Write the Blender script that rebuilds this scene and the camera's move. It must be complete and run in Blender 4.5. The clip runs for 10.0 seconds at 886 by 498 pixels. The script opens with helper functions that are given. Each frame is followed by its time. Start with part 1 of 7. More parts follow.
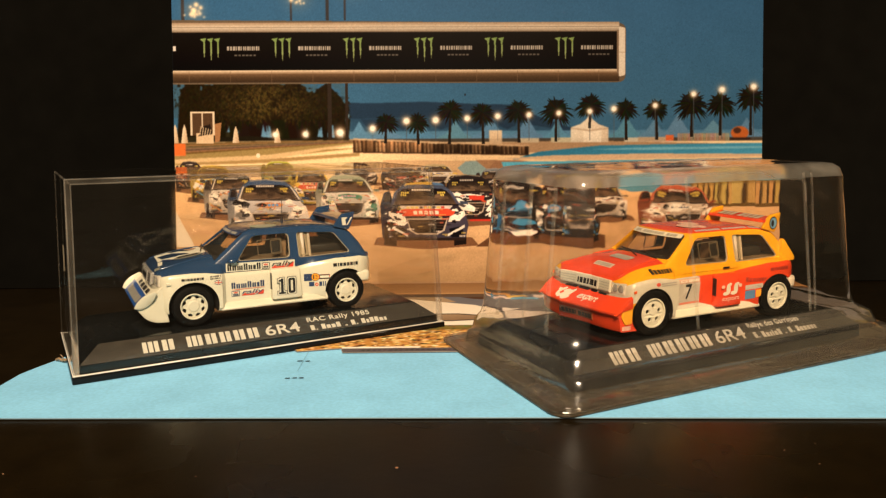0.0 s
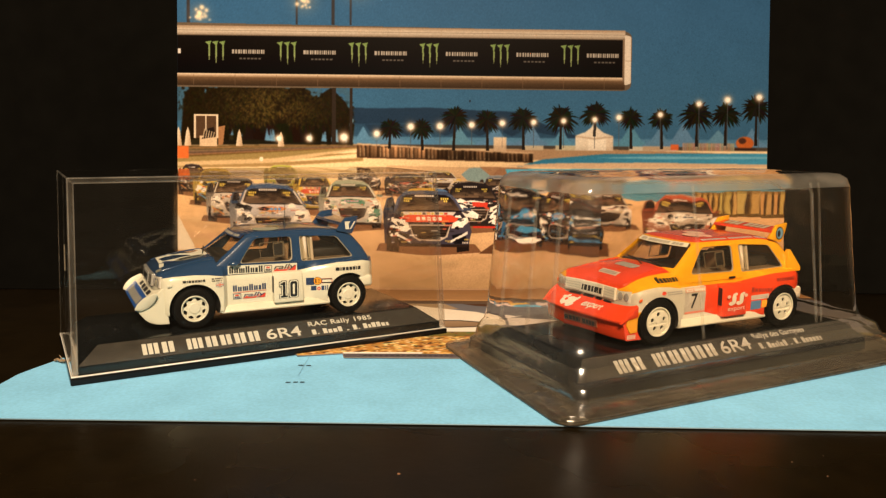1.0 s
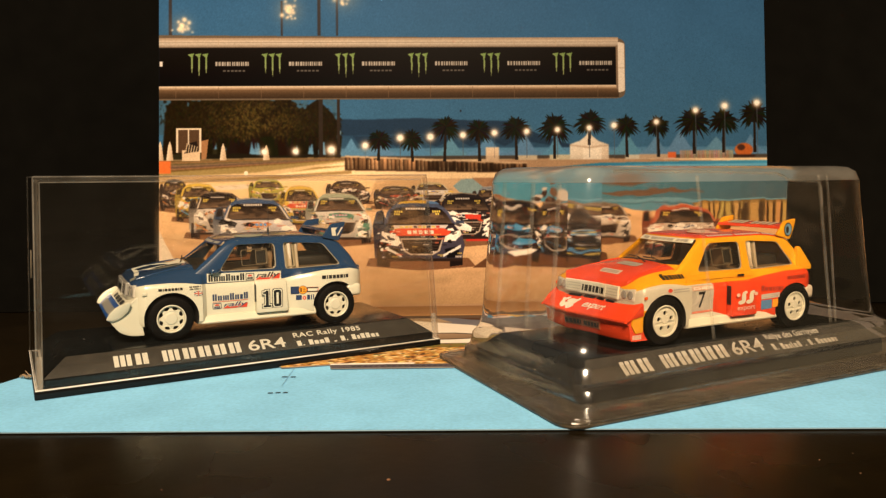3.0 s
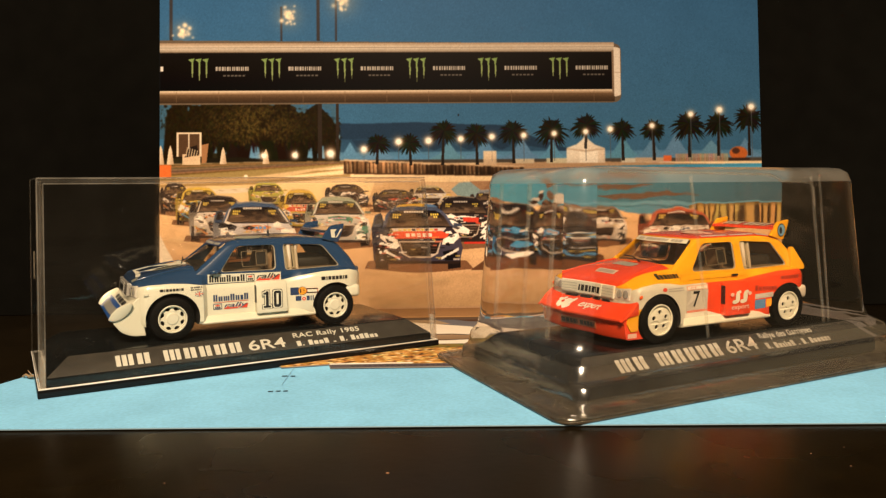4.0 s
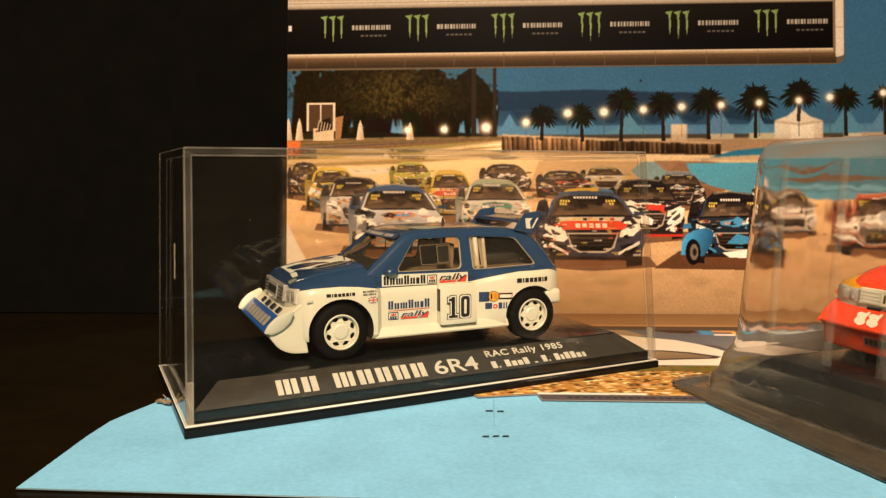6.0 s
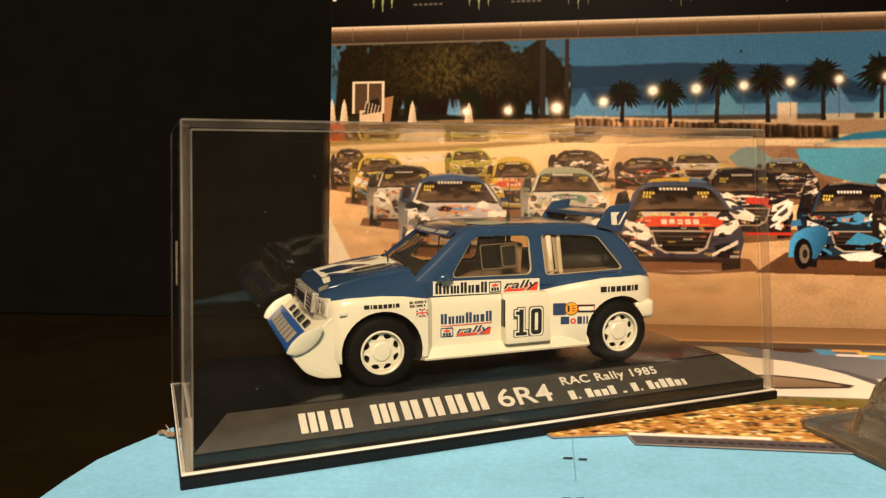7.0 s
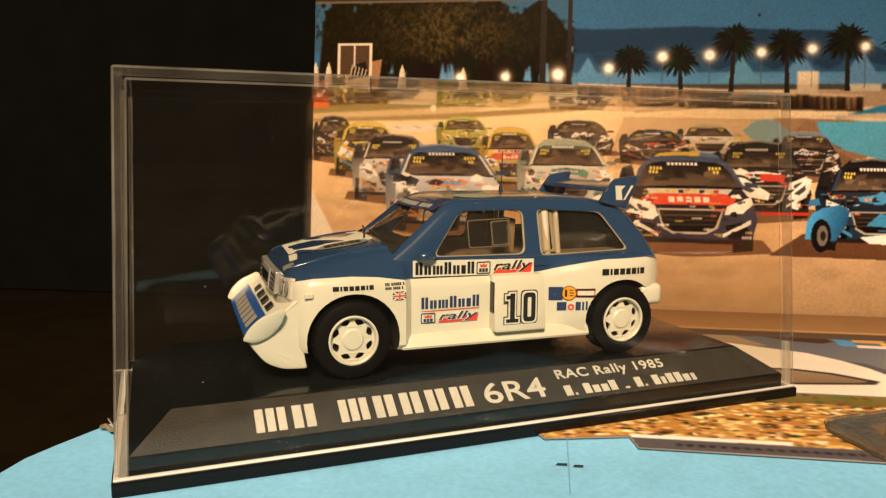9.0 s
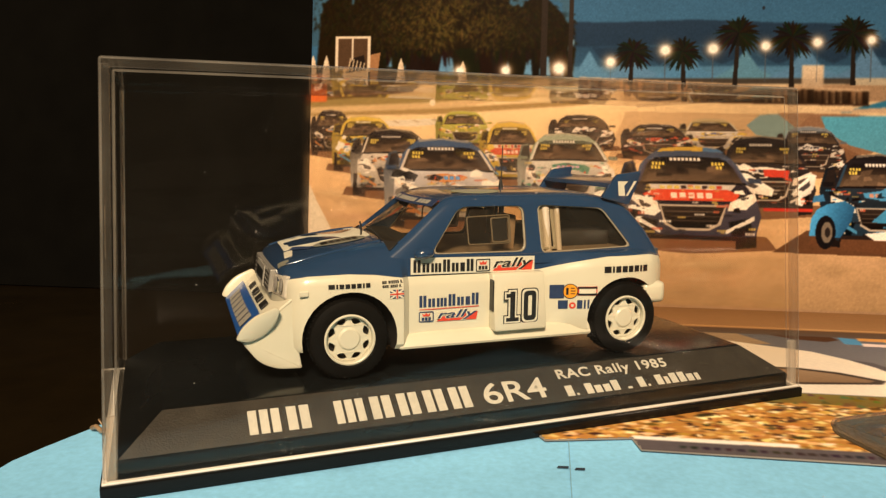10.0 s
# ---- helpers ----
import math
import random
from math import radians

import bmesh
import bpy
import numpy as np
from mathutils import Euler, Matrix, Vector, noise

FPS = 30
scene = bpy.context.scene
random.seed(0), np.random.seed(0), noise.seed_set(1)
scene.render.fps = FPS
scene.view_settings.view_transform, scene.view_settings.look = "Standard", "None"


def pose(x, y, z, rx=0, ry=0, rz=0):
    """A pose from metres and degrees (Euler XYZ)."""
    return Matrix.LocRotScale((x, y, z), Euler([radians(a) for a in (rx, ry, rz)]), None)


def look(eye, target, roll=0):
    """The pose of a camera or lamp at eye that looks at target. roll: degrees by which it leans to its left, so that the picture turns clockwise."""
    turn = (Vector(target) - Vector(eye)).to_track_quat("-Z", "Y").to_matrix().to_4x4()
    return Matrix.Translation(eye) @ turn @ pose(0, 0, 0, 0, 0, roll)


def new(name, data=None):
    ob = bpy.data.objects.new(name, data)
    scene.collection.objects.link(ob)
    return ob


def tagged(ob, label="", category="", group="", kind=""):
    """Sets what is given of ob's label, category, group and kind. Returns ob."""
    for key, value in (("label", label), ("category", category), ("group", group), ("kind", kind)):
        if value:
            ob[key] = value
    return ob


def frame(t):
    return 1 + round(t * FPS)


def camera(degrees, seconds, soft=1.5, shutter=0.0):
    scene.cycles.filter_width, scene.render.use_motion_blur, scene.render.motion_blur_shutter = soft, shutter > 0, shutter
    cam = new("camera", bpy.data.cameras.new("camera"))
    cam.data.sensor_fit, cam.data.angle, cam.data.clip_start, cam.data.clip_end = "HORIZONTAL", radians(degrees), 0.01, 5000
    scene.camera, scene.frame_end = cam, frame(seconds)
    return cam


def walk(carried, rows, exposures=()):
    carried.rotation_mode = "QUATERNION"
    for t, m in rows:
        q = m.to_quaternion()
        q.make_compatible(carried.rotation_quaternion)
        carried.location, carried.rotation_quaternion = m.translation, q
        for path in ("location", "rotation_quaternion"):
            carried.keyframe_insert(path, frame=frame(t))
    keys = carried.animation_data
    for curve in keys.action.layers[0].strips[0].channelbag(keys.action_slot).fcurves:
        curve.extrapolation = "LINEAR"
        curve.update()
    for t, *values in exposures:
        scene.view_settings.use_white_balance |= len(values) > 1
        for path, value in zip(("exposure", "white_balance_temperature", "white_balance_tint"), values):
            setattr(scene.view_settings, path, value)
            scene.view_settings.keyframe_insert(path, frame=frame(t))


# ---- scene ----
cam = camera(61.0, 10.0, soft=1.3)
# seconds, place, turn (degrees)
PATH = [
    (0, 0.00000, 0.00000, 0.07838, 80.836, 0.302, -1.102),
    (0.5, -0.00228, 0.00224, 0.07534, 80.851, -0.057, -1.064),
    (1, -0.00147, 0.00177, 0.07680, 81.530, -0.542, -1.006),
    (1.5, 0.00026, 0.01227, 0.07103, 82.509, -0.465, -1.188),
    (2, -0.00183, 0.01702, 0.06614, 83.863, -0.025, -0.789),
    (2.5, -0.00048, 0.01570, 0.06405, 84.353, 0.191, -1.299),
    (4, -0.00040, 0.01066, 0.06079, 85.088, 0.462, -1.702),
    (4.5, -0.01110, 0.00917, 0.06088, 85.321, 0.139, -1.646),
    (5, -0.02735, 0.01937, 0.06050, 85.047, 0.722, -0.380),
    (5.5, -0.03807, 0.04190, 0.06336, 84.657, 0.275, 1.600),
    (6, -0.04622, 0.06937, 0.05781, 84.215, 0.252, 2.872),
    (6.2, -0.04858, 0.07963, 0.05522, 83.826, 0.426, 4.045),
    (7.3, -0.05007, 0.11788, 0.05474, 83.906, 0.192, 7.533),
    (7.5, -0.04931, 0.12401, 0.05396, 82.606, 0.027, 7.159),
    (8, -0.04910, 0.12636, 0.05337, 82.343, -0.469, 7.128),
    (8.5, -0.04886, 0.12650, 0.05253, 82.562, -0.491, 7.392),
    (9, -0.04889, 0.12658, 0.05240, 82.255, -0.499, 7.389),
    (9.5, -0.04914, 0.12883, 0.05227, 82.033, -0.537, 7.347),
    (10, -0.04910, 0.12990, 0.05227, 81.898, -0.566, 7.381),
]
walk(cam, [(t, pose(x, y, z, rx, ry, rz)) for t, x, y, z, rx, ry, rz in PATH], [(0, 0.0), (7, 0.0), (8.5, -0.04), (10, -0.09)])

# ---- light: a dim room in the evening, one warm ceiling lamp above and behind the camera ----
world = bpy.data.worlds.new("room_dark")
world.use_nodes = True
scene.world = world
world.node_tree.nodes["Background"].inputs[0].default_value = (1.0, 0.82, 0.6, 1)
world.node_tree.nodes["Background"].inputs[1].default_value = 0.02
lamp_data = bpy.data.lights.new("ceiling_lamp", "AREA")
lamp_data.shape, lamp_data.size, lamp_data.energy, lamp_data.color = "DISK", 0.30, 35.6, (0.985, 0.757, 0.515)
lamp = new("ceiling_lamp_light", lamp_data)
lamp.matrix_world = look((0.02, -0.78, 0.92), (0.02, 0.28, 0.03))

M = 0.001  # all things are drawn in millimetres


# ---- materials ----
def lin(c):
    return tuple(((v / 255 + 0.055) / 1.055) ** 2.4 if v > 10 else v / 255 / 12.92 for v in c)


MATS = {}


def mat(name, rgb, rough=0.5, metal=0.0, coat=0.0, vary=0.06, scale=400.0, bump=0.0, bump_scale=900.0, spec=0.5, smudge=0.0):
    """A procedural surface: base colour with two scales of variation, roughness variation and fine relief. Scales are per metre."""
    if name in MATS:
        return MATS[name]
    m = bpy.data.materials.new(name)
    m.use_nodes = True
    nt = m.node_tree
    b = nt.nodes["Principled BSDF"]
    b.inputs["Roughness"].default_value, b.inputs["Metallic"].default_value = rough, metal
    b.inputs["Coat Weight"].default_value, b.inputs["Coat Roughness"].default_value = coat, 0.08
    b.inputs["Specular IOR Level"].default_value = spec
    co = nt.nodes.new("ShaderNodeTexCoord")
    n1, n2 = nt.nodes.new("ShaderNodeTexNoise"), nt.nodes.new("ShaderNodeTexNoise")
    n1.inputs["Scale"].default_value, n2.inputs["Scale"].default_value = scale, scale * 0.09
    n1.inputs["Detail"].default_value = n2.inputs["Detail"].default_value = 4
    for n in (n1, n2):
        nt.links.new(co.outputs["Object"], n.inputs["Vector"])
    add = nt.nodes.new("ShaderNodeMath")
    add.operation = "ADD"
    nt.links.new(n1.outputs["Fac"], add.inputs[0])
    nt.links.new(n2.outputs["Fac"], add.inputs[1])
    ramp = nt.nodes.new("ShaderNodeMapRange")
    ramp.inputs["From Min"].default_value, ramp.inputs["From Max"].default_value = 0.6, 1.4
    ramp.inputs["To Min"].default_value, ramp.inputs["To Max"].default_value = 1 - vary, 1 + vary
    nt.links.new(add.outputs[0], ramp.inputs["Value"])
    mul = nt.nodes.new("ShaderNodeVectorMath")
    mul.operation = "SCALE"
    mul.inputs[0].default_value = rgb
    nt.links.new(ramp.outputs[0], mul.inputs["Scale"])
    nt.links.new(mul.outputs[0], b.inputs["Base Color"])
    if smudge:
        r2 = nt.nodes.new("ShaderNodeMapRange")
        r2.inputs["From Min"].default_value, r2.inputs["From Max"].default_value = 0.35, 0.65
        r2.inputs["To Min"].default_value, r2.inputs["To Max"].default_value = max(0.02, rough - smudge), min(1, rough + smudge)
        nt.links.new(n2.outputs["Fac"], r2.inputs["Value"])
        nt.links.new(r2.outputs[0], b.inputs["Roughness"])
    if bump:
        nb = nt.nodes.new("ShaderNodeTexNoise")
        nb.inputs["Scale"].default_value, nb.inputs["Detail"].default_value = bump_scale, 3
        nt.links.new(co.outputs["Object"], nb.inputs["Vector"])
        bp = nt.nodes.new("ShaderNodeBump")
        bp.inputs["Strength"].default_value, bp.inputs["Distance"].default_value = bump, 0.0004
        nt.links.new(nb.outputs["Fac"], bp.inputs["Height"])
        nt.links.new(bp.outputs[0], b.inputs["Normal"])
    MATS[name] = m
    return m


def film_mat(name, tint, gloss_rough=0.06, haze=0.02, wavy=0.25, most=0.75, bend=0.0, scatter=0.0, least=0.045, wave=0.002, blur=0.0):
    """Thin clear film: light passes straight through, gloss by Fresnel, a pale haze for dust, veils and bright edges.
    """
    m = bpy.data.materials.new(name)
    m.use_nodes = True
    nt = m.node_tree
    nt.nodes.remove(nt.nodes["Principled BSDF"])
    tr, gl, du = nt.nodes.new("ShaderNodeBsdfTransparent"), nt.nodes.new("ShaderNodeBsdfGlossy"), nt.nodes.new("ShaderNodeBsdfDiffuse")
    tr.inputs[0].default_value = (*tint, 1)
    gl.inputs["Roughness"].default_value = gloss_rough
    du.inputs[0].default_value = (0.62, 0.58, 0.5, 1)
    lw, pw, fr = nt.nodes.new("ShaderNodeLayerWeight"), nt.nodes.new("ShaderNodeMath"), nt.nodes.new("ShaderNodeMapRange")
    lw.inputs[0].default_value = 0.5
    pw.operation, pw.inputs[1].default_value = "POWER", 3.6
    fr.inputs["To Min"].default_value, fr.inputs["To Max"].default_value = least, most
    nt.links.new(lw.outputs["Facing"], pw.inputs[0])
    nt.links.new(pw.outputs[0], fr.inputs["Value"])
    m1, m2 = nt.nodes.new("ShaderNodeMixShader"), nt.nodes.new("ShaderNodeMixShader")
    co, no = nt.nodes.new("ShaderNodeTexCoord"), nt.nodes.new("ShaderNodeTexNoise")
    no.inputs["Scale"].default_value, no.inputs["Detail"].default_value = 70, 5
    nt.links.new(co.outputs["Object"], no.inputs["Vector"])
    r = nt.nodes.new("ShaderNodeMapRange")
    r.inputs["From Min"].default_value, r.inputs["From Max"].default_value = 0.3, 0.75
    r.inputs["To Min"].default_value, r.inputs["To Max"].default_value = haze * 0.5, haze * 1.6
    nt.links.new(no.outputs["Fac"], r.inputs["Value"])
    bp, n3 = nt.nodes.new("ShaderNodeBump"), nt.nodes.new("ShaderNodeTexNoise")
    n3.inputs["Scale"].default_value = 55
    bp.inputs["Strength"].default_value, bp.inputs["Distance"].default_value = wavy, wave
    nt.links.new(co.outputs["Object"], n3.inputs["Vector"])
    nt.links.new(n3.outputs["Fac"], bp.inputs["Height"])
    nt.links.new(bp.outputs[0], gl.inputs["Normal"])
    nt.links.new(r.outputs[0], m1.inputs[0])
    through_light = tr.outputs[0]
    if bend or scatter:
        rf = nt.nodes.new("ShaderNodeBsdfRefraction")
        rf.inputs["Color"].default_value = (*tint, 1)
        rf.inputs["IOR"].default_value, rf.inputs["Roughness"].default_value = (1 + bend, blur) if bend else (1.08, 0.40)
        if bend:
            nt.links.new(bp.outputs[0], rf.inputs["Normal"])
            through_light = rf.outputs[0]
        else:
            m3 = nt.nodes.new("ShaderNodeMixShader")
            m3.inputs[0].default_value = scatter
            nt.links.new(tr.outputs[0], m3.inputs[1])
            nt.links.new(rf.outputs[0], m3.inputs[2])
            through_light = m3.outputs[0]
    nt.links.new(through_light, m1.inputs[1])
    nt.links.new(du.outputs[0], m1.inputs[2])
    nt.links.new(fr.outputs[0], m2.inputs[0])
    nt.links.new(m1.outputs[0], m2.inputs[1])
    nt.links.new(gl.outputs[0], m2.inputs[2])
    nt.links.new(m2.outputs[0], nt.nodes["Material Output"].inputs["Surface"])
    MATS[name] = m
    return m


def print_mat(name, rough=0.42, grain=0.055):
    """Printed coated paper: the ink's colour from the mesh, with fine print grain."""
    m = bpy.data.materials.new(name)
    m.use_nodes = True
    nt = m.node_tree
    b = nt.nodes["Principled BSDF"]
    b.inputs["Roughness"].default_value = rough
    b.inputs["Specular IOR Level"].default_value = 0.02
    at, co = nt.nodes.new("ShaderNodeAttribute"), nt.nodes.new("ShaderNodeTexCoord")
    at.attribute_name = "ink"
    n1, n2 = nt.nodes.new("ShaderNodeTexNoise"), nt.nodes.new("ShaderNodeTexNoise")
    n1.inputs["Scale"].default_value, n1.inputs["Detail"].default_value = 900, 3
    n2.inputs["Scale"].default_value, n2.inputs["Detail"].default_value = 60, 5
    add = nt.nodes.new("ShaderNodeMath")
    for n, k in ((n1, 0), (n2, 1)):
        nt.links.new(co.outputs["Object"], n.inputs["Vector"])
        nt.links.new(n.outputs["Fac"], add.inputs[k])
    r = nt.nodes.new("ShaderNodeMapRange")
    r.inputs["From Min"].default_value, r.inputs["From Max"].default_value = 0.6, 1.4
    r.inputs["To Min"].default_value, r.inputs["To Max"].default_value = 1 - grain * 1.5, 1 + grain * 1.5
    nt.links.new(add.outputs[0], r.inputs["Value"])
    mul = nt.nodes.new("ShaderNodeVectorMath")
    mul.operation = "SCALE"
    nt.links.new(at.outputs["Color"], mul.inputs[0])
    nt.links.new(r.outputs[0], mul.inputs["Scale"])
    nt.links.new(mul.outputs[0], b.inputs["Base Color"])
    MATS[name] = m
    return m


PRINT = print_mat("printed_coated_paper")
MATTE_PRINT = print_mat("printed_matte_paper", 0.55, 0.09)
LIGHT_TINT = (0.92, 0.93, 0.83)


def ink(c):
    """Ink reflectance of a colour as it looks under warm light."""
    return tuple(min(0.92, max(0.004, v / t)) for v, t in zip(lin(c), LIGHT_TINT))


# the slight haze lays a reflected veil over the case's inside
ACRYLIC = film_mat("clear_acrylic", (0.985, 0.972, 0.945), 0.015, 0.0022, 0.02, least=0.011)
# scatter added to blur and veil the poster seen through the back wall
ACRYLIC_BACK = film_mat("softening_acrylic", (0.985, 0.97, 0.945), 0.02, 0.002, 0.02, scatter=0.12, least=0.04)
# haze stands for light caught in the wall's cut edges
ACRYLIC_EDGE_LIGHT = film_mat("acrylic_edge_light", (0.90, 0.87, 0.84), 0.2, 0.035, 0.1)
# strong haze paints the pale reflection low in the corners
CORNER_REFLECTION = film_mat("acrylic_corner_reflection", (0.90, 0.86, 0.82), 0.2, 0.22, 0.1)
ACRYLIC_EDGE = film_mat("acrylic_edge", (0.86, 0.82, 0.77), 0.12, 0.17, 0.1)
FILM = film_mat("blister_film", (0.845, 0.765, 0.67), 0.05, 0.004, 0.30, 0.36, bend=0.035, least=0.035, blur=0.05)
FILM_SIDE = film_mat("blister_side_film", (0.93, 0.885, 0.83), 0.06, 0.006, 0.4, 0.36, bend=0.035, least=0.035, blur=0.1)
FILM_BACK = film_mat("blister_back_film", (0.98, 0.96, 0.93), 0.08, 0.012, 1.0, 0.40, bend=0.035, wave=0.005, blur=0.26)
# high haze on bends and ribs puts their pale sheen into the film
FILM_EDGE = film_mat("blister_film_bend", (0.93, 0.90, 0.86), 0.16, 0.12, 0.5, 0.6, bend=0.05, blur=0.3)
FILM_FOOT = film_mat("blister_film_foot", (0.90, 0.85, 0.78), 0.19, 0.034, 0.45, 0.75, bend=0.04, least=0.20)
FILM_CORNER = film_mat("blister_film_corner", (0.94, 0.92, 0.88), 0.22, 0.016, 0.6, 0.6, bend=0.06, least=0.07)
RIB_FILM = film_mat("blister_rib_film", (0.95, 0.92, 0.87), 0.14, 0.11, 0.3, 0.5)
PANE = film_mat("window_plastic", (0.90, 0.86, 0.78), 0.05, 0.02)
BLACK = mat("black_plinth_plastic", (0.005, 0.006, 0.0065), 0.20, vary=0.25, bump=0.05, bump_scale=2500, smudge=0.08, spec=0.4)
# grained black, paler to show the front slope as lit
MATTE_BLACK = mat("grained_lit_black_plastic", (0.034, 0.030, 0.024), 0.55, vary=0.5, scale=2600, bump=0.25, bump_scale=3000, spec=0.3)
GLOSS_BLACK = mat("black_gloss_plastic", (0.006, 0.006, 0.006), 0.16, spec=0.2)
WHITE = mat("white_car_paint", (0.68, 0.655, 0.52), 0.28, coat=0.5, vary=0.03)
DULL_WHITE = mat("dull_white_car_paint", (0.55, 0.52, 0.42), 0.32, coat=0.4, vary=0.04)
BLUE = mat("blue_car_paint", (0.018, 0.050, 0.120), 0.22, coat=0.7, vary=0.06)
RED = mat("red_car_paint", (0.72, 0.060, 0.016), 0.26, coat=0.5, vary=0.05)
YELLOW = mat("yellow_car_paint", (0.80, 0.37, 0.012), 0.26, coat=0.5, vary=0.05)
DARK = mat("dark_interior_plastic", (0.018, 0.016, 0.014), 0.6, vary=0.2)
TUB = mat("brown_interior_plastic", (0.20, 0.145, 0.09), 0.6, vary=0.2)
RUBBER = mat("black_tyre_rubber", (0.0045, 0.0042, 0.004), 0.65, vary=0.2, bump=0.3, spec=0.08)
CREAM = mat("beige_roll_cage_plastic", (0.60, 0.52, 0.41), 0.5)
TRIM = mat("clear_plastic_edge", (0.34, 0.30, 0.22), 0.3, vary=0.25, scale=900)
SLIDER = mat("smoky_plastic_edge", (0.16, 0.13, 0.09), 0.35, vary=0.25, scale=900)
RIM = mat("white_wheel_paint", (0.64, 0.62, 0.50), 0.32, vary=0.04)
SILVER = mat("silver_plastic", (0.62, 0.6, 0.56), 0.25, metal=0.6)
LENS = mat("clear_lamp_plastic", (0.62, 0.58, 0.5), 0.1, coat=1.0, vary=0.25, scale=900)
D_BLACK = mat("black_print", (0.012, 0.012, 0.013), 0.4)
D_WHITE = mat("white_print", (0.70, 0.68, 0.56), 0.4)
D_TEXT = mat("silver_white_print", (0.56, 0.545, 0.475), 0.5, vary=0.15, scale=1500)
# darker copy of the title ink, for its dimming behind the blister film
D_TEXT_DIM = mat("film_dimmed_print", (0.42, 0.38, 0.31), 0.5, vary=0.2, scale=1500)
D_NAVY = mat("navy_print", (0.02, 0.04, 0.11), 0.4)
D_RED = mat("red_print", (0.65, 0.06, 0.03), 0.4)
D_ORANGE = mat("orange_print", (0.82, 0.34, 0.02), 0.4)
D_GREY = mat("grey_print", (0.33, 0.32, 0.29), 0.4)


# ---- mesh helpers ----
def finish(name, bm, materials, parent=None, label="", smooth=None, scale=M):
    bmesh.ops.scale(bm, vec=(scale,) * 3, verts=bm.verts)
    me = bpy.data.meshes.new(name)
    bm.to_mesh(me)
    bm.free()
    for m in materials if isinstance(materials, (list, tuple)) else [materials]:
        me.materials.append(m)
    ob = new(name, me)
    if parent:
        ob.parent = parent
    if label:
        ob["label"] = label
    if smooth is not None:
        me.shade_smooth()
        me.set_sharp_from_angle(angle=radians(smooth))
    return ob


def part(name, bm, materials, parent, label="", smooth=None):
    """One mesh under a thing or part; the bmesh is in millimetres."""
    return finish(name, bm, materials, parent, label, smooth)


def thing(name, m, label, category, group="", kind=""):
    ob = new(name)
    ob.matrix_world = m
    ob.empty_display_size = 0.01
    return tagged(ob, label, category, group, kind)


def box(x0, x1, y0, y1, z0, z1, bevel=0.0, seg=2):
    bm = bmesh.new()
    bmesh.ops.create_cube(bm, size=1)
    for v in bm.verts:
        v.co = ((x0 + x1) / 2 + v.co.x * (x1 - x0), (y0 + y1) / 2 + v.co.y * (y1 - y0), (z0 + z1) / 2 + v.co.z * (z1 - z0))
    if bevel:
        bmesh.ops.bevel(bm, geom=bm.edges[:], offset=bevel, segments=seg, affect="EDGES", profile=0.5)
    return bm


def rounded(points, r, n=4):
    """A closed outline with rounded corners."""
    out = []
    k = len(points)
    rs = r if isinstance(r, (list, tuple)) else [r] * k
    for i in range(k):
        p, a, b = Vector(points[i]), Vector(points[i - 1]), Vector(points[(i + 1) % k])
        da, db = (a - p), (b - p)
        c = min(rs[i], da.length * 0.45, db.length * 0.45)
        if c < 1e-6:
            out.append(tuple(p))
            continue
        s, e = p + da.normalized() * c, p + db.normalized() * c
        for j in range(n + 1):
            t = j / n
            q = s.lerp(p, t).lerp(p.lerp(e, t), t)
            out.append((q.x, q.y))
    return out


def oval(cx, cy, rx, ry, n=24, a0=0.0):
    return [(cx + rx * math.cos(a0 + 2 * math.pi * i / n), cy + ry * math.sin(a0 + 2 * math.pi * i / n)) for i in range(n)]


def from_curve(cu):
    ob = bpy.data.objects.new("tmp", cu)
    me = ob.to_mesh()
    bm = bmesh.new()
    bm.from_mesh(me)
    ob.to_mesh_clear()
    bpy.data.objects.remove(ob)
    bpy.data.curves.remove(cu)
    bmesh.ops.remove_doubles(bm, verts=bm.verts, dist=1e-5)
    return bm


def plate(outer, holes=(), thick=1.0, bevel=0.0):
    """A flat plate in the XY plane with holes and rounded edges."""
    cu = bpy.data.curves.new("tmp", "CURVE")
    cu.dimensions, cu.fill_mode, cu.extrude = "2D", "BOTH", max(1e-4, thick / 2 - bevel)
    cu.bevel_depth, cu.bevel_resolution, cu.offset = bevel, 1, -bevel
    for loop in (outer, *holes):
        sp = cu.splines.new("POLY")
        sp.points.add(len(loop) - 1)
        for p, q in zip(sp.points, loop):
            p.co = (q[0], q[1], 0, 1)
        sp.use_cyclic_u = True
    return from_curve(cu)


def letters(text, size, bold=0.0, spacing=1.0, shear=0.0, thick=0.03):
    cu = bpy.data.curves.new("tmp", "FONT")
    cu.body, cu.size, cu.offset, cu.space_character, cu.shear, cu.extrude = text, size, bold, spacing, shear, thick
    return from_curve(cu)


def stretch_to(bm, x0, x1, y0, y1):
    """Fits a flat drawing to a rectangle."""
    xs, ys = [v.co.x for v in bm.verts], [v.co.y for v in bm.verts]
    for v in bm.verts:
        v.co.x = x0 + (v.co.x - min(xs)) / (max(xs) - min(xs)) * (x1 - x0)
        v.co.y = y0 + (v.co.y - min(ys)) / (max(ys) - min(ys)) * (y1 - y0)
    return bm


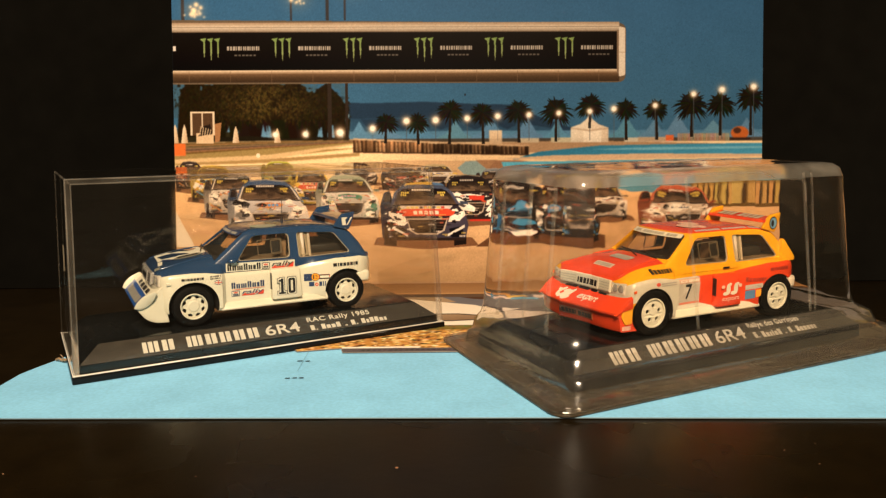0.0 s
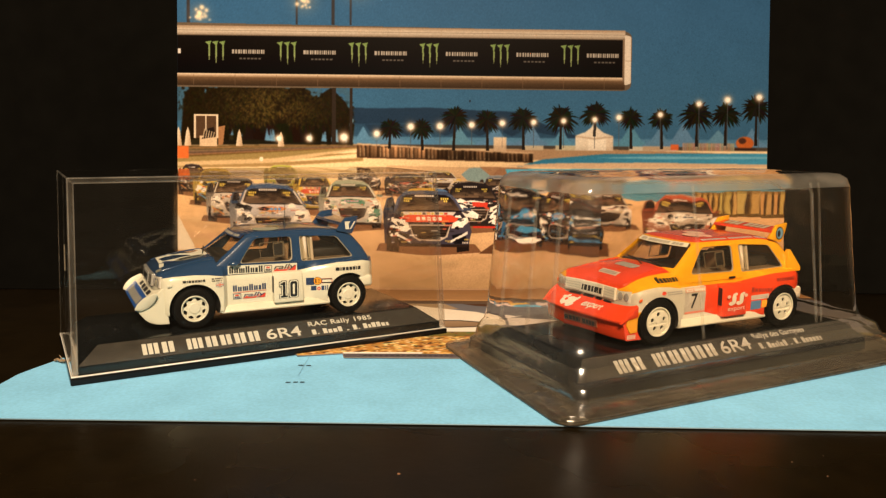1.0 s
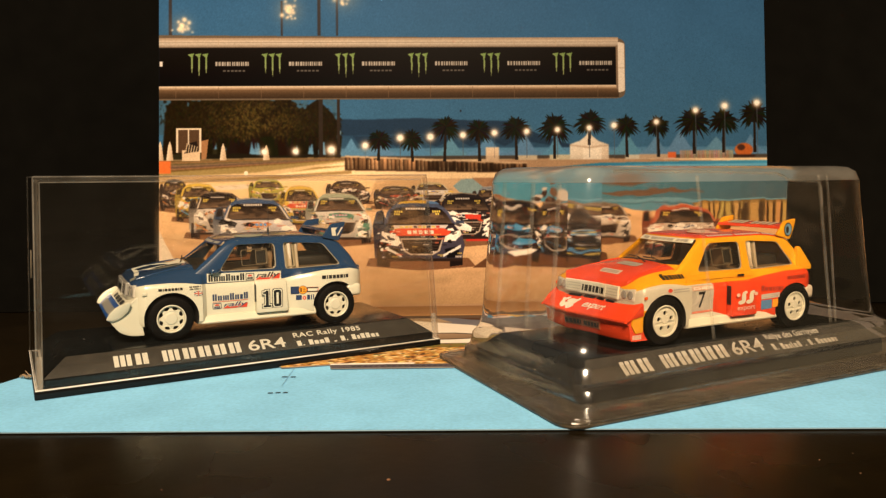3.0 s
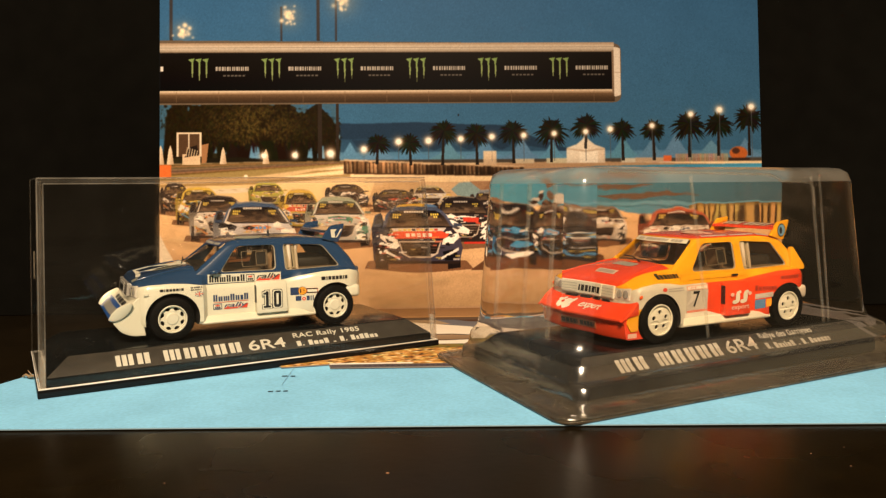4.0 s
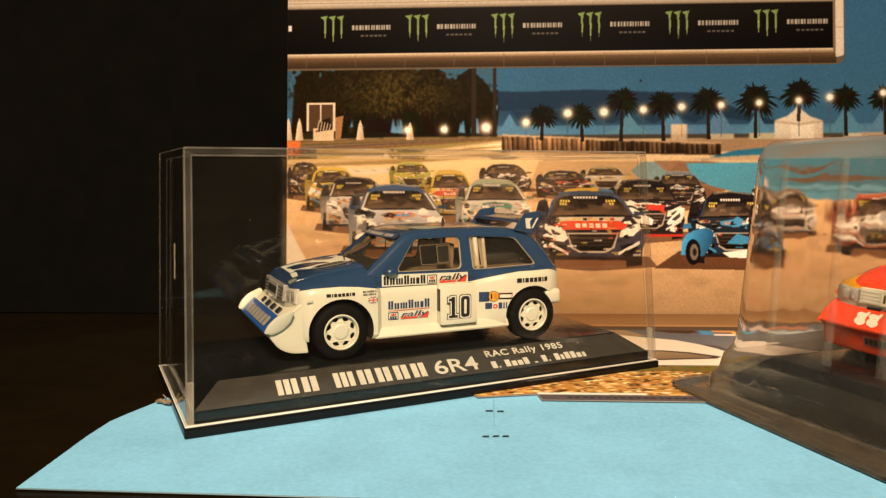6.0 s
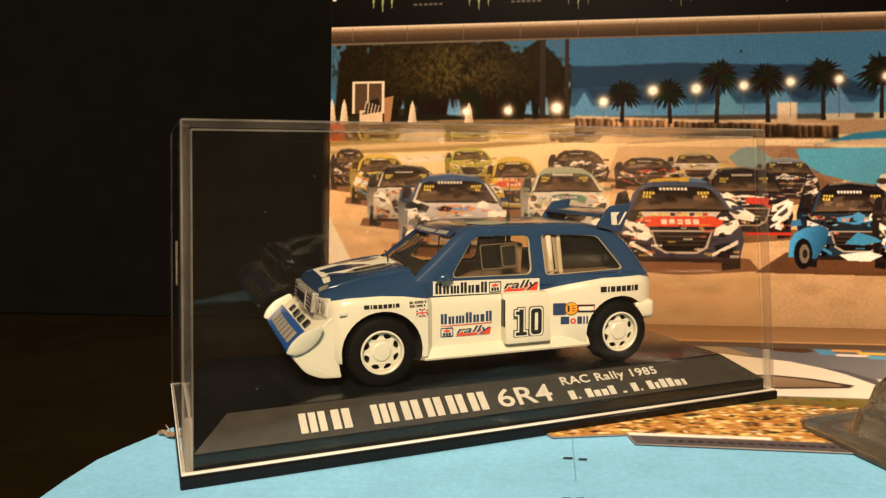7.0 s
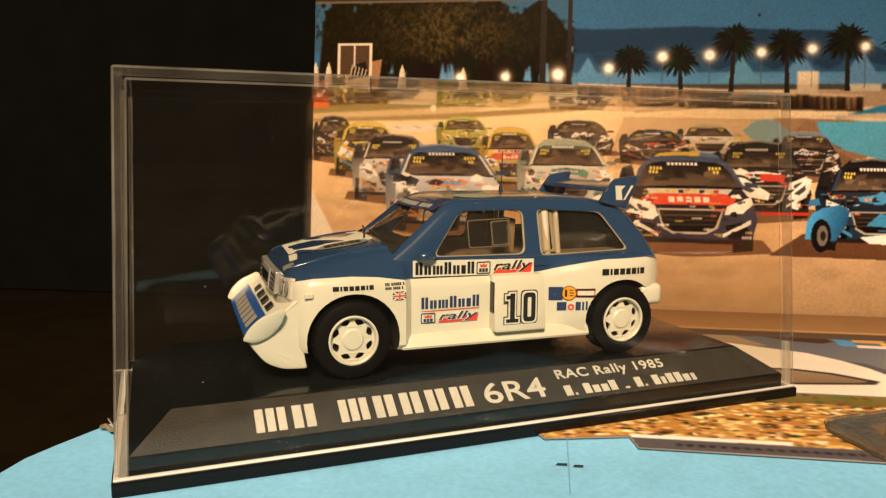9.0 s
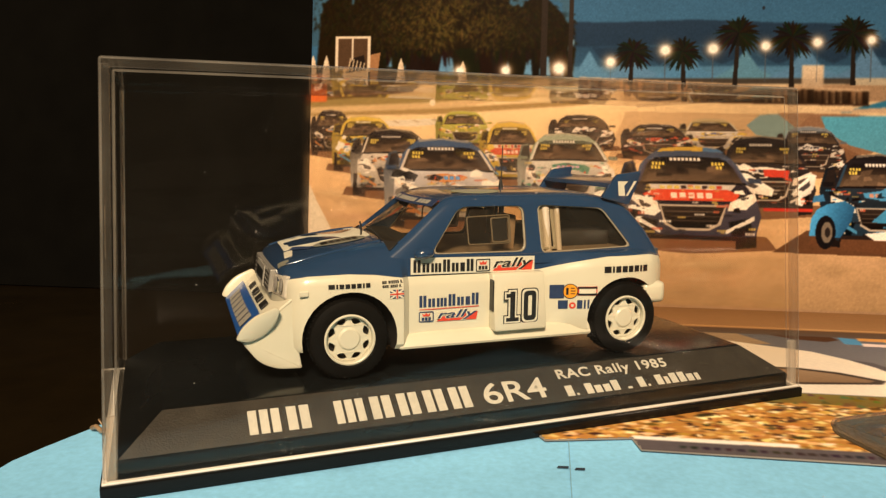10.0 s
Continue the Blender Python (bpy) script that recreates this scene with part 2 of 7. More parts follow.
def word_bars(x0, x1, y0, y1, widths, gap=0.22, thick=0.06):
    """Plain bars of a word's size: one for each letter, a zero for a space."""
    bm = bmesh.new()
    total = sum(w if w else 0.55 for w in widths) + gap * (len(widths) - 1)
    k, x = (x1 - x0) / total, x0
    for w in widths:
        if w:
            h = y1 if w > 0.3 else y0 + w * k
            join(bm, box(x, x + w * k, y0, h, -thick / 2, thick / 2))
        x += ((w or 0.55) + gap) * k
    return bm


def join(bm, other, m=None):
    if m is not None:
        other.transform(m)
    me = bpy.data.meshes.new("tmp")
    other.to_mesh(me)
    other.free()
    bm.from_mesh(me)
    bpy.data.meshes.remove(me)
    return bm


def mapped(bm, f):
    for v in bm.verts:
        v.co = f(v.co)
    bm.normal_update()
    return bm


def tube(points, r, n=8):
    bm = bmesh.new()
    rings = []
    for i, p in enumerate(points):
        p = Vector(p)
        d = (Vector(points[min(i + 1, len(points) - 1)]) - Vector(points[max(i - 1, 0)])).normalized()
        a = d.orthogonal().normalized()
        b = d.cross(a)
        rings.append([bm.verts.new(p + (a * math.cos(2 * math.pi * k / n) + b * math.sin(2 * math.pi * k / n)) * r) for k in range(n)])
    for q, s in zip(rings, rings[1:]):
        for k in range(n):
            bm.faces.new((q[k], q[(k + 1) % n], s[(k + 1) % n], s[k]))
    bm.faces.new(rings[0])
    bm.faces.new(rings[-1])
    bmesh.ops.recalc_face_normals(bm, faces=bm.faces)
    return bm


def lathe(profile, n=40, caps=True):
    """Turns (radius, y) round the y axis."""
    bm = bmesh.new()
    rings = [[bm.verts.new((r * math.cos(2 * math.pi * k / n), y, r * math.sin(2 * math.pi * k / n))) for k in range(n)] for r, y in profile]
    for q, s in zip(rings, rings[1:]):
        for k in range(n):
            bm.faces.new((q[k], q[(k + 1) % n], s[(k + 1) % n], s[k]))
    if caps:
        bm.faces.new(rings[0])
        bm.faces.new(rings[-1])
    bmesh.ops.recalc_face_normals(bm, faces=bm.faces)
    return bm


def prism(profile, y0, y1, bevel=0.0):
    """A profile in XZ drawn out along y."""
    bm = bmesh.new()
    a = [bm.verts.new((x, y0, z)) for x, z in profile]
    b = [bm.verts.new((x, y1, z)) for x, z in profile]
    k = len(profile)
    for i in range(k):
        bm.faces.new((a[i], a[(i + 1) % k], b[(i + 1) % k], b[i]))
    bm.faces.new(a)
    bm.faces.new(b)
    bmesh.ops.recalc_face_normals(bm, faces=bm.faces)
    if bevel:
        bmesh.ops.bevel(bm, geom=bm.edges[:], offset=bevel, segments=2, affect="EDGES", profile=0.5)
    return bm


def table_of(rows):
    xs, ys = [r[0] for r in rows], [r[1] for r in rows]
    return lambda x: float(np.interp(x, xs, ys))


# ---- the setting ----
FOLD_Y, LEAN = 0.3720, 6.894
room_paint = mat("warm_wall_paint", (0.17, 0.13, 0.09), 0.8, vary=0.05, scale=20)
TABLE = mat("dark_table_lacquer", (0.0085, 0.0052, 0.0016), 0.30, vary=0.35, scale=120, bump=0.10, bump_scale=300, smudge=0.08, spec=0.28)
BOARD = mat("black_card", (0.0033, 0.0030, 0.0024), 0.9, vary=0.3, scale=80, spec=0.03)


def slab(name, x0, x1, y0, y1, z0, z1, material, label):
    ob = finish(name, box(x0, x1, y0, y1, z0, z1), material, scale=1.0)
    return tagged(ob, label, name.split("_")[0], kind="structure")


slab("floor", -1.8, 1.8, -2.2, 1.4, -0.80, -0.75, mat("floor_wood", (0.16, 0.09, 0.05), 0.5, vary=0.2, scale=15), "dark brown wooden floor of the room")
slab("ceiling", -1.8, 1.8, -2.2, 1.4, 1.72, 1.78, mat("ceiling_paint", (0.36, 0.31, 0.25), 0.8, scale=20), "plain pale ceiling of the room")
slab("wall_north", -1.8, 1.8, 1.40, 1.45, -0.75, 1.72, room_paint, "plain warm beige wall behind the table")
slab("wall_south", -1.8, 1.8, -2.25, -2.20, -0.75, 1.72, room_paint, "plain warm beige wall of the room")
slab("wall_west", -1.85, -1.80, -2.2, 1.4, -0.75, 1.72, room_paint, "plain warm beige wall of the room")
# unseen wall, painted paler than the rest so the acrylic mirrors it as a veil
slab("wall_east", 1.80, 1.85, -2.2, 1.4, -0.75, 1.72, mat("veil_wall_paint", (0.50, 0.45, 0.30), 0.8, vary=0.05, scale=20), "unseen wall, pale olive to reflect a veil in the acrylic")

table = thing("table", pose(0, 0, 0), "black lacquered table with a dull brownish sheen", "table")
part("tabletop", box(-620, 620, -150, 640, -28, -0.3, 2), TABLE, table, smooth=40)
for sx in (-1, 1):
    for y in (-110, 600):
        part("leg", box(sx * 590 - 25, sx * 590 + 25, y - 25, y + 25, -749, -28, 2), TABLE, table)

crumbs = bmesh.new()
cr = random.Random(21)
for i in range(60):
    x, y, r = cr.uniform(-260, 260), cr.uniform(-20, 186), cr.choice([0.12, 0.16, 0.2, 0.34])
    bmesh.ops.create_icosphere(crumbs, subdivisions=1, radius=r, matrix=Matrix.Translation((x, y, r * 0.4 - 0.3)) @ Matrix.Diagonal((1.4, 1, 0.7, 1)))
part("table_dust", crumbs, mat("brown_crumbs", (0.20, 0.10, 0.05), 0.8), table, "fine brown crumbs")["kind"] = "stuff"

backboard = tagged(finish("backboard", box(-520, 520, 1.2, 5.0, 0.2, 330), BOARD), "black card panel standing behind the poster, leaning back", "panel")
backboard.matrix_world = pose(0, FOLD_Y, 0, -LEAN)


# ---- printed pictures: flat inks on paper, in millimetres from the sheet's lower left corner ----
class Print:
    """Collects flat inked shapes; each later layer lies a hair above the one before."""

    pile = 0.02

    def __init__(self, base=None, step=0.0006):
        self.bm, self.base, self.step, self.n = bmesh.new(), Print.pile if base is None else base, step, 0
        self.stacked = base is None
        self.layer = self.bm.loops.layers.float_color.new("ink")

    def poly(self, pts, c, up=True):
        if up:
            self.n += 1
        h = self.base + self.n * self.step
        vs = [self.bm.verts.new((x, y, h)) for x, y in pts]
        f = self.bm.faces.new(vs)
        f.normal_update()
        cs = c if isinstance(c[0], (tuple, list)) else [c] * len(pts)
        for lp, q in zip(f.loops, cs):
            lp[self.layer] = (*ink(q), 1)
        if f.normal.z < 0:
            f.normal_flip()
        return self

    def rect(self, x0, y0, x1, y1, c, up=True):
        if isinstance(c[0], (tuple, list)):
            c = [c[0], c[0], c[1], c[1]]
        return self.poly([(x0, y0), (x1, y0), (x1, y1), (x0, y1)], c, up)

    def disc(self, x, y, rx, ry, c, n=14, up=True):
        return self.poly(oval(x, y, rx, ry, n), c, up)

    def bars(self, x0, x1, y0, y1, n, c, rnd=None, up=True):
        """A word as a row of small blocks."""
        if up:
            self.n += 1
        w = (x1 - x0) / n
        for i in range(n):
            k = 0.72 if rnd is None else rnd.uniform(0.5, 0.86)
            self.rect(x0 + i * w, y0, x0 + (i + k) * w, y1, c, False)
        return self

    def done(self, name, parent, material, turn, label=""):
        if self.stacked:
            Print.pile += self.n * self.step
        self.bm.transform(turn)
        return part(name, self.bm, material, parent, label)


class Canvas:
    """A photograph as ink values over a fine grid: shapes are filled in, softened, then laid on the sheet as vertex colours."""

    PER_MM = 5

    def __init__(self, w, h):
        self.w, self.h, self.n = w, h, 0
        self.a = np.zeros((h * self.PER_MM, w * self.PER_MM, 3))

    def window(self, xs, ys):
        k = self.PER_MM
        i0, i1 = max(0, int(min(xs) * k)), min(self.a.shape[1], int(max(xs) * k) + 2)
        j0, j1 = max(0, int(min(ys) * k)), min(self.a.shape[0], int(max(ys) * k) + 2)
        if i1 <= i0 or j1 <= j0:
            return None
        gx, gy = np.meshgrid((np.arange(i0, i1) + 0.5) / k, (np.arange(j0, j1) + 0.5) / k)
        return self.a[j0:j1, i0:i1], gx, gy

    def poly(self, pts, c, up=True, alpha=1.0):
        xs, ys = [q[0] for q in pts], [q[1] for q in pts]
        got = self.window(xs, ys)
        if got is None:
            return self
        view, gx, gy = got
        inside = np.zeros(gx.shape, bool)
        for (xa, ya), (xb, yb) in zip(pts, pts[1:] + pts[:1]):
            if ya != yb:
                inside ^= ((ya > gy) != (yb > gy)) & (gx < (xb - xa) * (gy - ya) / (yb - ya) + xa)
        if isinstance(c[0], (tuple, list)):
            m = np.column_stack([np.ones(len(pts)), xs, ys])
            k = np.linalg.lstsq(m, np.array(c, float), rcond=None)[0]
            col = np.clip(k[0] + gx[..., None] * k[1] + gy[..., None] * k[2], 2, 255)[inside]
        else:
            col = np.array(c, float)
        view[inside] = view[inside] * (1 - alpha) + col * alpha
        return self

    def rect(self, x0, y0, x1, y1, c, up=True, alpha=1.0):
        if isinstance(c[0], (tuple, list)):
            c = [c[0], c[0], c[1], c[1]]
        return self.poly([(x0, y0), (x1, y0), (x1, y1), (x0, y1)], c, alpha=alpha)

    def disc(self, x, y, rx, ry, c, n=14, up=True, alpha=1.0):
        return self.poly(oval(x, y, rx, ry, n), c, alpha=alpha)

    def bars(self, x0, x1, y0, y1, n, c, rnd=None, up=True):
        w = (x1 - x0) / n
        for i in range(n):
            k = 0.72 if rnd is None else rnd.uniform(0.5, 0.86)
            self.rect(x0 + i * w, y0, x0 + (i + k) * w, y1, c)
        return self

    def glow(self, x, y, r, c, strength):
        got = self.window([x - 3 * r, x + 3 * r], [y - 3 * r, y + 3 * r])
        if got:
            view, gx, gy = got
            f = (strength * np.exp(-((gx - x) ** 2 + (gy - y) ** 2) / r ** 2))[..., None]
            view[:] = view + (np.array(c, float) - view) * np.clip(f, 0, 1)
        return self

    def soften(self, mm, box_mm=None, passes=2):
        k = self.PER_MM
        j0, j1, i0, i1 = (0, self.a.shape[0], 0, self.a.shape[1]) if box_mm is None else (int(box_mm[1] * k), int(box_mm[3] * k), int(box_mm[0] * k), int(box_mm[2] * k))
        v = self.a[j0:j1, i0:i1]
        n = max(1, round(mm * k))
        for axis in (0, 1):
            for _ in range(passes):
                pad = [(n, n) if q == axis else (0, 0) for q in range(3)]
                e = np.cumsum(np.pad(v, pad, mode="edge"), axis=axis)
                e = np.concatenate([np.zeros_like(np.take(e, [0], axis)), e], axis)
                lo, hi = np.arange(v.shape[axis]), np.arange(v.shape[axis]) + 2 * n + 1
                v = (np.take(e, hi, axis) - np.take(e, lo, axis)) / (2 * n + 1)
        self.a[j0:j1, i0:i1] = v
        return self

    def lay(self, name, parent, material, label, place, keep=None, fine=None):
        """The grid of ink as a mesh; place(x, y) gives the millimetres of each point, keep(x, y) what is left of the sheet, fine the heights drawn at full detail."""
        k, top = self.PER_MM, self.h
        bands = [(0, top, 2)] if fine is None else [(0, fine[0], 2), (fine[0], fine[1], 1), (fine[1], top, 2)]
        co, ink_values, quads, count = [], [], [], 0
        for v0, v1, step in bands:
            a = self.a[int(v0 * k):int(v1 * k)]
            if step == 2:
                a = a[:a.shape[0] // 2 * 2, :a.shape[1] // 2 * 2]
                a = (a[0::2, 0::2] + a[1::2, 0::2] + a[0::2, 1::2] + a[1::2, 1::2]) / 4
            a = a / 255
            rows, cols = a.shape[:2]
            v = np.where(a > 0.04, ((a + 0.055) / 1.055) ** 2.4, a / 12.92) / np.array(LIGHT_TINT)
            gx, gy = np.meshgrid(np.linspace(0, self.w, cols), np.linspace(v0, v1, rows))
            co.append(np.stack(place(gx, gy), -1).reshape(-1, 3) * M)
            ink_values.append(np.concatenate([np.clip(v, 0.0012, 0.88), np.ones((rows, cols, 1))], -1).reshape(-1, 4))
            idx = np.arange(rows * cols).reshape(rows, cols) + count
            q = np.stack([idx[:-1, :-1], idx[:-1, 1:], idx[1:, 1:], idx[1:, :-1]], -1).reshape(-1, 4)
            quads.append(q if keep is None else q[keep(gx, gy)[:-1, :-1].ravel()])
            count += rows * cols
        co, ink_values, quads = np.concatenate(co), np.concatenate(ink_values), np.concatenate(quads)
        me = bpy.data.meshes.new(name)
        me.vertices.add(len(co))
        me.vertices.foreach_set("co", co.ravel())
        me.loops.add(quads.size)
        me.loops.foreach_set("vertex_index", quads.ravel().astype(np.int32))
        me.polygons.add(len(quads))
        me.polygons.foreach_set("loop_start", np.arange(0, quads.size, 4, dtype=np.int32))
        me.update(calc_edges=True)
        ca = me.color_attributes.new("ink", "FLOAT_COLOR", "POINT")
        ca.data.foreach_set("color", ink_values.ravel())
        me.materials.append(material)
        ob = new(name, me)
        ob.parent = parent
        ob["label"] = label
        return ob


rnd = random.Random(5)


def jit(c, d):
    return tuple(max(0, min(255, v + rnd.uniform(-d, d))) for v in c)


poster = thing("poster", pose(-0.1265, FOLD_Y, 0, -LEAN), "glossy poster of rally cars at dusk leaning on a panel", "poster")
part("paper_sheet", box(0, 295, 0.05, 0.25, 0.3, 208), mat("white_paper", (0.75, 0.73, 0.68), 0.5), poster)

p = Canvas(295, 208)
# sky and land
SKY = ((54, 90, 114), (54, 94, 122), (52, 92, 124), (44, 82, 118))
for i, (a, b) in enumerate(((60, 90), (90, 128), (128, 208))):
    p.rect(0, a, 295, b, (SKY[i], SKY[i + 1]), i == 0)
p.poly([(84, 74), (84, 91.2), (100, 91), (125, 91.6), (150, 90.4), (168, 90), (182, 84), (196, 79), (210, 76), (210, 74)], (34, 52, 70))
p.poly([(84, 74), (84, 83), (120, 84), (160, 83), (200, 76), (210, 74)], [(46, 76, 98)] * 2 + [(38, 62, 82)] * 2 + [(46, 76, 98)] * 2)
p.rect(84, 68, 295, 77, ((92, 138, 164), (72, 114, 140)))
for u, w, h in ((92, 16, 7), (106, 20, 6), (122, 22, 9.5), (140, 20, 7), (158, 24, 8), (176, 22, 9), (191, 16, 7.5), (226, 24, 9), (240, 20, 7), (252, 26, 10), (270, 24, 7), (287, 20, 8)):
    p.poly([(u - w / 2, 73), (u - w * 0.22, 76), (u, 73 + h + 2), (u + w * 0.22, 76), (u + w / 2, 73)], jit((82, 124, 150), 5))
for u, w in ((100, 15), (114, 13), (133, 15), (150, 14), (166, 13)):
    p.poly([(u - w / 2, 83), (u - w * 0.3, 79.4), (u, 77.6), (u + w * 0.3, 79.4), (u + w / 2, 83)], (34, 52, 70))
p.rect(84, 69.5, 295, 73.2, (70, 62, 50))

# track: sand, kerbs and painted run-off
p.rect(0, 46, 295, 71.5, ((230, 184, 118), (244, 212, 150)))
p.rect(0, 20, 295, 46, ((190, 150, 98), (228, 184, 120)), False)
p.rect(0, 0.3, 295, 20, ((150, 120, 76), (188, 149, 97)), False)
for i in range(46):
    u, v, w = rnd.uniform(-10, 285), rnd.uniform(2, 56), rnd.uniform(14, 60)
    h = rnd.uniform(0.2, 0.9)
    c = jit((188, 148, 96) if v < 30 else (238, 200, 134), 7)
    x0, x1 = max(0, u), min(295, u + w)
    p.poly([(x0, v), ((x0 + x1) / 2, v - h), (x1, v), ((x0 + x1) / 2, v + h)], c)
for i in range(260):
    u, v = rnd.uniform(0, 295), rnd.uniform(1, 44)
    k = rnd.uniform(0.80, 1.06)
    p.disc(u, v, rnd.uniform(1.5, 8), rnd.uniform(0.5, 2.4), (164 * k, 130 * k, 80 * k), 12, alpha=0.28)
p.soften(0.8, (0, 0, 295, 46))
p.poly([(0, 63.5), (60, 65.5), (95, 69), (60, 67.5), (0, 66.5)], (150, 122, 62))
p.poly([(0, 62), (40, 63.2), (92, 66.4), (92, 64.8), (45, 61.6), (0, 60.6)], (158, 128, 70))
p.poly([(6, 58.6), (56, 60.6), (60, 59.6), (36, 57.4), (8, 57.4)], (222, 204, 168))
for i in range(7):
    u = 8 + i * 6.6
    p.poly([(u, 58.4 + i * 0.28), (u + 1.2, 58.5 + i * 0.28), (u + 3.4, 57.6 + i * 0.32), (u + 2.0, 57.5 + i * 0.32)], (186, 160, 118))
p.poly([(92, 69.5), (170, 66), (295, 66), (295, 69.6), (200, 72)], (166, 132, 90))
p.poly([(168, 62.5), (182, 66.4), (212, 69.3), (258, 70), (295, 70.2), (295, 64.4), (230, 63.8), (196, 62.6)], [(46, 112, 140)] * 3 + [(64, 140, 168)] * 4 + [(50, 120, 148)])
p.poly([(206, 67.4), (240, 68.4), (295, 68.6), (295, 67.6), (240, 67)], (104, 168, 186))
p.poly([(160, 63.0), (200, 62.0), (295, 63.4), (295, 64.8), (235, 65.2), (190, 64.6)], (206, 172, 126))
p.poly([(141, 58.5), (145, 61.8), (152, 62.2), (158, 60.2), (160, 57), (152, 54.5), (144, 55.5)], (104, 178, 200))
p.poly([(150, 62.4), (172, 62.2), (190, 60), (178, 50), (160, 48), (158, 56)], (152, 110, 72))
p.poly([(163, 61.4), (295, 62.6), (295, 44), (238, 44), (206, 48), (185, 49), (172, 52.5), (165, 56.5)], [(86, 170, 192), (78, 116, 132), (80, 112, 124), (78, 120, 136), (84, 142, 160), (96, 170, 188), (94, 172, 190), (90, 172, 192)])
p.poly([(150, 52), (158, 56), (166, 54), (176, 49), (180, 44), (160, 44)], (132, 92, 58))
for q in ([(196, 60.6), (206, 60.9), (203, 57), (198, 56.4)], [(204, 57.4), (226, 58.4), (240, 57.4), (222, 56.2)], [(210, 53.6), (236, 55), (262, 53.8), (238, 52.4), (220, 51.6)]):
    p.poly(q, (134, 92, 60), alpha=0.85)
p.poly([(200, 49.6), (232, 50.8), (295, 50), (295, 48.6), (232, 48.8)], (130, 188, 204), alpha=0.8)
p.poly([(0.2, 20), (0.2, 38), (3, 32), (8, 23), (9, 20)], (214, 196, 160))
p.rect(0, 0.3, 295, 1.4, (150, 118, 80))

# grandstand wall, barriers, kiosk, tents
p.poly([(0, 61.6), (50, 63.6), (90, 70.6), (90, 71.6), (0, 66.4)], (206, 172, 112))
p.poly([(0, 63.6), (46, 65.6), (89, 71.0), (89, 71.8), (0, 66.4)], (120, 102, 44), alpha=0.7)
for i in range(7):
    v0 = 65.8 + i * 0.82
    p.poly([(0, v0), (89, 71.4 + i * 0.24), (89, 71.7 + i * 0.24), (0, v0 + 0.9)], jit((128, 102, 62) if i % 2 else (96, 74, 42), 10))
p.rect(0, 65.4, 5.6, 71.4, (214, 104, 40))
p.poly([(0, 72.0), (89, 73.3), (89, 72.9), (0, 71.5)], (170, 142, 98))
for i in range(44):
    u = 89 + i * 2.0
    t, h = 73 - i * 0.088, 6.6 - i * 0.055
    k = rnd.uniform(0.75, 1.5) if i < 17 else rnd.choice([0.36, 0.42, 0.5, 0.9, 0.62])
    col = (140 * k, 102 * k, 62 * k)
    p.rect(u - 0.2, t - h, u + rnd.uniform(1.5, 2.0), t - rnd.uniform(0, 0.7), (tuple(v * 0.62 for v in col), tuple(v * 1.1 for v in col)))
    p.rect(u + rnd.uniform(-0.3, 0.2), t - h, u + rnd.uniform(0.3, 0.7), t - 0.4, (40, 26, 14))
p.poly([(89, 73.6), (177, 69.7), (177, 69.1), (89, 72.8)], (204, 168, 118))
p.poly([(89, 66.4), (177, 64.6), (177, 65.2), (89, 67)], (60, 40, 24))
for u, w in ((172, 10), (188, 16), (225, 12), (240, 9)):
    p.rect(u, 71, u + w, 72.6 + rnd.random(), jit((196, 174, 140), 10))
p.rect(232, 71.2, 246, 73.4, (176, 150, 112))
p.rect(246, 71.6, 250, 74.4, (206, 96, 42))
for i in range(24):
    p.rect(252 + i * 1.1, 71.3, 252.9 + i * 1.1, 75.2, jit((158, 132, 98), 14))
p.disc(283.5, 75.3, 4.6, 3.4, (182, 92, 34))
p.disc(282.2, 76.5, 2.0, 1.5, (72, 44, 30))
p.rect(278.5, 71.6, 289, 73.0, (56, 38, 28))
p.rect(157, 70.5, 163.5, 77.2, ((190, 160, 116), (216, 192, 150)))
p.poly([(198, 71), (198, 78.4), (203, 80.2), (206, 82.6), (207.4, 85), (209, 82.4), (212, 80.0), (217, 78.2), (217, 71)], [(214, 200, 168)] * 4 + [(240, 228, 200)] + [(206, 186, 152)] * 4)
p.rect(204.5, 71, 213.5, 77.4, (226, 212, 180))
p.poly([(198, 78.4), (207.4, 77.2), (217, 78.2), (217, 77.6), (207.4, 76.4), (198, 77.8)], (176, 154, 120))

# the dark trees: trunks, glimpses of the far shore, hanging fronds
p.rect(21, 72.8, 87, 82, ((104, 148, 174), (74, 114, 140)))
p.poly([(0, 71.8), (46, 72.6), (40, 76), (20, 77.5), (0, 76)], (42, 38, 22))
p.rect(0, 84, 3, 102, (52, 80, 96))
p.poly([(1.5, 74), (3, 92), (2, 102), (64, 102), (70, 97), (76, 101), (81, 96), (83, 94), (85, 91), (87, 83), (86, 79.5), (80, 80.5), (72, 79), (60, 81.5), (50, 80), (44, 81), (34, 79.5), (26, 80.5), (20, 76)], (32, 24, 12))
for u, w in ((22, 3.2), (28, 2.6), (33, 5.2), (38, 4.8), (49, 3.0), (52, 5.4), (57.5, 4.4), (61.6, 3.4), (67, 3.8), (74, 2.0), (80, 3.0), (84, 2.6)):
    p.poly([(u, 72.6), (u + w, 72.6), (u + w * 1.3 + rnd.uniform(0, 1), 83), (u - w * 0.35 - rnd.uniform(0, 1), 83)], jit((28, 22, 13), 4))
for i in range(70):
    u = rnd.uniform(21, 86)
    d, w = rnd.uniform(1.5, 6.5), rnd.uniform(0.5, 1.6)
    p.poly([(u - w, 82.5), (u + w, 82.5), (u + rnd.uniform(-1, 1), 82 - d)], jit((30, 23, 13), 5))
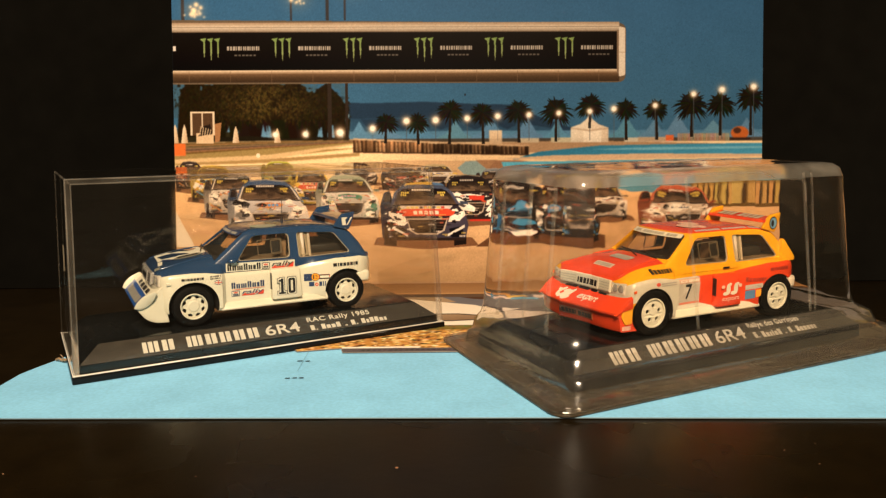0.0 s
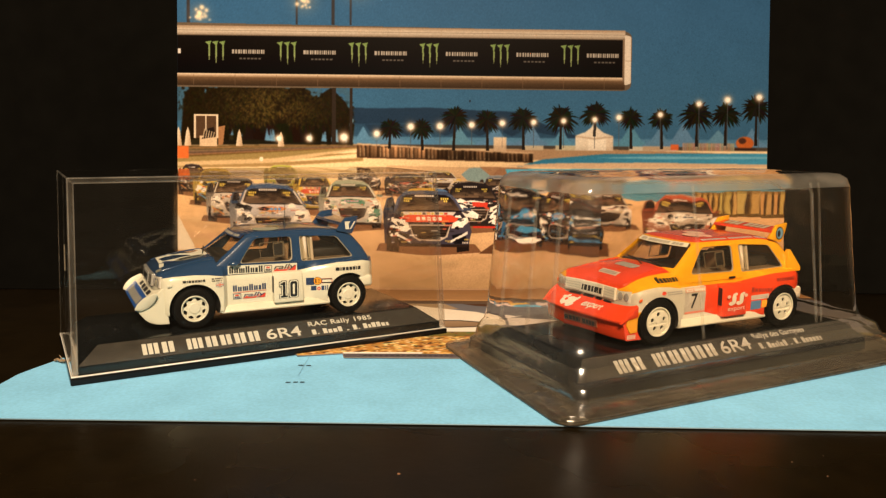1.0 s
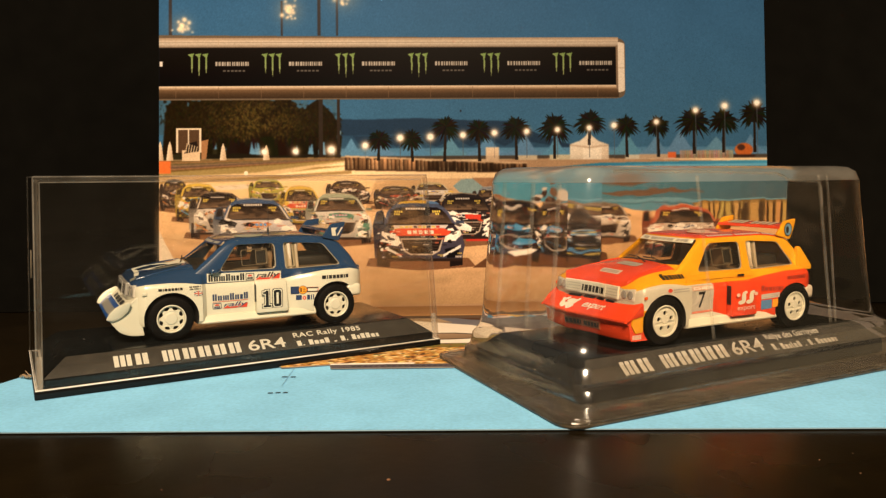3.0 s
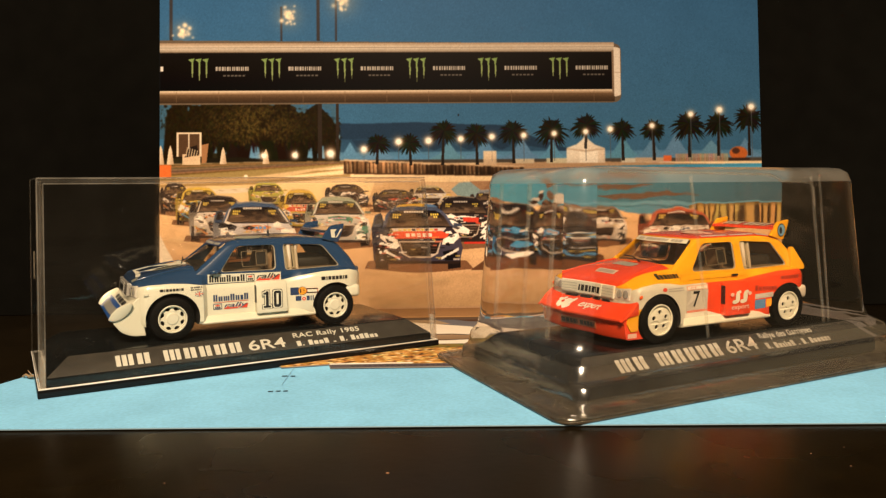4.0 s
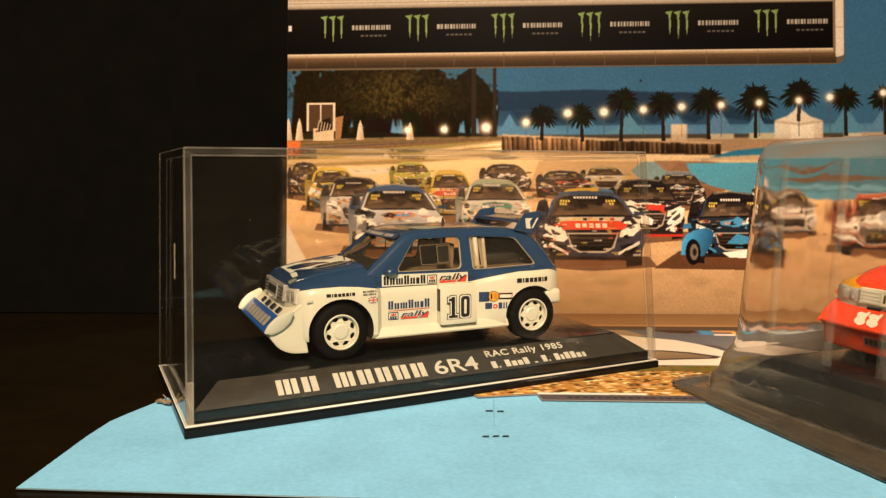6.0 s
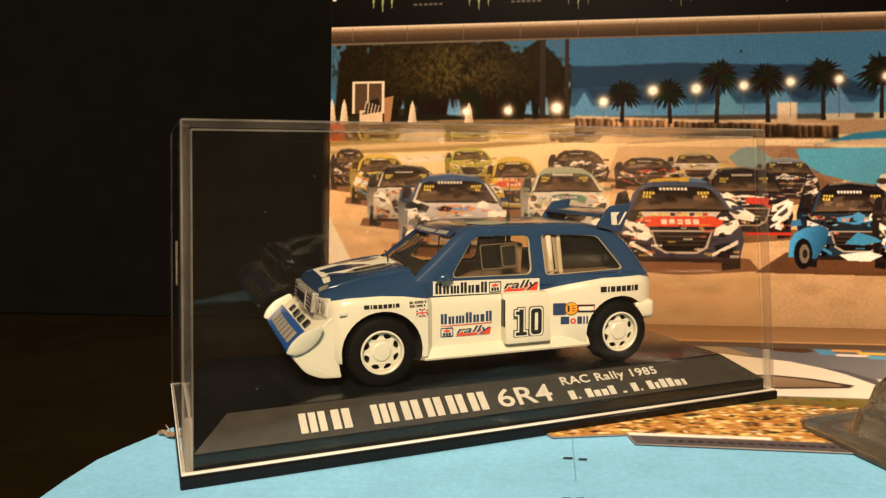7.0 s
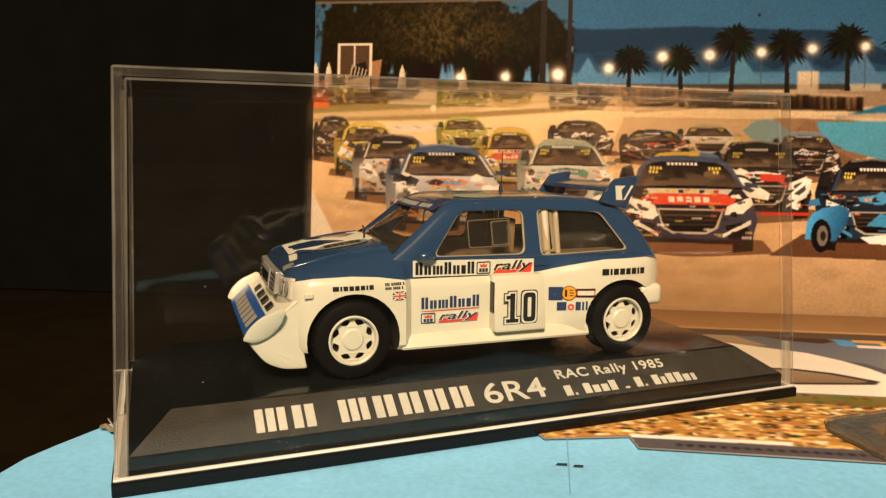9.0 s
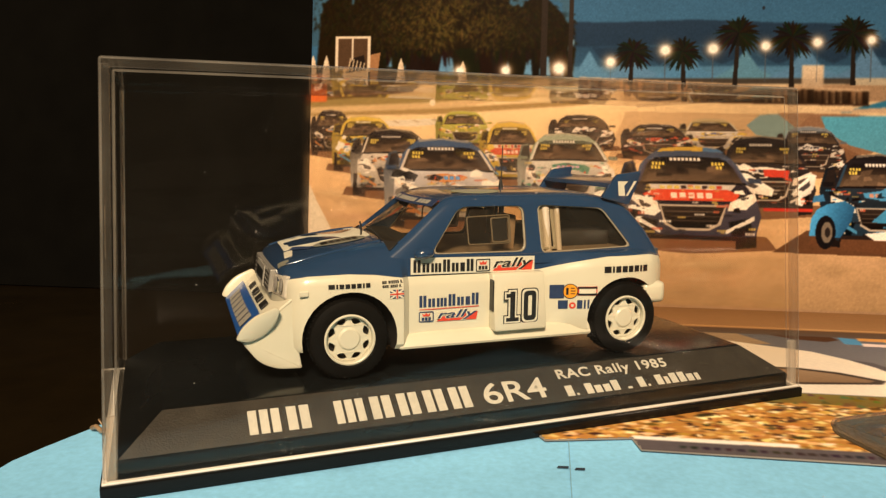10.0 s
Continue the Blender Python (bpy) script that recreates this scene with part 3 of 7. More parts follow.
p.poly([(20, 72.4), (87, 72.8), (87, 73.8), (70, 74.4), (55, 73.6), (38, 75.0), (20, 74.4)], (30, 26, 16))
CROWNS = [(6, 95), (14, 100), (22, 93), (30, 99), (38, 94), (45, 99), (50, 91), (58, 97), (65, 92), (73, 95), (80, 91), (84, 86), (33, 88), (12, 88), (60, 87), (70, 87), (41, 87), (25, 86)]
for i in range(6000):
    cu_, cv_ = CROWNS[i % len(CROWNS)]
    a, l = rnd.uniform(0, 2 * math.pi), rnd.uniform(1, 8)
    u, v = cu_ + math.cos(a) * l, cv_ + math.sin(a) * l * 0.62
    if not 1.5 < u < 86.5 or v > 103:
        continue
    du, dv = math.cos(a) * rnd.uniform(0.6, 2.2), math.sin(a) * 0.7 - rnd.uniform(0.4, 2.6)
    w = rnd.uniform(0.10, 0.30)
    n = math.hypot(du, dv) + 1e-6
    warm = math.exp(-((u - 46) / 20) ** 2) * (0.5 + 0.5 * math.exp(-((v - 92) / 8) ** 2)) + 0.20
    k = rnd.random() ** 1.2
    c = jit((24 + 70 * warm * k, 20 + 56 * warm * k, 10 + 20 * warm * k), 4)
    p.poly([(u, v), (u + du * 0.5 - dv / n * w, v + dv * 0.5 + du / n * w), (u + du, v + dv), (u + du * 0.5 + dv / n * w, v + dv * 0.5 - du / n * w)], c)
for u, v, w, h in ((65.5, 100.5, 3.4, 2.6), (67.5, 96.5, 1.6, 2.6), (70, 99, 2.0, 3), (83, 98, 4, 5), (85.5, 92, 1.5, 3), (79, 100.6, 2.4, 1.6), (2, 95, 1.6, 5), (4, 100, 2.4, 2), (17, 101, 2.6, 1.2), (14, 98.6, 0.9, 1.6), (33, 101.2, 2, 0.9), (54, 101, 1.6, 1), (86, 84, 1.2, 3)):
    for k in range(5):
        p.disc(u + rnd.gauss(0, 0.35) * w, v + rnd.gauss(0, 0.35) * h, w * 0.4, h * 0.32, (58, 90, 108) if v > 85 else (104, 138, 152), 8)
p.soften(0.25, (0, 60, 295, 104))

# kiosk frame and parasols in front of the trees
p.rect(8.6, 75.5, 19.8, 86.9, (76, 56, 36))
for r in ((8.2, 75.4, 9.2, 87.2), (19.2, 75.4, 20.2, 87.2), (8.2, 86.4, 20.2, 87.2), (13.8, 76, 14.4, 87)):
    p.rect(*r, (212, 190, 150))
p.rect(11, 71.5, 19.6, 76.6, (206, 176, 128))
p.poly([(12, 75), (14.5, 80), (18, 81), (19, 76)], (36, 28, 22))
for a in range(5):
    p.poly([(12.5 + a * 1.2, 75.4), (13.3 + a * 1.2, 80 - a * 0.4), (13.7 + a * 1.2, 80 - a * 0.4), (13.0 + a * 1.2, 75.4)], (190, 164, 120))
p.poly([(20.2, 72), (20.2, 81), (23.6, 81.8), (22.6, 72.4)], (150, 106, 62))
for u, h in ((5.2, 9.5), (0.6, 9.6), (30.6, 8.4), (51.2, 7.4)):
    p.poly([(u - 1.7, 71.6), (u - 0.8, 71.6 + h * 0.75), (u, 71.6 + h), (u + 0.8, 71.6 + h * 0.75), (u + 1.7, 71.6)], [(214, 190, 148)] * 2 + [(240, 220, 180)] + [(180, 150, 108)] * 2)
p.disc(41.5, 65.3, 1.0, 1.2, (236, 214, 170))


def palm(u, base, top, spread, seed):
    top, spread = top + 0.6, spread * 0.86
    r = random.Random(seed)
    q = p
    lean = r.uniform(-0.8, 0.8)
    q.poly([(u - 0.75, base), (u + 0.75, base), (u + lean + 0.5, top - 4), (u + lean - 0.5, top - 4)], (36, 30, 24))
    cx, cy = u + lean, top - spread * 0.52
    q.disc(cx, cy - 0.1, spread * 0.38, spread * 0.36, (28, 26, 20), 13)
    for i in range(48):
        a = math.radians(-75 + 330 * i / 47 + r.uniform(-8, 8))
        l = spread * r.uniform(0.52, 0.74)
        drop = l * (0.10 + 0.22 * abs(math.cos(a)))
        pts_a, pts_b = [], []
        for k in range(5):
            t = k / 4
            x, y = cx + math.cos(a) * l * t, cy + math.sin(a) * l * t * 0.85 - drop * t * t
            w = (0.10 + 0.50 * math.sin(math.pi * min(1, t * 0.9 + 0.08))) * (0.8 if k < 4 else 0.05)
            nx, ny = -math.sin(a), math.cos(a)
            pts_a.append((x + nx * w, y + ny * w))
            pts_b.append((x - nx * w, y - ny * w))
        q.poly(pts_a + pts_b[::-1], jit((25, 24, 16), 7))


for i, (u, base, top, s) in enumerate(((105, 71, 86, 11), (121.5, 70.5, 86, 11), (137, 70.5, 92.5, 13), (154, 70.5, 91, 12.5), (172, 71, 92.5, 13.5), (190.5, 71.5, 94, 16), (207.5, 78, 95.5, 14),
                                    (226, 72, 92.5, 12), (241.5, 72, 92.5, 12), (259, 73.5, 97, 17), (273.5, 74, 96, 14), (289, 74, 99.5, 15))):
    palm(u, base, top, s, i)


def lamp_post(u, v, r, base=72.0, pole=True):
    if pole:
        p.rect(u - 0.18, base, u + 0.18, v, (74, 78, 80), alpha=0.7)
    p.glow(u, v, r * 1.35, (232, 180, 116), 0.55)
    p.glow(u, v, r * 0.8, (255, 244, 214), 1.7)


for u, v, r in ((98.7, 78.4, 1.7), (115.6, 82, 1.8), (130.2, 82.4, 1.8), (146, 83.2, 1.6), (161.3, 84.2, 1.6), (177, 84.8, 1.5), (192, 85.6, 1.4), (207.6, 86.4, 1.4), (219.8, 87.6, 1.5), (240.6, 89.2, 1.4),
                (260, 94.8, 1.5), (274.4, 96.9, 1.7), (290.4, 98.3, 1.7), (50.2, 75.6, 1.6), (65.2, 75.8, 1.6), (82.4, 76.4, 2.2)):
    lamp_post(u, v, r, pole=v > 77)

# masts and floodlights
for u, a, b, w in ((5.6, 132, 160, 0.75), (58.9, 131.8, 149, 0.45), (76.8, 131.8, 170, 0.75), (85.6, 131.8, 165, 0.5), (77.4, 73, 101, 0.95), (86.0, 73, 101, 0.7)):
    p.rect(u - w, a, u + w, b, (52, 50, 50) if a > 100 else (46, 38, 30))
for u, v, w, h in ((11, 136.6, 7.6, 7.2), (62.4, 144.4, 6.6, 9.4), (88.8, 151.8, 6.4, 11)):
    p.glow(u, v, max(w, h) * 0.62, (150, 140, 118), 0.45)
    for i in range(26):
        p.glow(u + rnd.gauss(0, 0.24) * w, v + rnd.gauss(0, 0.24) * h, rnd.uniform(0.5, 1.1), (255, 226, 172), rnd.uniform(0.35, 0.9))
p.disc(145, 95, 0.5, 0.6, (36, 40, 46), 6)

# the advertising gantry
TUBE = ((84, 72, 56), (196, 180, 150), (140, 124, 100), (52, 40, 27))
R = rounded([(0, 100.6), (225.6, 100.9), (225.8, 130.2), (0, 132.2)], [0, 4, 4, 0], 5)
p.poly(R, (96, 82, 62))
for v0, v1, c0, c1 in ((126.4, 128.6, TUBE[2], TUBE[1]), (128.6, 131.0, TUBE[1], (150, 126, 94)), (105.6, 107.6, (120, 94, 62), (226, 202, 162)), (103.6, 105.8, (70, 53, 34), (104, 80, 52)), (101.4, 103.8, TUBE[3], (70, 53, 34))):
    p.rect(0, v0, 222.5, v1 - 0.2, (c0, c1))
p.rect(0.0, 107.4, 221.2, 126.0, ((14, 11, 9), (22, 18, 15)))
p.rect(221.2, 105.5, 222.2, 126.8, (120, 100, 74))
p.poly(rounded([(222.2, 103.6), (225.4, 104.4), (225.4, 127.8), (222.2, 128.6)], 0.8), (208, 194, 166))
for i in range(11):
    u = 8 + i * 20.4
    p.rect(u, 126.4, u + 0.3, 130.6, (168, 146, 112))
    p.rect(u, 101.6, u + 0.3, 107.0, (110, 86, 58))
p.rect(222.0, 115.6, 225.4, 115.9, (150, 126, 94))
for i in range(6):
    u, v = 19.2 + i * 35.24, 117.9
    for k, (dx, l) in enumerate(((-4.0, 9.6), (-0.6, 11.4), (2.8, 9.8))):
        top = v + 4.7
        p.poly([(u + dx - 1.5, top + 0.2), (u + dx + 1.7, top + 0.8), (u + dx + 1.2, top - 0.5), (u + dx + 0.9, top - 2.2), (u + dx + 1.05, top - 5.2), (u + dx + 0.6, top - l), (u + dx + 0.25, top - l * 0.66), (u + dx + 0.1, top - 1.2)],
               [(112, 136, 66)] * 3 + [(96, 122, 52)] * 2 + [(150, 158, 96)] * 3)
    x = u + 7.8
    for w in (3.0, 2.3, 2.4, 2.0, 2.1, 1.9, 2.2):
        p.rect(x, v - 0.8, x + w * 0.36, v + 1.3, (170, 160, 140))
        p.rect(x + w * 0.48, v - 0.8, x + w * 0.84, v + 1.3, (148, 138, 118))
        x += w * 1.03
    p.bars(u + 11.5, u + 22.6, v - 3.5, v - 2.7, 6, (84, 78, 68))
p.bars(0.4, 2.4, 117.0, 119.4, 1, (206, 196, 176))


# yellow fence beside the track
p.rect(256, 37.5, 295, 49.4, ((96, 72, 32), (134, 104, 48)))
for i in range(13):
    u = 256.6 + i * 3.0
    p.poly([(u, 39), (u + 1.7, 39), (u + 2.0, 49), (u + 0.3, 49.4)], jit((186, 152, 72), 8))
    p.poly([(u + 1.7, 39), (u + 2.6, 39), (u + 2.9, 48), (u + 2.0, 48)], (66, 48, 26))


def printed_car(u0, u1, v0, v1, body, roof, trim, seed, bonnet=None, band=None, lean=-0.11):
    """A car seen from the front and a little from one side: u0..u1 wide, wheels at v0, roof at v1."""
    r = random.Random(seed)
    w, h = u1 - u0, v1 - v0
    haze = min(0.20, max(0.03, (v0 - 18) / 160))
    X = lambda a, b=0.0: u0 + (a + lean * max(0, b - 0.4)) * w
    T = lambda c, k=1.0: tuple(v * k * (1 - haze) + q * haze for v, q in zip(c, (186, 146, 100)))
    B = lambda b: float(np.interp(b, [-0.1, 0, 0.30, 0.43, 0.60, 0.945, 1], [-0.1, 0, 0.32, 0.47, 0.63, 0.90, 1]))
    P = lambda pts, c, k=1.0, al=1.0: p.poly([(X(a, b), v0 + B(b) * h) for a, b in pts], [T(q, k) for q in c] if isinstance(c[0], (tuple, list)) else T(c, k), alpha=al)
    bonnet = bonnet or body
    dark = (24, 19, 18)
    # cast shade and wheels
    P([(-0.10, 0.02), (0.5, -0.06), (1.12, 0.0), (1.04, 0.12), (-0.06, 0.13)], (92, 58, 34), 1.0, 0.85)
    P([(0.02, 0.02), (0.16, 0.0), (0.19, 0.34), (0.03, 0.38)], dark)
    P([(0.83, 0.0), (0.97, 0.02), (0.98, 0.36), (0.82, 0.34)], dark)
    # flank seen obliquely
    P([(0.0, 0.13), (0.15, 0.07), (0.17, 0.58), (0.14, 0.90), (0.07, 0.86), (0.0, 0.60)], [body, body, body, roof, roof, body], 0.62)
    P([(0.03, 0.62), (0.13, 0.60), (0.15, 0.86), (0.09, 0.85)], (34, 28, 26))
    P([(0.02, 0.10), (0.10, 0.07), (0.11, 0.30), (0.03, 0.32)], dark)
    # front, top to bottom darker
    lo = tuple(v * 0.55 for v in body)
    P([(0.07, 0.10), (0.96, 0.09), (1.0, 0.30), (0.97, 0.48), (0.86, 0.60), (0.18, 0.60), (0.08, 0.48)], [lo, lo, body, body, bonnet, bonnet, body])
    # roof and screen
    P([(0.12, 0.60), (0.93, 0.60), (0.87, 0.84), (0.825, 0.935), (0.74, 0.985), (0.52, 1.005), (0.33, 0.99), (0.245, 0.945), (0.185, 0.85)], roof)
    P([(0.16, 0.61), (0.89, 0.61), (0.845, 0.80), (0.80, 0.90), (0.74, 0.935), (0.52, 0.95), (0.32, 0.938), (0.255, 0.90), (0.205, 0.79)], [(96, 76, 54), (84, 66, 48), (40, 32, 27), (26, 21, 19), (22, 18, 17), (22, 18, 17), (22, 18, 17), (26, 21, 19), (44, 36, 29)])
    for q in ([(0.13, 0.60), (0.155, 0.60), (0.255, 0.92), (0.235, 0.92)], [(0.895, 0.60), (0.92, 0.60), (0.83, 0.91), (0.81, 0.91)]):
        P(q, tuple(v * 0.92 for v in body))
    P([(0.19, 0.63), (0.60, 0.63), (0.72, 0.70), (0.60, 0.80), (0.34, 0.78), (0.22, 0.72)], (128, 102, 72), 1.0, 0.30)
    for k in range(11):
        a, b = r.uniform(0.2, 0.74), r.uniform(0.62, 0.80)
        P([(a, b), (a + r.uniform(0.04, 0.13), b + r.uniform(-0.01, 0.02)), (a + r.uniform(0.03, 0.12), b + r.uniform(0.04, 0.10)), (a + 0.01, b + 0.06)], r.choice([(100, 78, 55), (40, 31, 26), (22, 18, 17), (140, 110, 78)]), 1.0, 0.6)
    P([(0.255, 0.885), (0.80, 0.885), (0.755, 0.935), (0.52, 0.95), (0.305, 0.938)], tuple(v * 0.5 for v in roof) if sum(roof) > 300 else (24, 20, 22))
    for k in range(8):
        a = 0.40 + k * 0.028
        P([(a, 0.90), (a + 0.020, 0.90), (a + 0.020, 0.94), (a, 0.94)], (236, 222, 196))
    for a, b, n in ((0.27, 0.84, 4), (0.69, 0.84, 4), (0.26, 0.79, 3), (0.72, 0.79, 2)):
        for k in range(n):
            P([(a + k * 0.024, b), (a + k * 0.024 + 0.016, b), (a + k * 0.024 + 0.016, b + 0.042), (a + k * 0.024, b + 0.042)], (236, 204, 66))
    # bonnet
    b2 = tuple(v * 0.8 for v in bonnet)
    P([(0.15, 0.61), (0.90, 0.61), (0.97, 0.46), (0.80, 0.40), (0.24, 0.40), (0.09, 0.46)], [bonnet, bonnet, b2, b2, b2, b2])
    P([(0.14, 0.625), (0.52, 0.645), (0.91, 0.625), (0.91, 0.600), (0.52, 0.612), (0.14, 0.600)], dark)
    if band:
        P([(0.24, 0.54), (0.80, 0.54), (0.84, 0.60), (0.22, 0.60)], (214, 200, 178), 1.0, 0.9)
        for k in range(9):
            P([(0.30 + k * 0.05, 0.552), (0.337 + k * 0.05, 0.552), (0.337 + k * 0.05, 0.59), (0.30 + k * 0.05, 0.59)], r.choice([(60, 44, 40), (184, 60, 40), (206, 176, 70)]))
        P([(0.20, 0.43), (0.82, 0.43), (0.86, 0.50), (0.78, 0.545), (0.26, 0.545), (0.17, 0.50)], band)
        for k in range(5):
            P([(0.37 + k * 0.062, 0.455), (0.415 + k * 0.062, 0.455), (0.415 + k * 0.062, 0.515), (0.37 + k * 0.062, 0.515)], (244, 206, 176))
    else:
        P([(0.36, 0.50), (0.50, 0.47), (0.66, 0.50), (0.68, 0.55), (0.50, 0.58), (0.35, 0.55)], trim)
        for k in range(5):
            P([(0.40 + k * 0.048, 0.505), (0.435 + k * 0.048, 0.505), (0.435 + k * 0.048, 0.545), (0.40 + k * 0.048, 0.545)], tuple(255 - v * 0.85 for v in trim))
    # lamps, grille, bumper
    for s in (0, 1):
        m = (lambda a: 0.07 + a * 0.9) if not s else (lambda a: 0.98 - a * 0.9)
        P([(m(0.02), 0.52), (m(0.22), 0.42), (m(0.24), 0.345), (m(0.10), 0.36), (m(0.01), 0.44)], (232, 216, 186))
        P([(m(0.07), 0.45), (m(0.17), 0.40), (m(0.17), 0.365), (m(0.09), 0.38)], (70, 60, 54))
        P([(m(0.04), 0.485), (m(0.09), 0.455), (m(0.10), 0.43), (m(0.05), 0.44)], (246, 234, 208))
        P([(m(0.04), 0.13), (m(0.20), 0.12), (m(0.23), 0.25), (m(0.06), 0.29)], tuple(v * 0.22 for v in body))
        P([(m(0.03), 0.31), (m(0.25), 0.17), (m(0.25), 0.135), (m(0.03), 0.265)], trim, 0.9)
    P([(0.28, 0.395), (0.76, 0.395), (0.72, 0.22), (0.64, 0.165), (0.40, 0.165), (0.32, 0.22)], (176, 158, 132))
    P([(0.295, 0.38), (0.745, 0.38), (0.70, 0.235), (0.63, 0.185), (0.41, 0.185), (0.335, 0.235)], [(46, 36, 30), (46, 36, 30), (18, 14, 13), (18, 14, 13), (18, 14, 13), (18, 14, 13)])
    for k in range(3):
        P([(0.33, 0.25 + k * 0.042), (0.71, 0.25 + k * 0.042), (0.71, 0.258 + k * 0.042), (0.33, 0.258 + k * 0.042)], (84, 70, 56))
    P([(0.07, 0.085), (0.95, 0.075), (0.97, 0.115), (0.06, 0.125)], (34, 26, 23))
    # patches of the livery and small lettering
    shade = tuple(v * 0.5 for v in body)
    for k in range(16):
        a, b = r.uniform(0.02, 0.88), r.uniform(0.13, 0.56)
        if 0.20 < a < 0.76 and (b < 0.44 or band):
            continue
        dx, dy = r.uniform(0.07, 0.17), r.uniform(0.05, 0.11)
        P([(a, b), (a + dx * 0.7, b + r.uniform(-0.04, 0.01)), (a + dx, b + dy * 0.5), (a + dx * 0.5, b + dy), (a + dx * 0.1, b + dy * 0.6)], r.choice([(244, 232, 206), (244, 232, 206), (20, 17, 18), (20, 17, 18), shade, trim]), 1.0, 0.95)
    for k in range(44):
        a, b = r.uniform(0.03, 0.90), r.uniform(0.12, 0.56)
        if 0.20 < a < 0.76 and (b < 0.40 or band):
            continue
        dx, dy = r.uniform(0.02, 0.09), r.uniform(0.012, 0.045)
        P([(a, b), (a + dx, b + r.uniform(-0.02, 0.03)), (a + dx * 0.8, b + dy), (a + 0.01, b + dy * 0.7)], r.choice([shade, trim, trim, (252, 240, 212), (252, 240, 212), (252, 240, 212), (18, 14, 14), (190, 66, 36)]), 1.0, 0.95)
    for k in range(46):
        a, b = r.uniform(0.02, 0.92), r.uniform(0.11, 0.58)
        n, x, c = r.randint(2, 5), r.uniform(0.010, 0.018), r.choice([(222, 204, 176), (198, 166, 70), trim, (26, 22, 22), (186, 84, 52)])
        y = r.uniform(0.014, 0.028)
        for j in range(n):
            P([(a + j * x, b), (a + (j + 0.7) * x, b), (a + (j + 0.7) * x, b + y), (a + j * x, b + y)], c, 1.0, 0.9)
    # mirrors
    P([(0.03, 0.68), (0.12, 0.69), (0.12, 0.63), (0.03, 0.62)], roof, 0.75)
    P([(0.93, 0.69), (1.02, 0.68), (1.02, 0.62), (0.93, 0.63)], roof, 0.75)
    P([(0.33, 0.975), (0.52, 0.99), (0.74, 0.97), (0.74, 0.985), (0.52, 1.005), (0.33, 0.99)], (206, 186, 150), 0.9, 0.6)


W_, K_, Y_, G_, B_, R_, O_ = (238, 226, 200), (30, 26, 28), (232, 192, 56), (184, 184, 56), (84, 140, 178), (196, 72, 44), (204, 128, 58)
p.poly([(98, 46), (104, 62.6), (160, 62), (152, 53), (148, 46)], [(176, 136, 88)] * 5, alpha=0.45)
printed_car(0.4, 15.4, 47.4, 62.8, K_, K_, O_, 1)
printed_car(43, 61.4, 50.6, 62.7, G_, (176, 176, 50), Y_, 3)
printed_car(80, 101, 50.2, 61.6, K_, K_, W_, 4)
printed_car(120.5, 140.8, 49.6, 60.6, W_, (190, 170, 110), Y_, 5)
printed_car(150, 171, 43, 58.4, K_, (120, 130, 136), W_, 11)
printed_car(8, 31, 42.2, 60.9, Y_, (216, 182, 52), B_, 2)
printed_car(103, 125, 47.6, 58.8, (52, 44, 42), (44, 38, 38), R_, 6)
printed_car(57.6, 78.6, 38.6, 59.4, Y_, (206, 170, 54), B_, 7, band=R_)
printed_car(14.6, 44, 34, 56.6, (238, 222, 192), K_, O_, 8, (216, 204, 180))
printed_car(70.4, 102, 31, 55.7, (236, 228, 204), (150, 158, 128), (66, 120, 92), 9, (214, 206, 184))
printed_car(131.5, 162.4, 30.6, 55.3, (40, 35, 36), K_, W_, 12, (36, 32, 34))
for q in ([(138.2, 44.0), (142, 43.4), (150, 38.6), (149.4, 36.4), (143, 37.4), (138.6, 39.8)], [(155, 37.0), (156.4, 39.2), (161, 43.6), (162.4, 43.2), (161.6, 38.8), (158, 36.6)]):
    p.poly(q, [(248, 236, 210)] * 3 + [(224, 208, 180)] * 3)
for q in ([(140.6, 41.6), (145.4, 39.6), (144, 38.8), (140.8, 40)], [(157, 38.6), (160.4, 41.4), (160.6, 39.8), (158.6, 38.2)]):
    p.poly(q, (70, 62, 58))
p.poly([(146.6, 44.8), (154.4, 44.6), (154.2, 42.2), (146.8, 42.6)], (196, 62, 42))
for i in range(26):
    p.disc(rnd.gauss(200, 4), rnd.gauss(48.5, 3), rnd.uniform(1, 2.6), rnd.uniform(0.8, 2), rnd.choice([(196, 178, 146), (120, 92, 64), (70, 52, 40), (222, 208, 182)]), 10)
printed_car(203, 226, 31, 49, (224, 212, 186), (120, 104, 84), W_, 16, (222, 208, 180))
printed_car(232, 270, 24, 48, (186, 106, 70), (176, 84, 52), W_, 17, (206, 186, 156))
printed_car(26.4, 66.8, 24, 53.6, (226, 212, 190), (62, 82, 112), O_, 10, (206, 198, 188))
printed_car(103, 146.4, 19.6, 51.6, (74, 70, 84), (70, 80, 100), W_, 13, (44, 38, 44), band=(206, 70, 40))
p.poly([(150, 19), (214, 18), (214, 25), (196, 30), (160, 26)], (70, 42, 24), alpha=0.85)
printed_car(164.2, 200, 21.0, 50.0, (44, 66, 84), K_, (70, 140, 180), 14, (36, 44, 52))
printed_car(188, 212, 20.6, 49, (44, 38, 36), (70, 56, 44), B_, 15, (62, 54, 46))
p.poly([(113.8, 50.0), (115.6, 51.2), (121, 51.6), (128, 51.5), (128, 50.2), (121, 50.4)], (206, 164, 52))
p.poly([(128, 51.5), (132.6, 50.9), (134.6, 49.8), (128, 50.2)], (84, 116, 150))
p.rect(147, 31.9, 161.6, 32.9, (186, 52, 36))
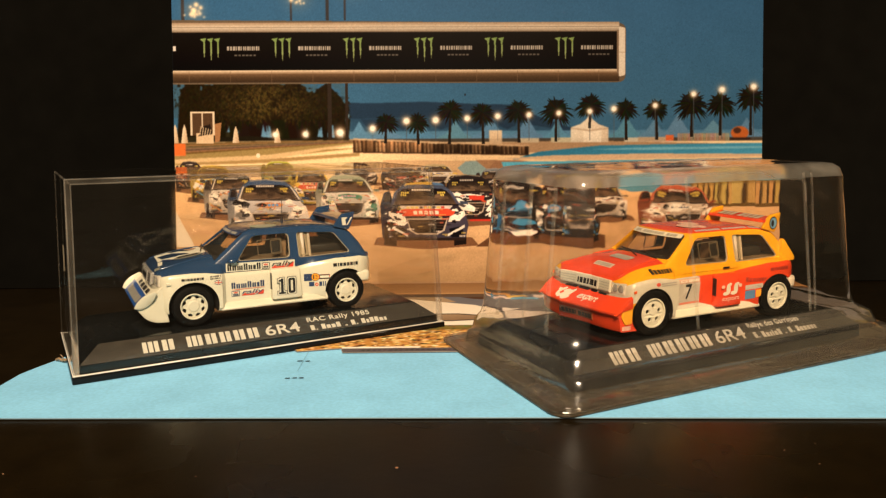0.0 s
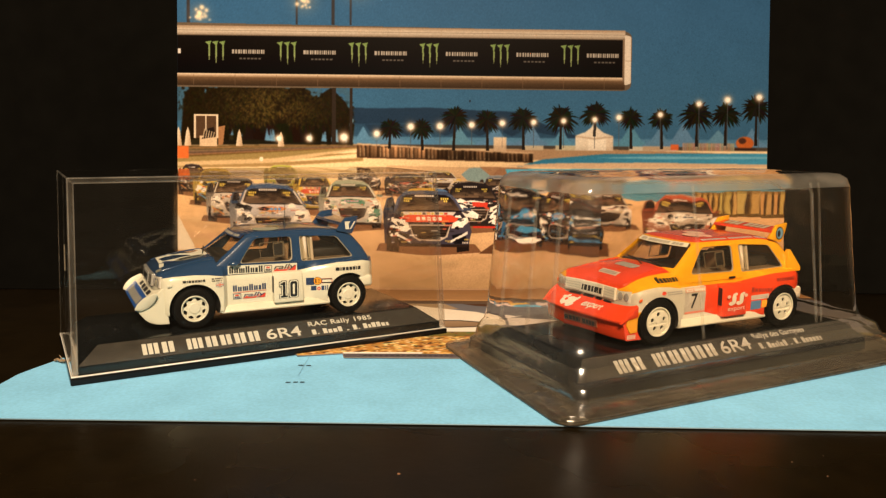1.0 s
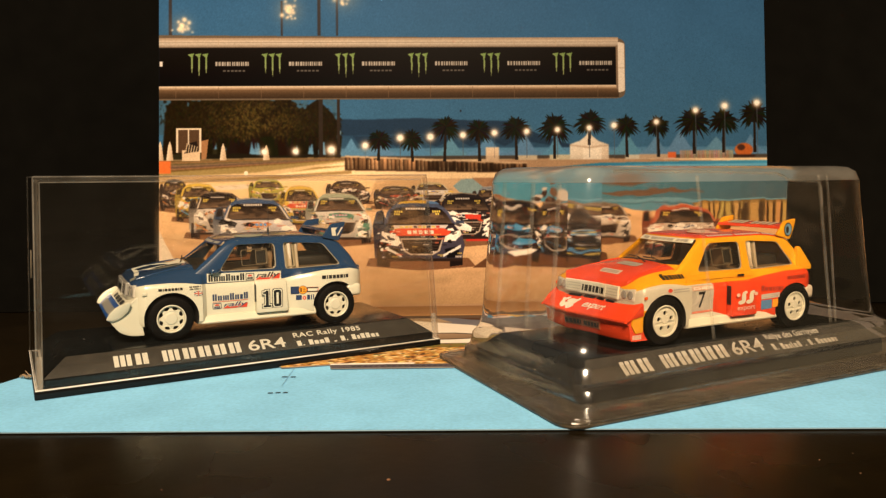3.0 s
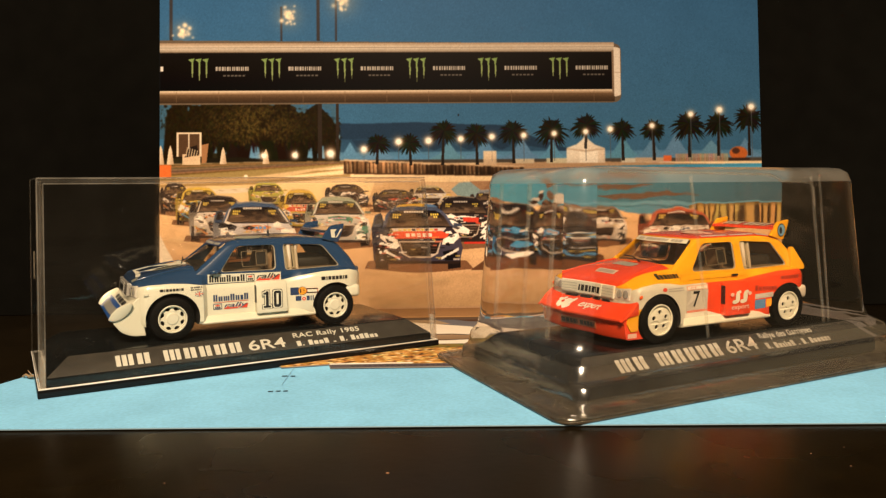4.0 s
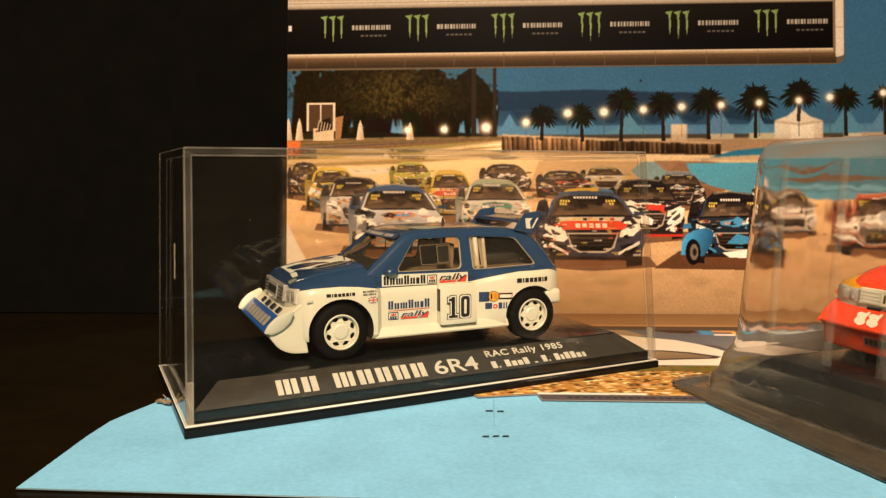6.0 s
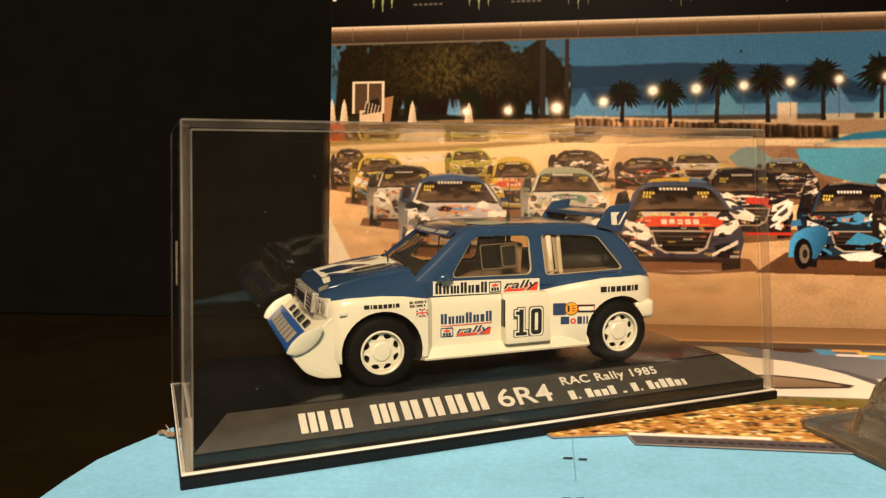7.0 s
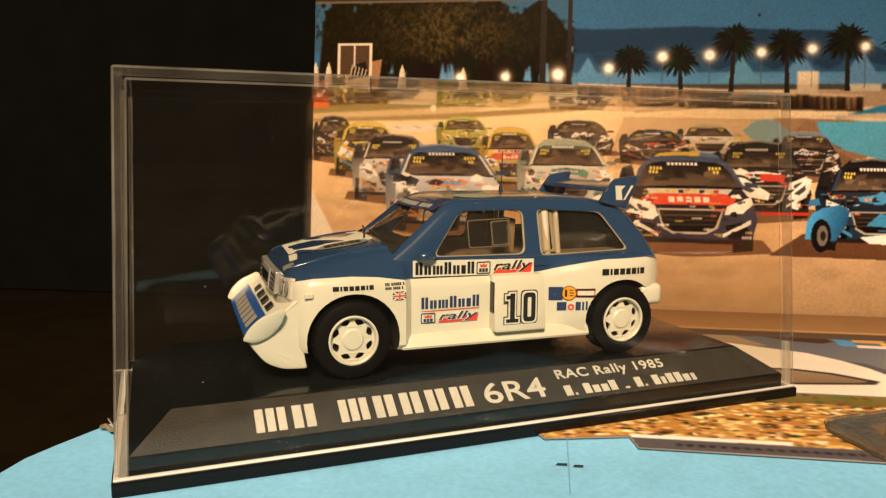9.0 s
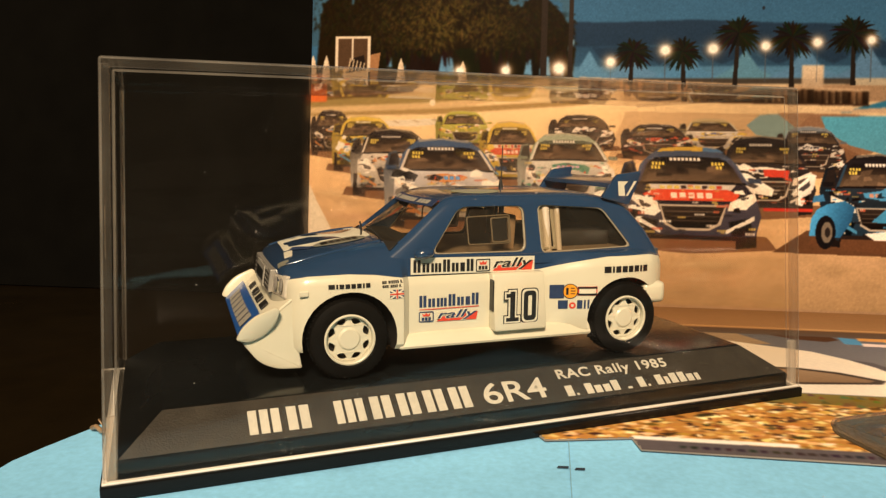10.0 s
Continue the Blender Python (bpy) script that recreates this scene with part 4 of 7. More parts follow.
p.poly([(160.8, 24.4), (161.2, 29.6), (162.8, 32.6), (166, 34.4), (171, 35.4), (174, 33.6), (173, 29), (170, 24)], [(70, 150, 196)] * 4 + [(40, 84, 118)] * 4)
p.poly([(161.4, 34.8), (161.8, 36.8), (164.6, 37.4), (165.2, 35.2)], (58, 112, 150))
p.disc(165.6, 25.6, 3.0, 5.2, (24, 21, 21), 18)
p.disc(166.0, 25.6, 1.7, 3.3, (112, 98, 78), 16)
p.disc(166.2, 25.6, 0.8, 1.6, (40, 34, 30), 12)
p.poly([(179, 29), (183, 33), (188, 31.6), (191, 30), (185, 28.6)], (62, 130, 164))
p.poly([(177, 25.4), (187, 26.6), (191, 25.2), (187, 23.2), (180, 23.4)], (238, 224, 200))
# coarse sand and dust
grain = np.random.default_rng(3).normal(0, 1, (p.a.shape[0] // 2 + 1, p.a.shape[1] // 2 + 1))
grain = np.kron(grain, np.ones((2, 2)))[:p.a.shape[0], :p.a.shape[1]]
p.a *= (1 + 0.035 * grain)[..., None]
for axis in (0, 1):
    p.a = 0.56 * p.a + 0.22 * (np.roll(p.a, 1, axis) + np.roll(p.a, -1, axis))
p.a[..., 2] += 0.13 * np.maximum(0, p.a[..., 1] - p.a[..., 2])
p.a = np.clip(p.a - 15 * np.exp(-p.a / 30), 2, 255)
# ink darker towards the right, above the horizon and in the band below
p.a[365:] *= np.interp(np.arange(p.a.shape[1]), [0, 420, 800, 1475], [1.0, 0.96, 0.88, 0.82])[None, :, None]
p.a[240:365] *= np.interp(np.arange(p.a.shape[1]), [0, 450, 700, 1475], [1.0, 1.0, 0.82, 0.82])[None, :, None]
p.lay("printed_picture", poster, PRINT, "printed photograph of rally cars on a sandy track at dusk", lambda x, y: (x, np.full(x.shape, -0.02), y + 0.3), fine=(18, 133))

# ---- sheets on the table ----
blue_sheet = thing("paper_sheet", pose(0, 0, 0), "light blue printed sheet with a curled corner lying on the table", "paper")
p = Print(0.35, 0.01)
OUT = [(-131.8, 198.8), (-60, 197.0), (30, 194.4), (120, 191.2), (172, 189.6), (172, 262), (10, 268), (-60, 292), (-126.0, 262), (-126.9, 255.6), (-128.6, 250), (-131.2, 242), (-132.8, 236), (-133.0, 226)]
p.poly(OUT, (132, 197, 228))
p.done("printed_front", blue_sheet, MATTE_PRINT, Matrix())
part("sheet", mapped(plate(OUT, thick=0.28), lambda c: Vector((c.x, c.y, c.z + 0.16))), mat("blue_paper_edge", (0.22, 0.34, 0.42), 0.6), blue_sheet)
p = Print(0.6, 0.01)
# the sheet's crease, its shade drawn as a thin darker line
p.poly([(-43.25, 236), (-43.1, 236), (-42.75, 262), (-42.98, 262)], (122, 172, 190))
for u, v, w in ((-46.0, 228.3, 1.6), (-43.7, 228.5, 1.5), (-41.6, 228.5, 1.5), (-45.2, 246.0, 1.9), (-42.4, 245.7, 1.7)):
    p.poly([(u, v), (u + w, v + 0.1), (u + w, v + 0.9), (u + 0.3, v + 0.8)], (52, 62, 70))
p.done("printed_marks", blue_sheet, MATTE_PRINT, Matrix())

page = thing("magazine_page", pose(0, 0, 0), "glossy magazine page with a white car on gravel lying flat", "paper")
OUT2 = [(-30.8, 254.9), (8, 254.6), (80, 252.6), (172, 250.4), (172, 371.6), (-90, 371.6), (-70, 300), (-50, 262), (-47, 256.6), (-39.5, 258.3), (-31.8, 260.0)]
part("sheet", mapped(plate(OUT2, thick=0.3), lambda c: Vector((c.x, c.y, c.z + 0.75))), mat("dull_paper_edge", (0.22, 0.20, 0.18), 0.6), page)
p = Canvas(262, 124)
p.rect(0, 0, 262, 124, (86, 56, 32))


def on_page(pts, col, alpha=1.0):
    p.poly([(u + 90, v - 249) for u, v in pts], col, alpha=alpha)


on_page([(-90, 249), (172, 249), (172, 292), (-90, 292)], (176, 122, 56))
for i in range(5200):
    u, v = rnd.uniform(-60, 172), rnd.uniform(254, 289)
    w, h = rnd.uniform(0.8, 4.0), rnd.uniform(0.3, 0.9)
    a = rnd.uniform(-0.5, 0.5)
    col = rnd.choice([(206, 158, 84), (236, 202, 132), (176, 126, 62), (104, 72, 36), (66, 46, 24), (250, 230, 172), (198, 148, 76), (222, 178, 102), (58, 44, 28)])
    on_page([(u, v), (u + w * 0.5, v - h), (u + w, v + a), (u + w * 0.6, v + h)], jit(col, 12))
# grey caption strip, white rule, grass
on_page([(-31.6, 249), (172, 249), (172, 257.4), (80, 258.2), (8, 259.6), (-31.6, 259.8)], (88, 82, 82))
for i in range(22):
    u = -24 + i * 1.9
    on_page([(u, 256.6), (u + rnd.uniform(0.6, 1.4), 256.6), (u + 1.2, 257.9), (u, 257.9)], jit((50, 45, 46), 8))
on_page([(-31.6, 259.5), (-3.6, 259.8), (-3.2, 261.5), (-31.6, 261.2)], (244, 232, 210))
on_page([(-20, 283.5), (172, 283.5), (172, 290.5), (-20, 290.5)], [(112, 92, 42), (112, 92, 42), (120, 108, 52), (120, 108, 52)])
for i in range(220):
    u, v = rnd.uniform(-20, 168), rnd.uniform(281, 289)
    on_page([(u, v), (u + rnd.uniform(1, 3), v), (u + 1, v + 2)], jit((98, 86, 40), 24))
# the road behind, blue-grey, with a dark brown shape and coloured patches
on_page([(-40, 290), (172, 290), (172, 343), (-40, 343)], [(120, 116, 110), (120, 116, 110), (92, 94, 98), (92, 94, 98)])
on_page([(-40, 322), (12, 330), (4, 343), (-40, 343)], (150, 128, 96))
on_page([(14, 340), (20, 336), (27, 334.5), (31, 337), (29, 344), (14, 344)], (70, 44, 28))
for u, v, w, h, col in ((31, 333, 4.5, 7, (70, 138, 176)), (36, 337, 8, 4, (206, 146, 78)), (42, 334, 9, 3.4, (222, 176, 76)), (35, 331.5, 9, 3, (226, 214, 188)), (43, 329, 12, 4, (84, 156, 190)), (54, 332, 8, 6, (200, 186, 160)), (62, 334, 14, 4, (190, 120, 66)), (58, 327, 20, 3.2, (196, 206, 206)), (80, 330, 30, 5, (150, 150, 146)), (110, 328, 40, 8, (110, 112, 112))):
    on_page([(u, v), (u + w, v - 0.4), (u + w + 0.8, v + h * 0.8), (u + 0.8, v + h)], jit(col, 6))
# the white car: sill, side, window, roof
on_page([(-40, 290.5), (27, 290.5), (33, 294), (34, 301), (30, 312), (26, 318), (20, 324), (8, 329), (-8, 336), (-40, 338)], [(232, 222, 196)] * 4 + [(226, 212, 182)] * 6)
on_page([(-40, 296), (9, 296.4), (26, 298.8), (28, 301.4), (20, 306.6), (12, 309), (-40, 309)], (62, 52, 44))
on_page([(-38, 297.4), (9, 297.8), (24, 299.8), (25.4, 301.2), (18.6, 305.4), (11.4, 307.6), (-38, 307.6)], [(150, 122, 88), (140, 112, 80), (120, 98, 72), (120, 98, 72), (150, 122, 90), (160, 134, 100), (160, 134, 100)])
on_page([(26, 318), (30, 312), (34, 302), (36, 306), (31, 316)], (78, 74, 74))
on_page([(34, 294), (60, 293), (66, 300), (52, 306), (36, 308)], (214, 206, 190))
for u, r0 in ((74, 6), (110, 7)):
    p.disc(u + 90, 302 - 249, r0, r0 * 0.8, (50, 46, 44), 20)
    p.disc(u + 90, 302 - 249, r0 * 0.62, r0 * 0.5, (176, 168, 152), 18)
# fold: its brown shadow band put into the ink, then sand
on_page([(-90, 340), (172, 340), (172, 347), (-90, 347)], [(84, 72, 62), (84, 72, 62), (86, 64, 44), (86, 64, 44)])
on_page([(-90, 346.4), (172, 346.4), (172, 373), (-90, 373)], [(152, 114, 72), (152, 114, 72), (128, 94, 58), (128, 94, 58)])
on_page([(-90, 347.6), (172, 347.6), (172, 348.8), (-90, 348.8)], (200, 156, 100), alpha=0.7)
for i in range(60):
    u, v = rnd.uniform(-90, 160), rnd.uniform(349, 372)
    on_page([(u, v), (u + rnd.uniform(6, 30), v), (u + rnd.uniform(6, 30), v + 0.9)], jit((140, 104, 64), 10), 0.5)
p.soften(0.2, passes=1)
edge_of_page = lambda x, y: (y + 249 > np.interp(x - 90, [-50, -47, -39.5, -31.85, -30.8, 8, 80, 172], [262, 256.6, 258.3, 260.0, 254.9, 254.6, 252.6, 250.4])) & (x - 90 > np.interp(y + 249, [256, 262, 300, 371.6], [-48, -50, -70, -90])) & (y + 249 < 371.4)
p.lay("printed_front", page, PRINT, "printed picture of a white car on gravel", lambda x, y: (x - 90, y + 249, np.full(x.shape, 0.93)), edge_of_page)


# ---- model cars: x from the front axle backwards, near side at -y, z up from the wheels' foot ----
BASE_X = 55.9
WHEEL_Z, WHEEL_R = 7.25, 7.2
half_w = table_of([(-12.2, 9.5), (-11.9, 12.0), (-11.4, 14.6), (-10.6, 17.2), (-9.6, 18.9), (-8.0, 20.2), (0, 20.9), (10.0, 20.4), (11.6, 18.4), (15, 18.1), (40, 18.1), (44, 19.0), (48.5, 20.3), (56, 20.9), (60, 20.6), (63, 19.9), (65.5, 18.4), (67.5, 15.4)])
low_z = table_of([(-12.2, 6.0), (-9, 5.0), (9, 4.4), (49, 4.4), (57, 4.8), (63, 9.8), (67.5, 10.8)])
split_z = table_of([(-12.2, 16.2), (-11.4, 17.0), (-9.6, 18.0), (-7.4, 18.5), (0, 18.7), (5, 18.3), (8, 17.8), (12, 17.2), (38, 17.3), (43, 18.2), (48, 19.1), (52, 19.6), (62, 19.7), (65.5, 18.9), (67.5, 18.6)])
top_half = table_of([(-12.2, 8.0), (-11.9, 10.2), (-11.4, 12.6), (-10.6, 14.8), (-9.6, 15.8), (0, 16.6), (9, 16.9), (12, 17.0), (60, 17.0), (67.5, 14.4)])
edge_z = table_of([(-12.2, 16.9), (-11.9, 17.5), (-11.4, 18.1), (-10.6, 18.8), (-9.6, 19.3), (-6, 20.1), (0, 20.7), (6, 21.0), (9, 20.8), (12, 20.4), (60, 20.6), (67.5, 20.0)])
crown_z = table_of([(-12.2, 17.2), (-11.9, 18.0), (-11.4, 18.8), (-10.6, 19.6), (-9.6, 20.2), (-6, 21.4), (-2, 22.4), (4, 23.3), (8.4, 23.8), (9.0, 21.0), (12, 20.6), (60, 20.8), (67.5, 20.2)])


def car_body(paint):
    """The tub with bonnet and wings, lofted, with the wheel arches cut out. paint(x, ring) gives a slot."""
    xs = [-12.2, -12.05, -11.9, -11.65, -11.4, -11.0, -10.6, -10.1, -9.6, -9, -8.2, -7, -5, -2.5, 0, 2.5, 5, 7, 8.4, 9.0, 9.6, 10.0, 10.8, 11.6, 13, 16, 20, 22, 24, 27, 30, 33, 36, 38.5, 41, 44, 46, 47.6, 49.5, 52, 54, 56, 58, 60.5, 62, 63, 64.2, 65.5, 66.6, 67.5]
    bm = bmesh.new()
    rings = []
    for x in xs:
        h, z0, zs, th, ez, cz = half_w(x), low_z(x), split_z(x), top_half(x), edge_z(x), crown_z(x)
        half = [(h - 2.4, z0), (h - 0.7, z0 + 0.2), (h - 0.1, z0 + 1.1), (h, (z0 + zs) / 2), (h - 0.05, zs - 1.8), (h - 0.35, zs - 0.7), (h - 0.9, zs),
                (h - 0.9 + (th - h + 0.9) * 0.5, zs + (ez - zs) * 0.62), (th, ez), (th - 1.4, ez + (cz - ez) * 0.45), (th * 0.72, ez + (cz - ez) * 0.8), (th * 0.36, cz - (cz - ez) * 0.05), (0, cz)]
        pts = [(-y, z) for y, z in half] + [(y, z) for y, z in half[-2::-1]]
        rings.append([bm.verts.new((x, y, z)) for y, z in pts])
    k = len(rings[0])
    for a, b, x in zip(rings, rings[1:], ((p + q) / 2 for p, q in zip(xs, xs[1:]))):
        for i in range(k - 1):
            f = bm.faces.new((a[i], b[i], b[i + 1], a[i + 1]))
            f.material_index = paint(x, min(i, k - 2 - i))
        bm.faces.new((a[k - 1], b[k - 1], b[0], a[0])).material_index = 3
    bm.faces.new(rings[0]).material_index = paint(-10, 3)
    bm.faces.new(rings[-1]).material_index = paint(67, 3)
    bmesh.ops.recalc_face_normals(bm, faces=bm.faces)
    return bm


def carve(ob, bm, slot):
    """Cuts the closed shape bm out of a part."""
    for f in bm.faces:
        f.material_index = slot
    bmesh.ops.recalc_face_normals(bm, faces=bm.faces)
    cutter = finish("cutter", bm, list(ob.data.materials), ob.parent)
    md = ob.modifiers.new("cut", "BOOLEAN")
    md.operation, md.object, md.solver, md.material_mode = "DIFFERENCE", cutter, "EXACT", "INDEX"
    bpy.context.view_layer.update()
    me = bpy.data.meshes.new_from_object(ob.evaluated_get(bpy.context.evaluated_depsgraph_get()))
    ob.modifiers.clear()
    ob.data = me
    bpy.data.objects.remove(cutter)
    me.shade_smooth()
    me.set_sharp_from_angle(angle=radians(32))


def cut_arches(ob):
    bm = bmesh.new()
    for x, r in ((0.3, 8.5), (BASE_X + 0.2, 8.3)):
        for s in (-1, 1):
            join(bm, lathe([(r, 11.5 * s), (r, 24 * s)], 36), Matrix.Translation((x, 0, WHEEL_Z - 0.1)))
    carve(ob, bm, 3)


def cabin_y(z):
    return 17.3 - (z - 19.0) * 0.27


def side_panel(s, outer, holes, thick=1.0, bevel=0.25, out=0.0):
    """A plate drawn in x, z and laid on the cabin's sloping flank; s = -1 near, 1 far."""
    bm = plate(outer, holes, thick, bevel)
    return mapped(bm, lambda c: Vector((c.x, s * (cabin_y(c.y) - 0.5 + out + c.z * 0.97), c.y)))


screen_x = table_of([(18.0, -1.4), (23.4, 7.0), (31.1, 18.6), (34, 22.6)])  # the windscreen on the centre line
screen_bow = table_of([(18.0, 5.0), (23.4, 4.2), (31.1, 1.8), (34, 1.2)])
tail_x = table_of([(18.0, 67.4), (20.3, 66.2), (29.6, 61.0), (34, 58.0)])


def cabin_ring(z, inset=0.0):
    """The greenhouse's outline in plan at one height, from the screen's middle round the near side and back."""
    w, x0, x1, b = cabin_y(z) - inset, screen_x(z) + inset * 1.2, tail_x(z) - inset, screen_bow(z)
    half = [(x0 + b * k ** 2.4, -w * k) for k in (0, 0.2, 0.4, 0.58, 0.74, 0.86, 0.94)]
    half += [(x0 + b + 0.55, -w + 0.28), (x0 + b + 1.5, -w)]
    a, e, r = x0 + b + 1.5, x1 - 2.4, min(2.4, w * 0.5)
    half += [(a + (e - a) * k / 14, -w) for k in range(1, 14)]
    half += [(x1 - r + r * math.sin(q), -w + r - r * math.cos(q)) for q in (0, 0.4, 0.8, 1.2, 1.57)]
    half += [(x1 + 0.7 * (1 - (k * w / (w + 0.01)) ** 2), -(w - r) * k) for k in (0.66, 0.33, 0)]
    drop = lambda x: 1.7 * max(0, min(1, (x - 44) / 15)) ** 2 * max(0, min(1, (z - 24) / 6))
    return [(x, y, z - drop(x)) for x, y in half] + [(x, -y, z - drop(x)) for x, y in half[-2:0:-1]]


def loft(rings, slots=None):
    bm = bmesh.new()
    made = [[bm.verts.new(q) for q in ring] for ring in rings]
    k = len(made[0])
    for j, (a, b) in enumerate(zip(made, made[1:])):
        for i in range(k):
            bm.faces.new((a[i], a[(i + 1) % k], b[(i + 1) % k], b[i])).material_index = slots[j] if slots else 0
    return bm, made


def greenhouse(windows):
    """Pillars and roof as one thin moulding with the window openings cut out."""
    levels = [(18.6, 0), (20.4, 0), (22, 0), (24, 0), (26, 0), (28, 0), (29.6, 0), (30.5, 0.1), (31.1, 0.42), (31.5, 1.0), (31.78, 2.0), (31.98, 3.8), (32.14, 6.5), (32.24, 10.5)]
    bm, made = loft([cabin_ring(z, i) for z, i in levels], [0] * 8 + [1] * 8)
    bm.faces.new(made[-1]).material_index = 1
    bmesh.ops.recalc_face_normals(bm, faces=bm.faces)
    bmesh.ops.solidify(bm, geom=bm.faces[:], thickness=0.8)
    bmesh.ops.recalc_face_normals(bm, faces=bm.faces)
    cutter = bmesh.new()
    for w in windows:
        join(cutter, prism(w, -22, 22))
    front = rounded([(-15.2, 23.0), (15.2, 23.0), (13.0, 30.6), (-13.0, 30.6)], 1.0)
    join(cutter, mapped(prism(front, -6, 25), lambda c: Vector((c.y, c.x, c.z))))
    bmesh.ops.recalc_face_normals(cutter, faces=cutter.faces)
    return bm, cutter


def screen_point(y, t, off=0.0):
    z = 23.0 + 8.1 * t
    d = Vector((-8.1, 0, 11.6)).normalized()
    return Vector((screen_x(z) + screen_bow(z) * min(1, abs(y) / cabin_y(z)) ** 2.4, y, z)) + d * off


def on_screen(bm, off=0.0):
    """A drawing in y, t (0..10 from foot to head) laid on the windscreen."""
    bmesh.ops.subdivide_edges(bm, edges=[e for e in bm.edges if e.calc_length() > 3], cuts=4, use_grid_fill=False)
    return mapped(bm, lambda c: screen_point(c.x, c.y / 10, off + c.z))


def flank(bm, y):
    """A drawing in x, z laid on a flank at -y (the near side)."""
    return mapped(bm, lambda c: Vector((c.x, -y - c.z, c.y)))


def wheel(parent, x, s, style, tyre_label, rim_label):
    t = part("tyre", lathe([(4.5, -2.0), (4.5, 2.6), (4.9, 2.9), (6.4, 2.75), (6.95, 2.3), (7.2, 1.5), (7.08, 1.25), (7.2, 1.0), (7.2, 0.3), (7.08, 0.1), (7.2, -0.1), (7.2, -1.6), (6.9, -2.5), (6.2, -2.9), (4.9, -2.9), (4.5, -2.6), (4.5, 2.0)], 56, False), RUBBER, parent, tyre_label, 35)
    t.location = Vector((x, s * 18.3, WHEEL_Z)) * M
    grooves = bmesh.new()
    for i in range(44):
        a = 2 * math.pi * i / 44
        b = box(-0.14, 0.14, -2.0, 2.0, 7.12, 7.3)
        join(grooves, b, Matrix.Rotation(a, 4, "Y") @ Matrix.Rotation(radians(18), 4, "Z"))
    part("tread", grooves, RUBBER, t)
    holes = []
    if style == "eight":
        for i in range(8):
            a = 2 * math.pi * (i + 0.5) / 8
            h = []
            for da, r in ((-0.28, 3.5), (-0.14, 3.78), (0, 3.85), (0.14, 3.78), (0.28, 3.5), (0.18, 3.0), (0, 2.7), (-0.18, 3.0)):
                h.append((r * math.cos(a + da), r * math.sin(a + da)))
            holes.append(h)
    else:
        for i in range(5):
            a = 2 * math.pi * i / 5 + 0.35
            holes.append(oval(2.3 * math.cos(a), 2.3 * math.sin(a), 0.62, 0.62, 12))
    rim = mapped(plate(oval(0, 0, 4.25, 4.25, 48), holes, 0.7, 0.12), lambda c: Vector((c.x, s * ((1.9 if style == "eight" else 2.5) + c.z - 0.02 * (c.x ** 2 + c.y ** 2) * (1 if style == "eight" else 1.6)), c.y)))
    bmesh.ops.recalc_face_normals(rim, faces=rim.faces)
    ob = part("rim", rim, RIM, t, rim_label, 35)
    lip = lathe([(4.05, s * 2.0), (4.1, s * 2.85), (4.3, s * 3.0), (4.55, s * 2.9), (4.55, s * 2.0)], 56, False)
    part("rim_lip", lip, RIM, t, "", 35)
    part("hub", lathe([(0.01, s * 2.45), (1.7, s * 2.38), (2.05, s * 2.1), (2.15, s * 1.6)], 32) if style == "eight" else lathe([(0.01, s * 2.75), (0.8, s * 2.7), (0.95, s * 2.2)], 24), RIM, t, "", 35)
    part("brake_disc", lathe([(0.01, s * 0.6), (4.3, s * 0.6), (4.3, s * 0.2)], 32), DARK, t, "", 35)
    return t


def seat(parent, y):
    bm = prism(rounded([(27, 15), (27.4, 18.6), (32.5, 18.2), (34.8, 27.2), (36.4, 27.4), (35.8, 17), (35, 15)], 1.2), y - 3.2, y + 3.2, 0.4)
    part("seat", bm, mat("tan_seat_plastic", (0.32, 0.22, 0.13), 0.6), parent, "tan moulded bucket seat", 40)


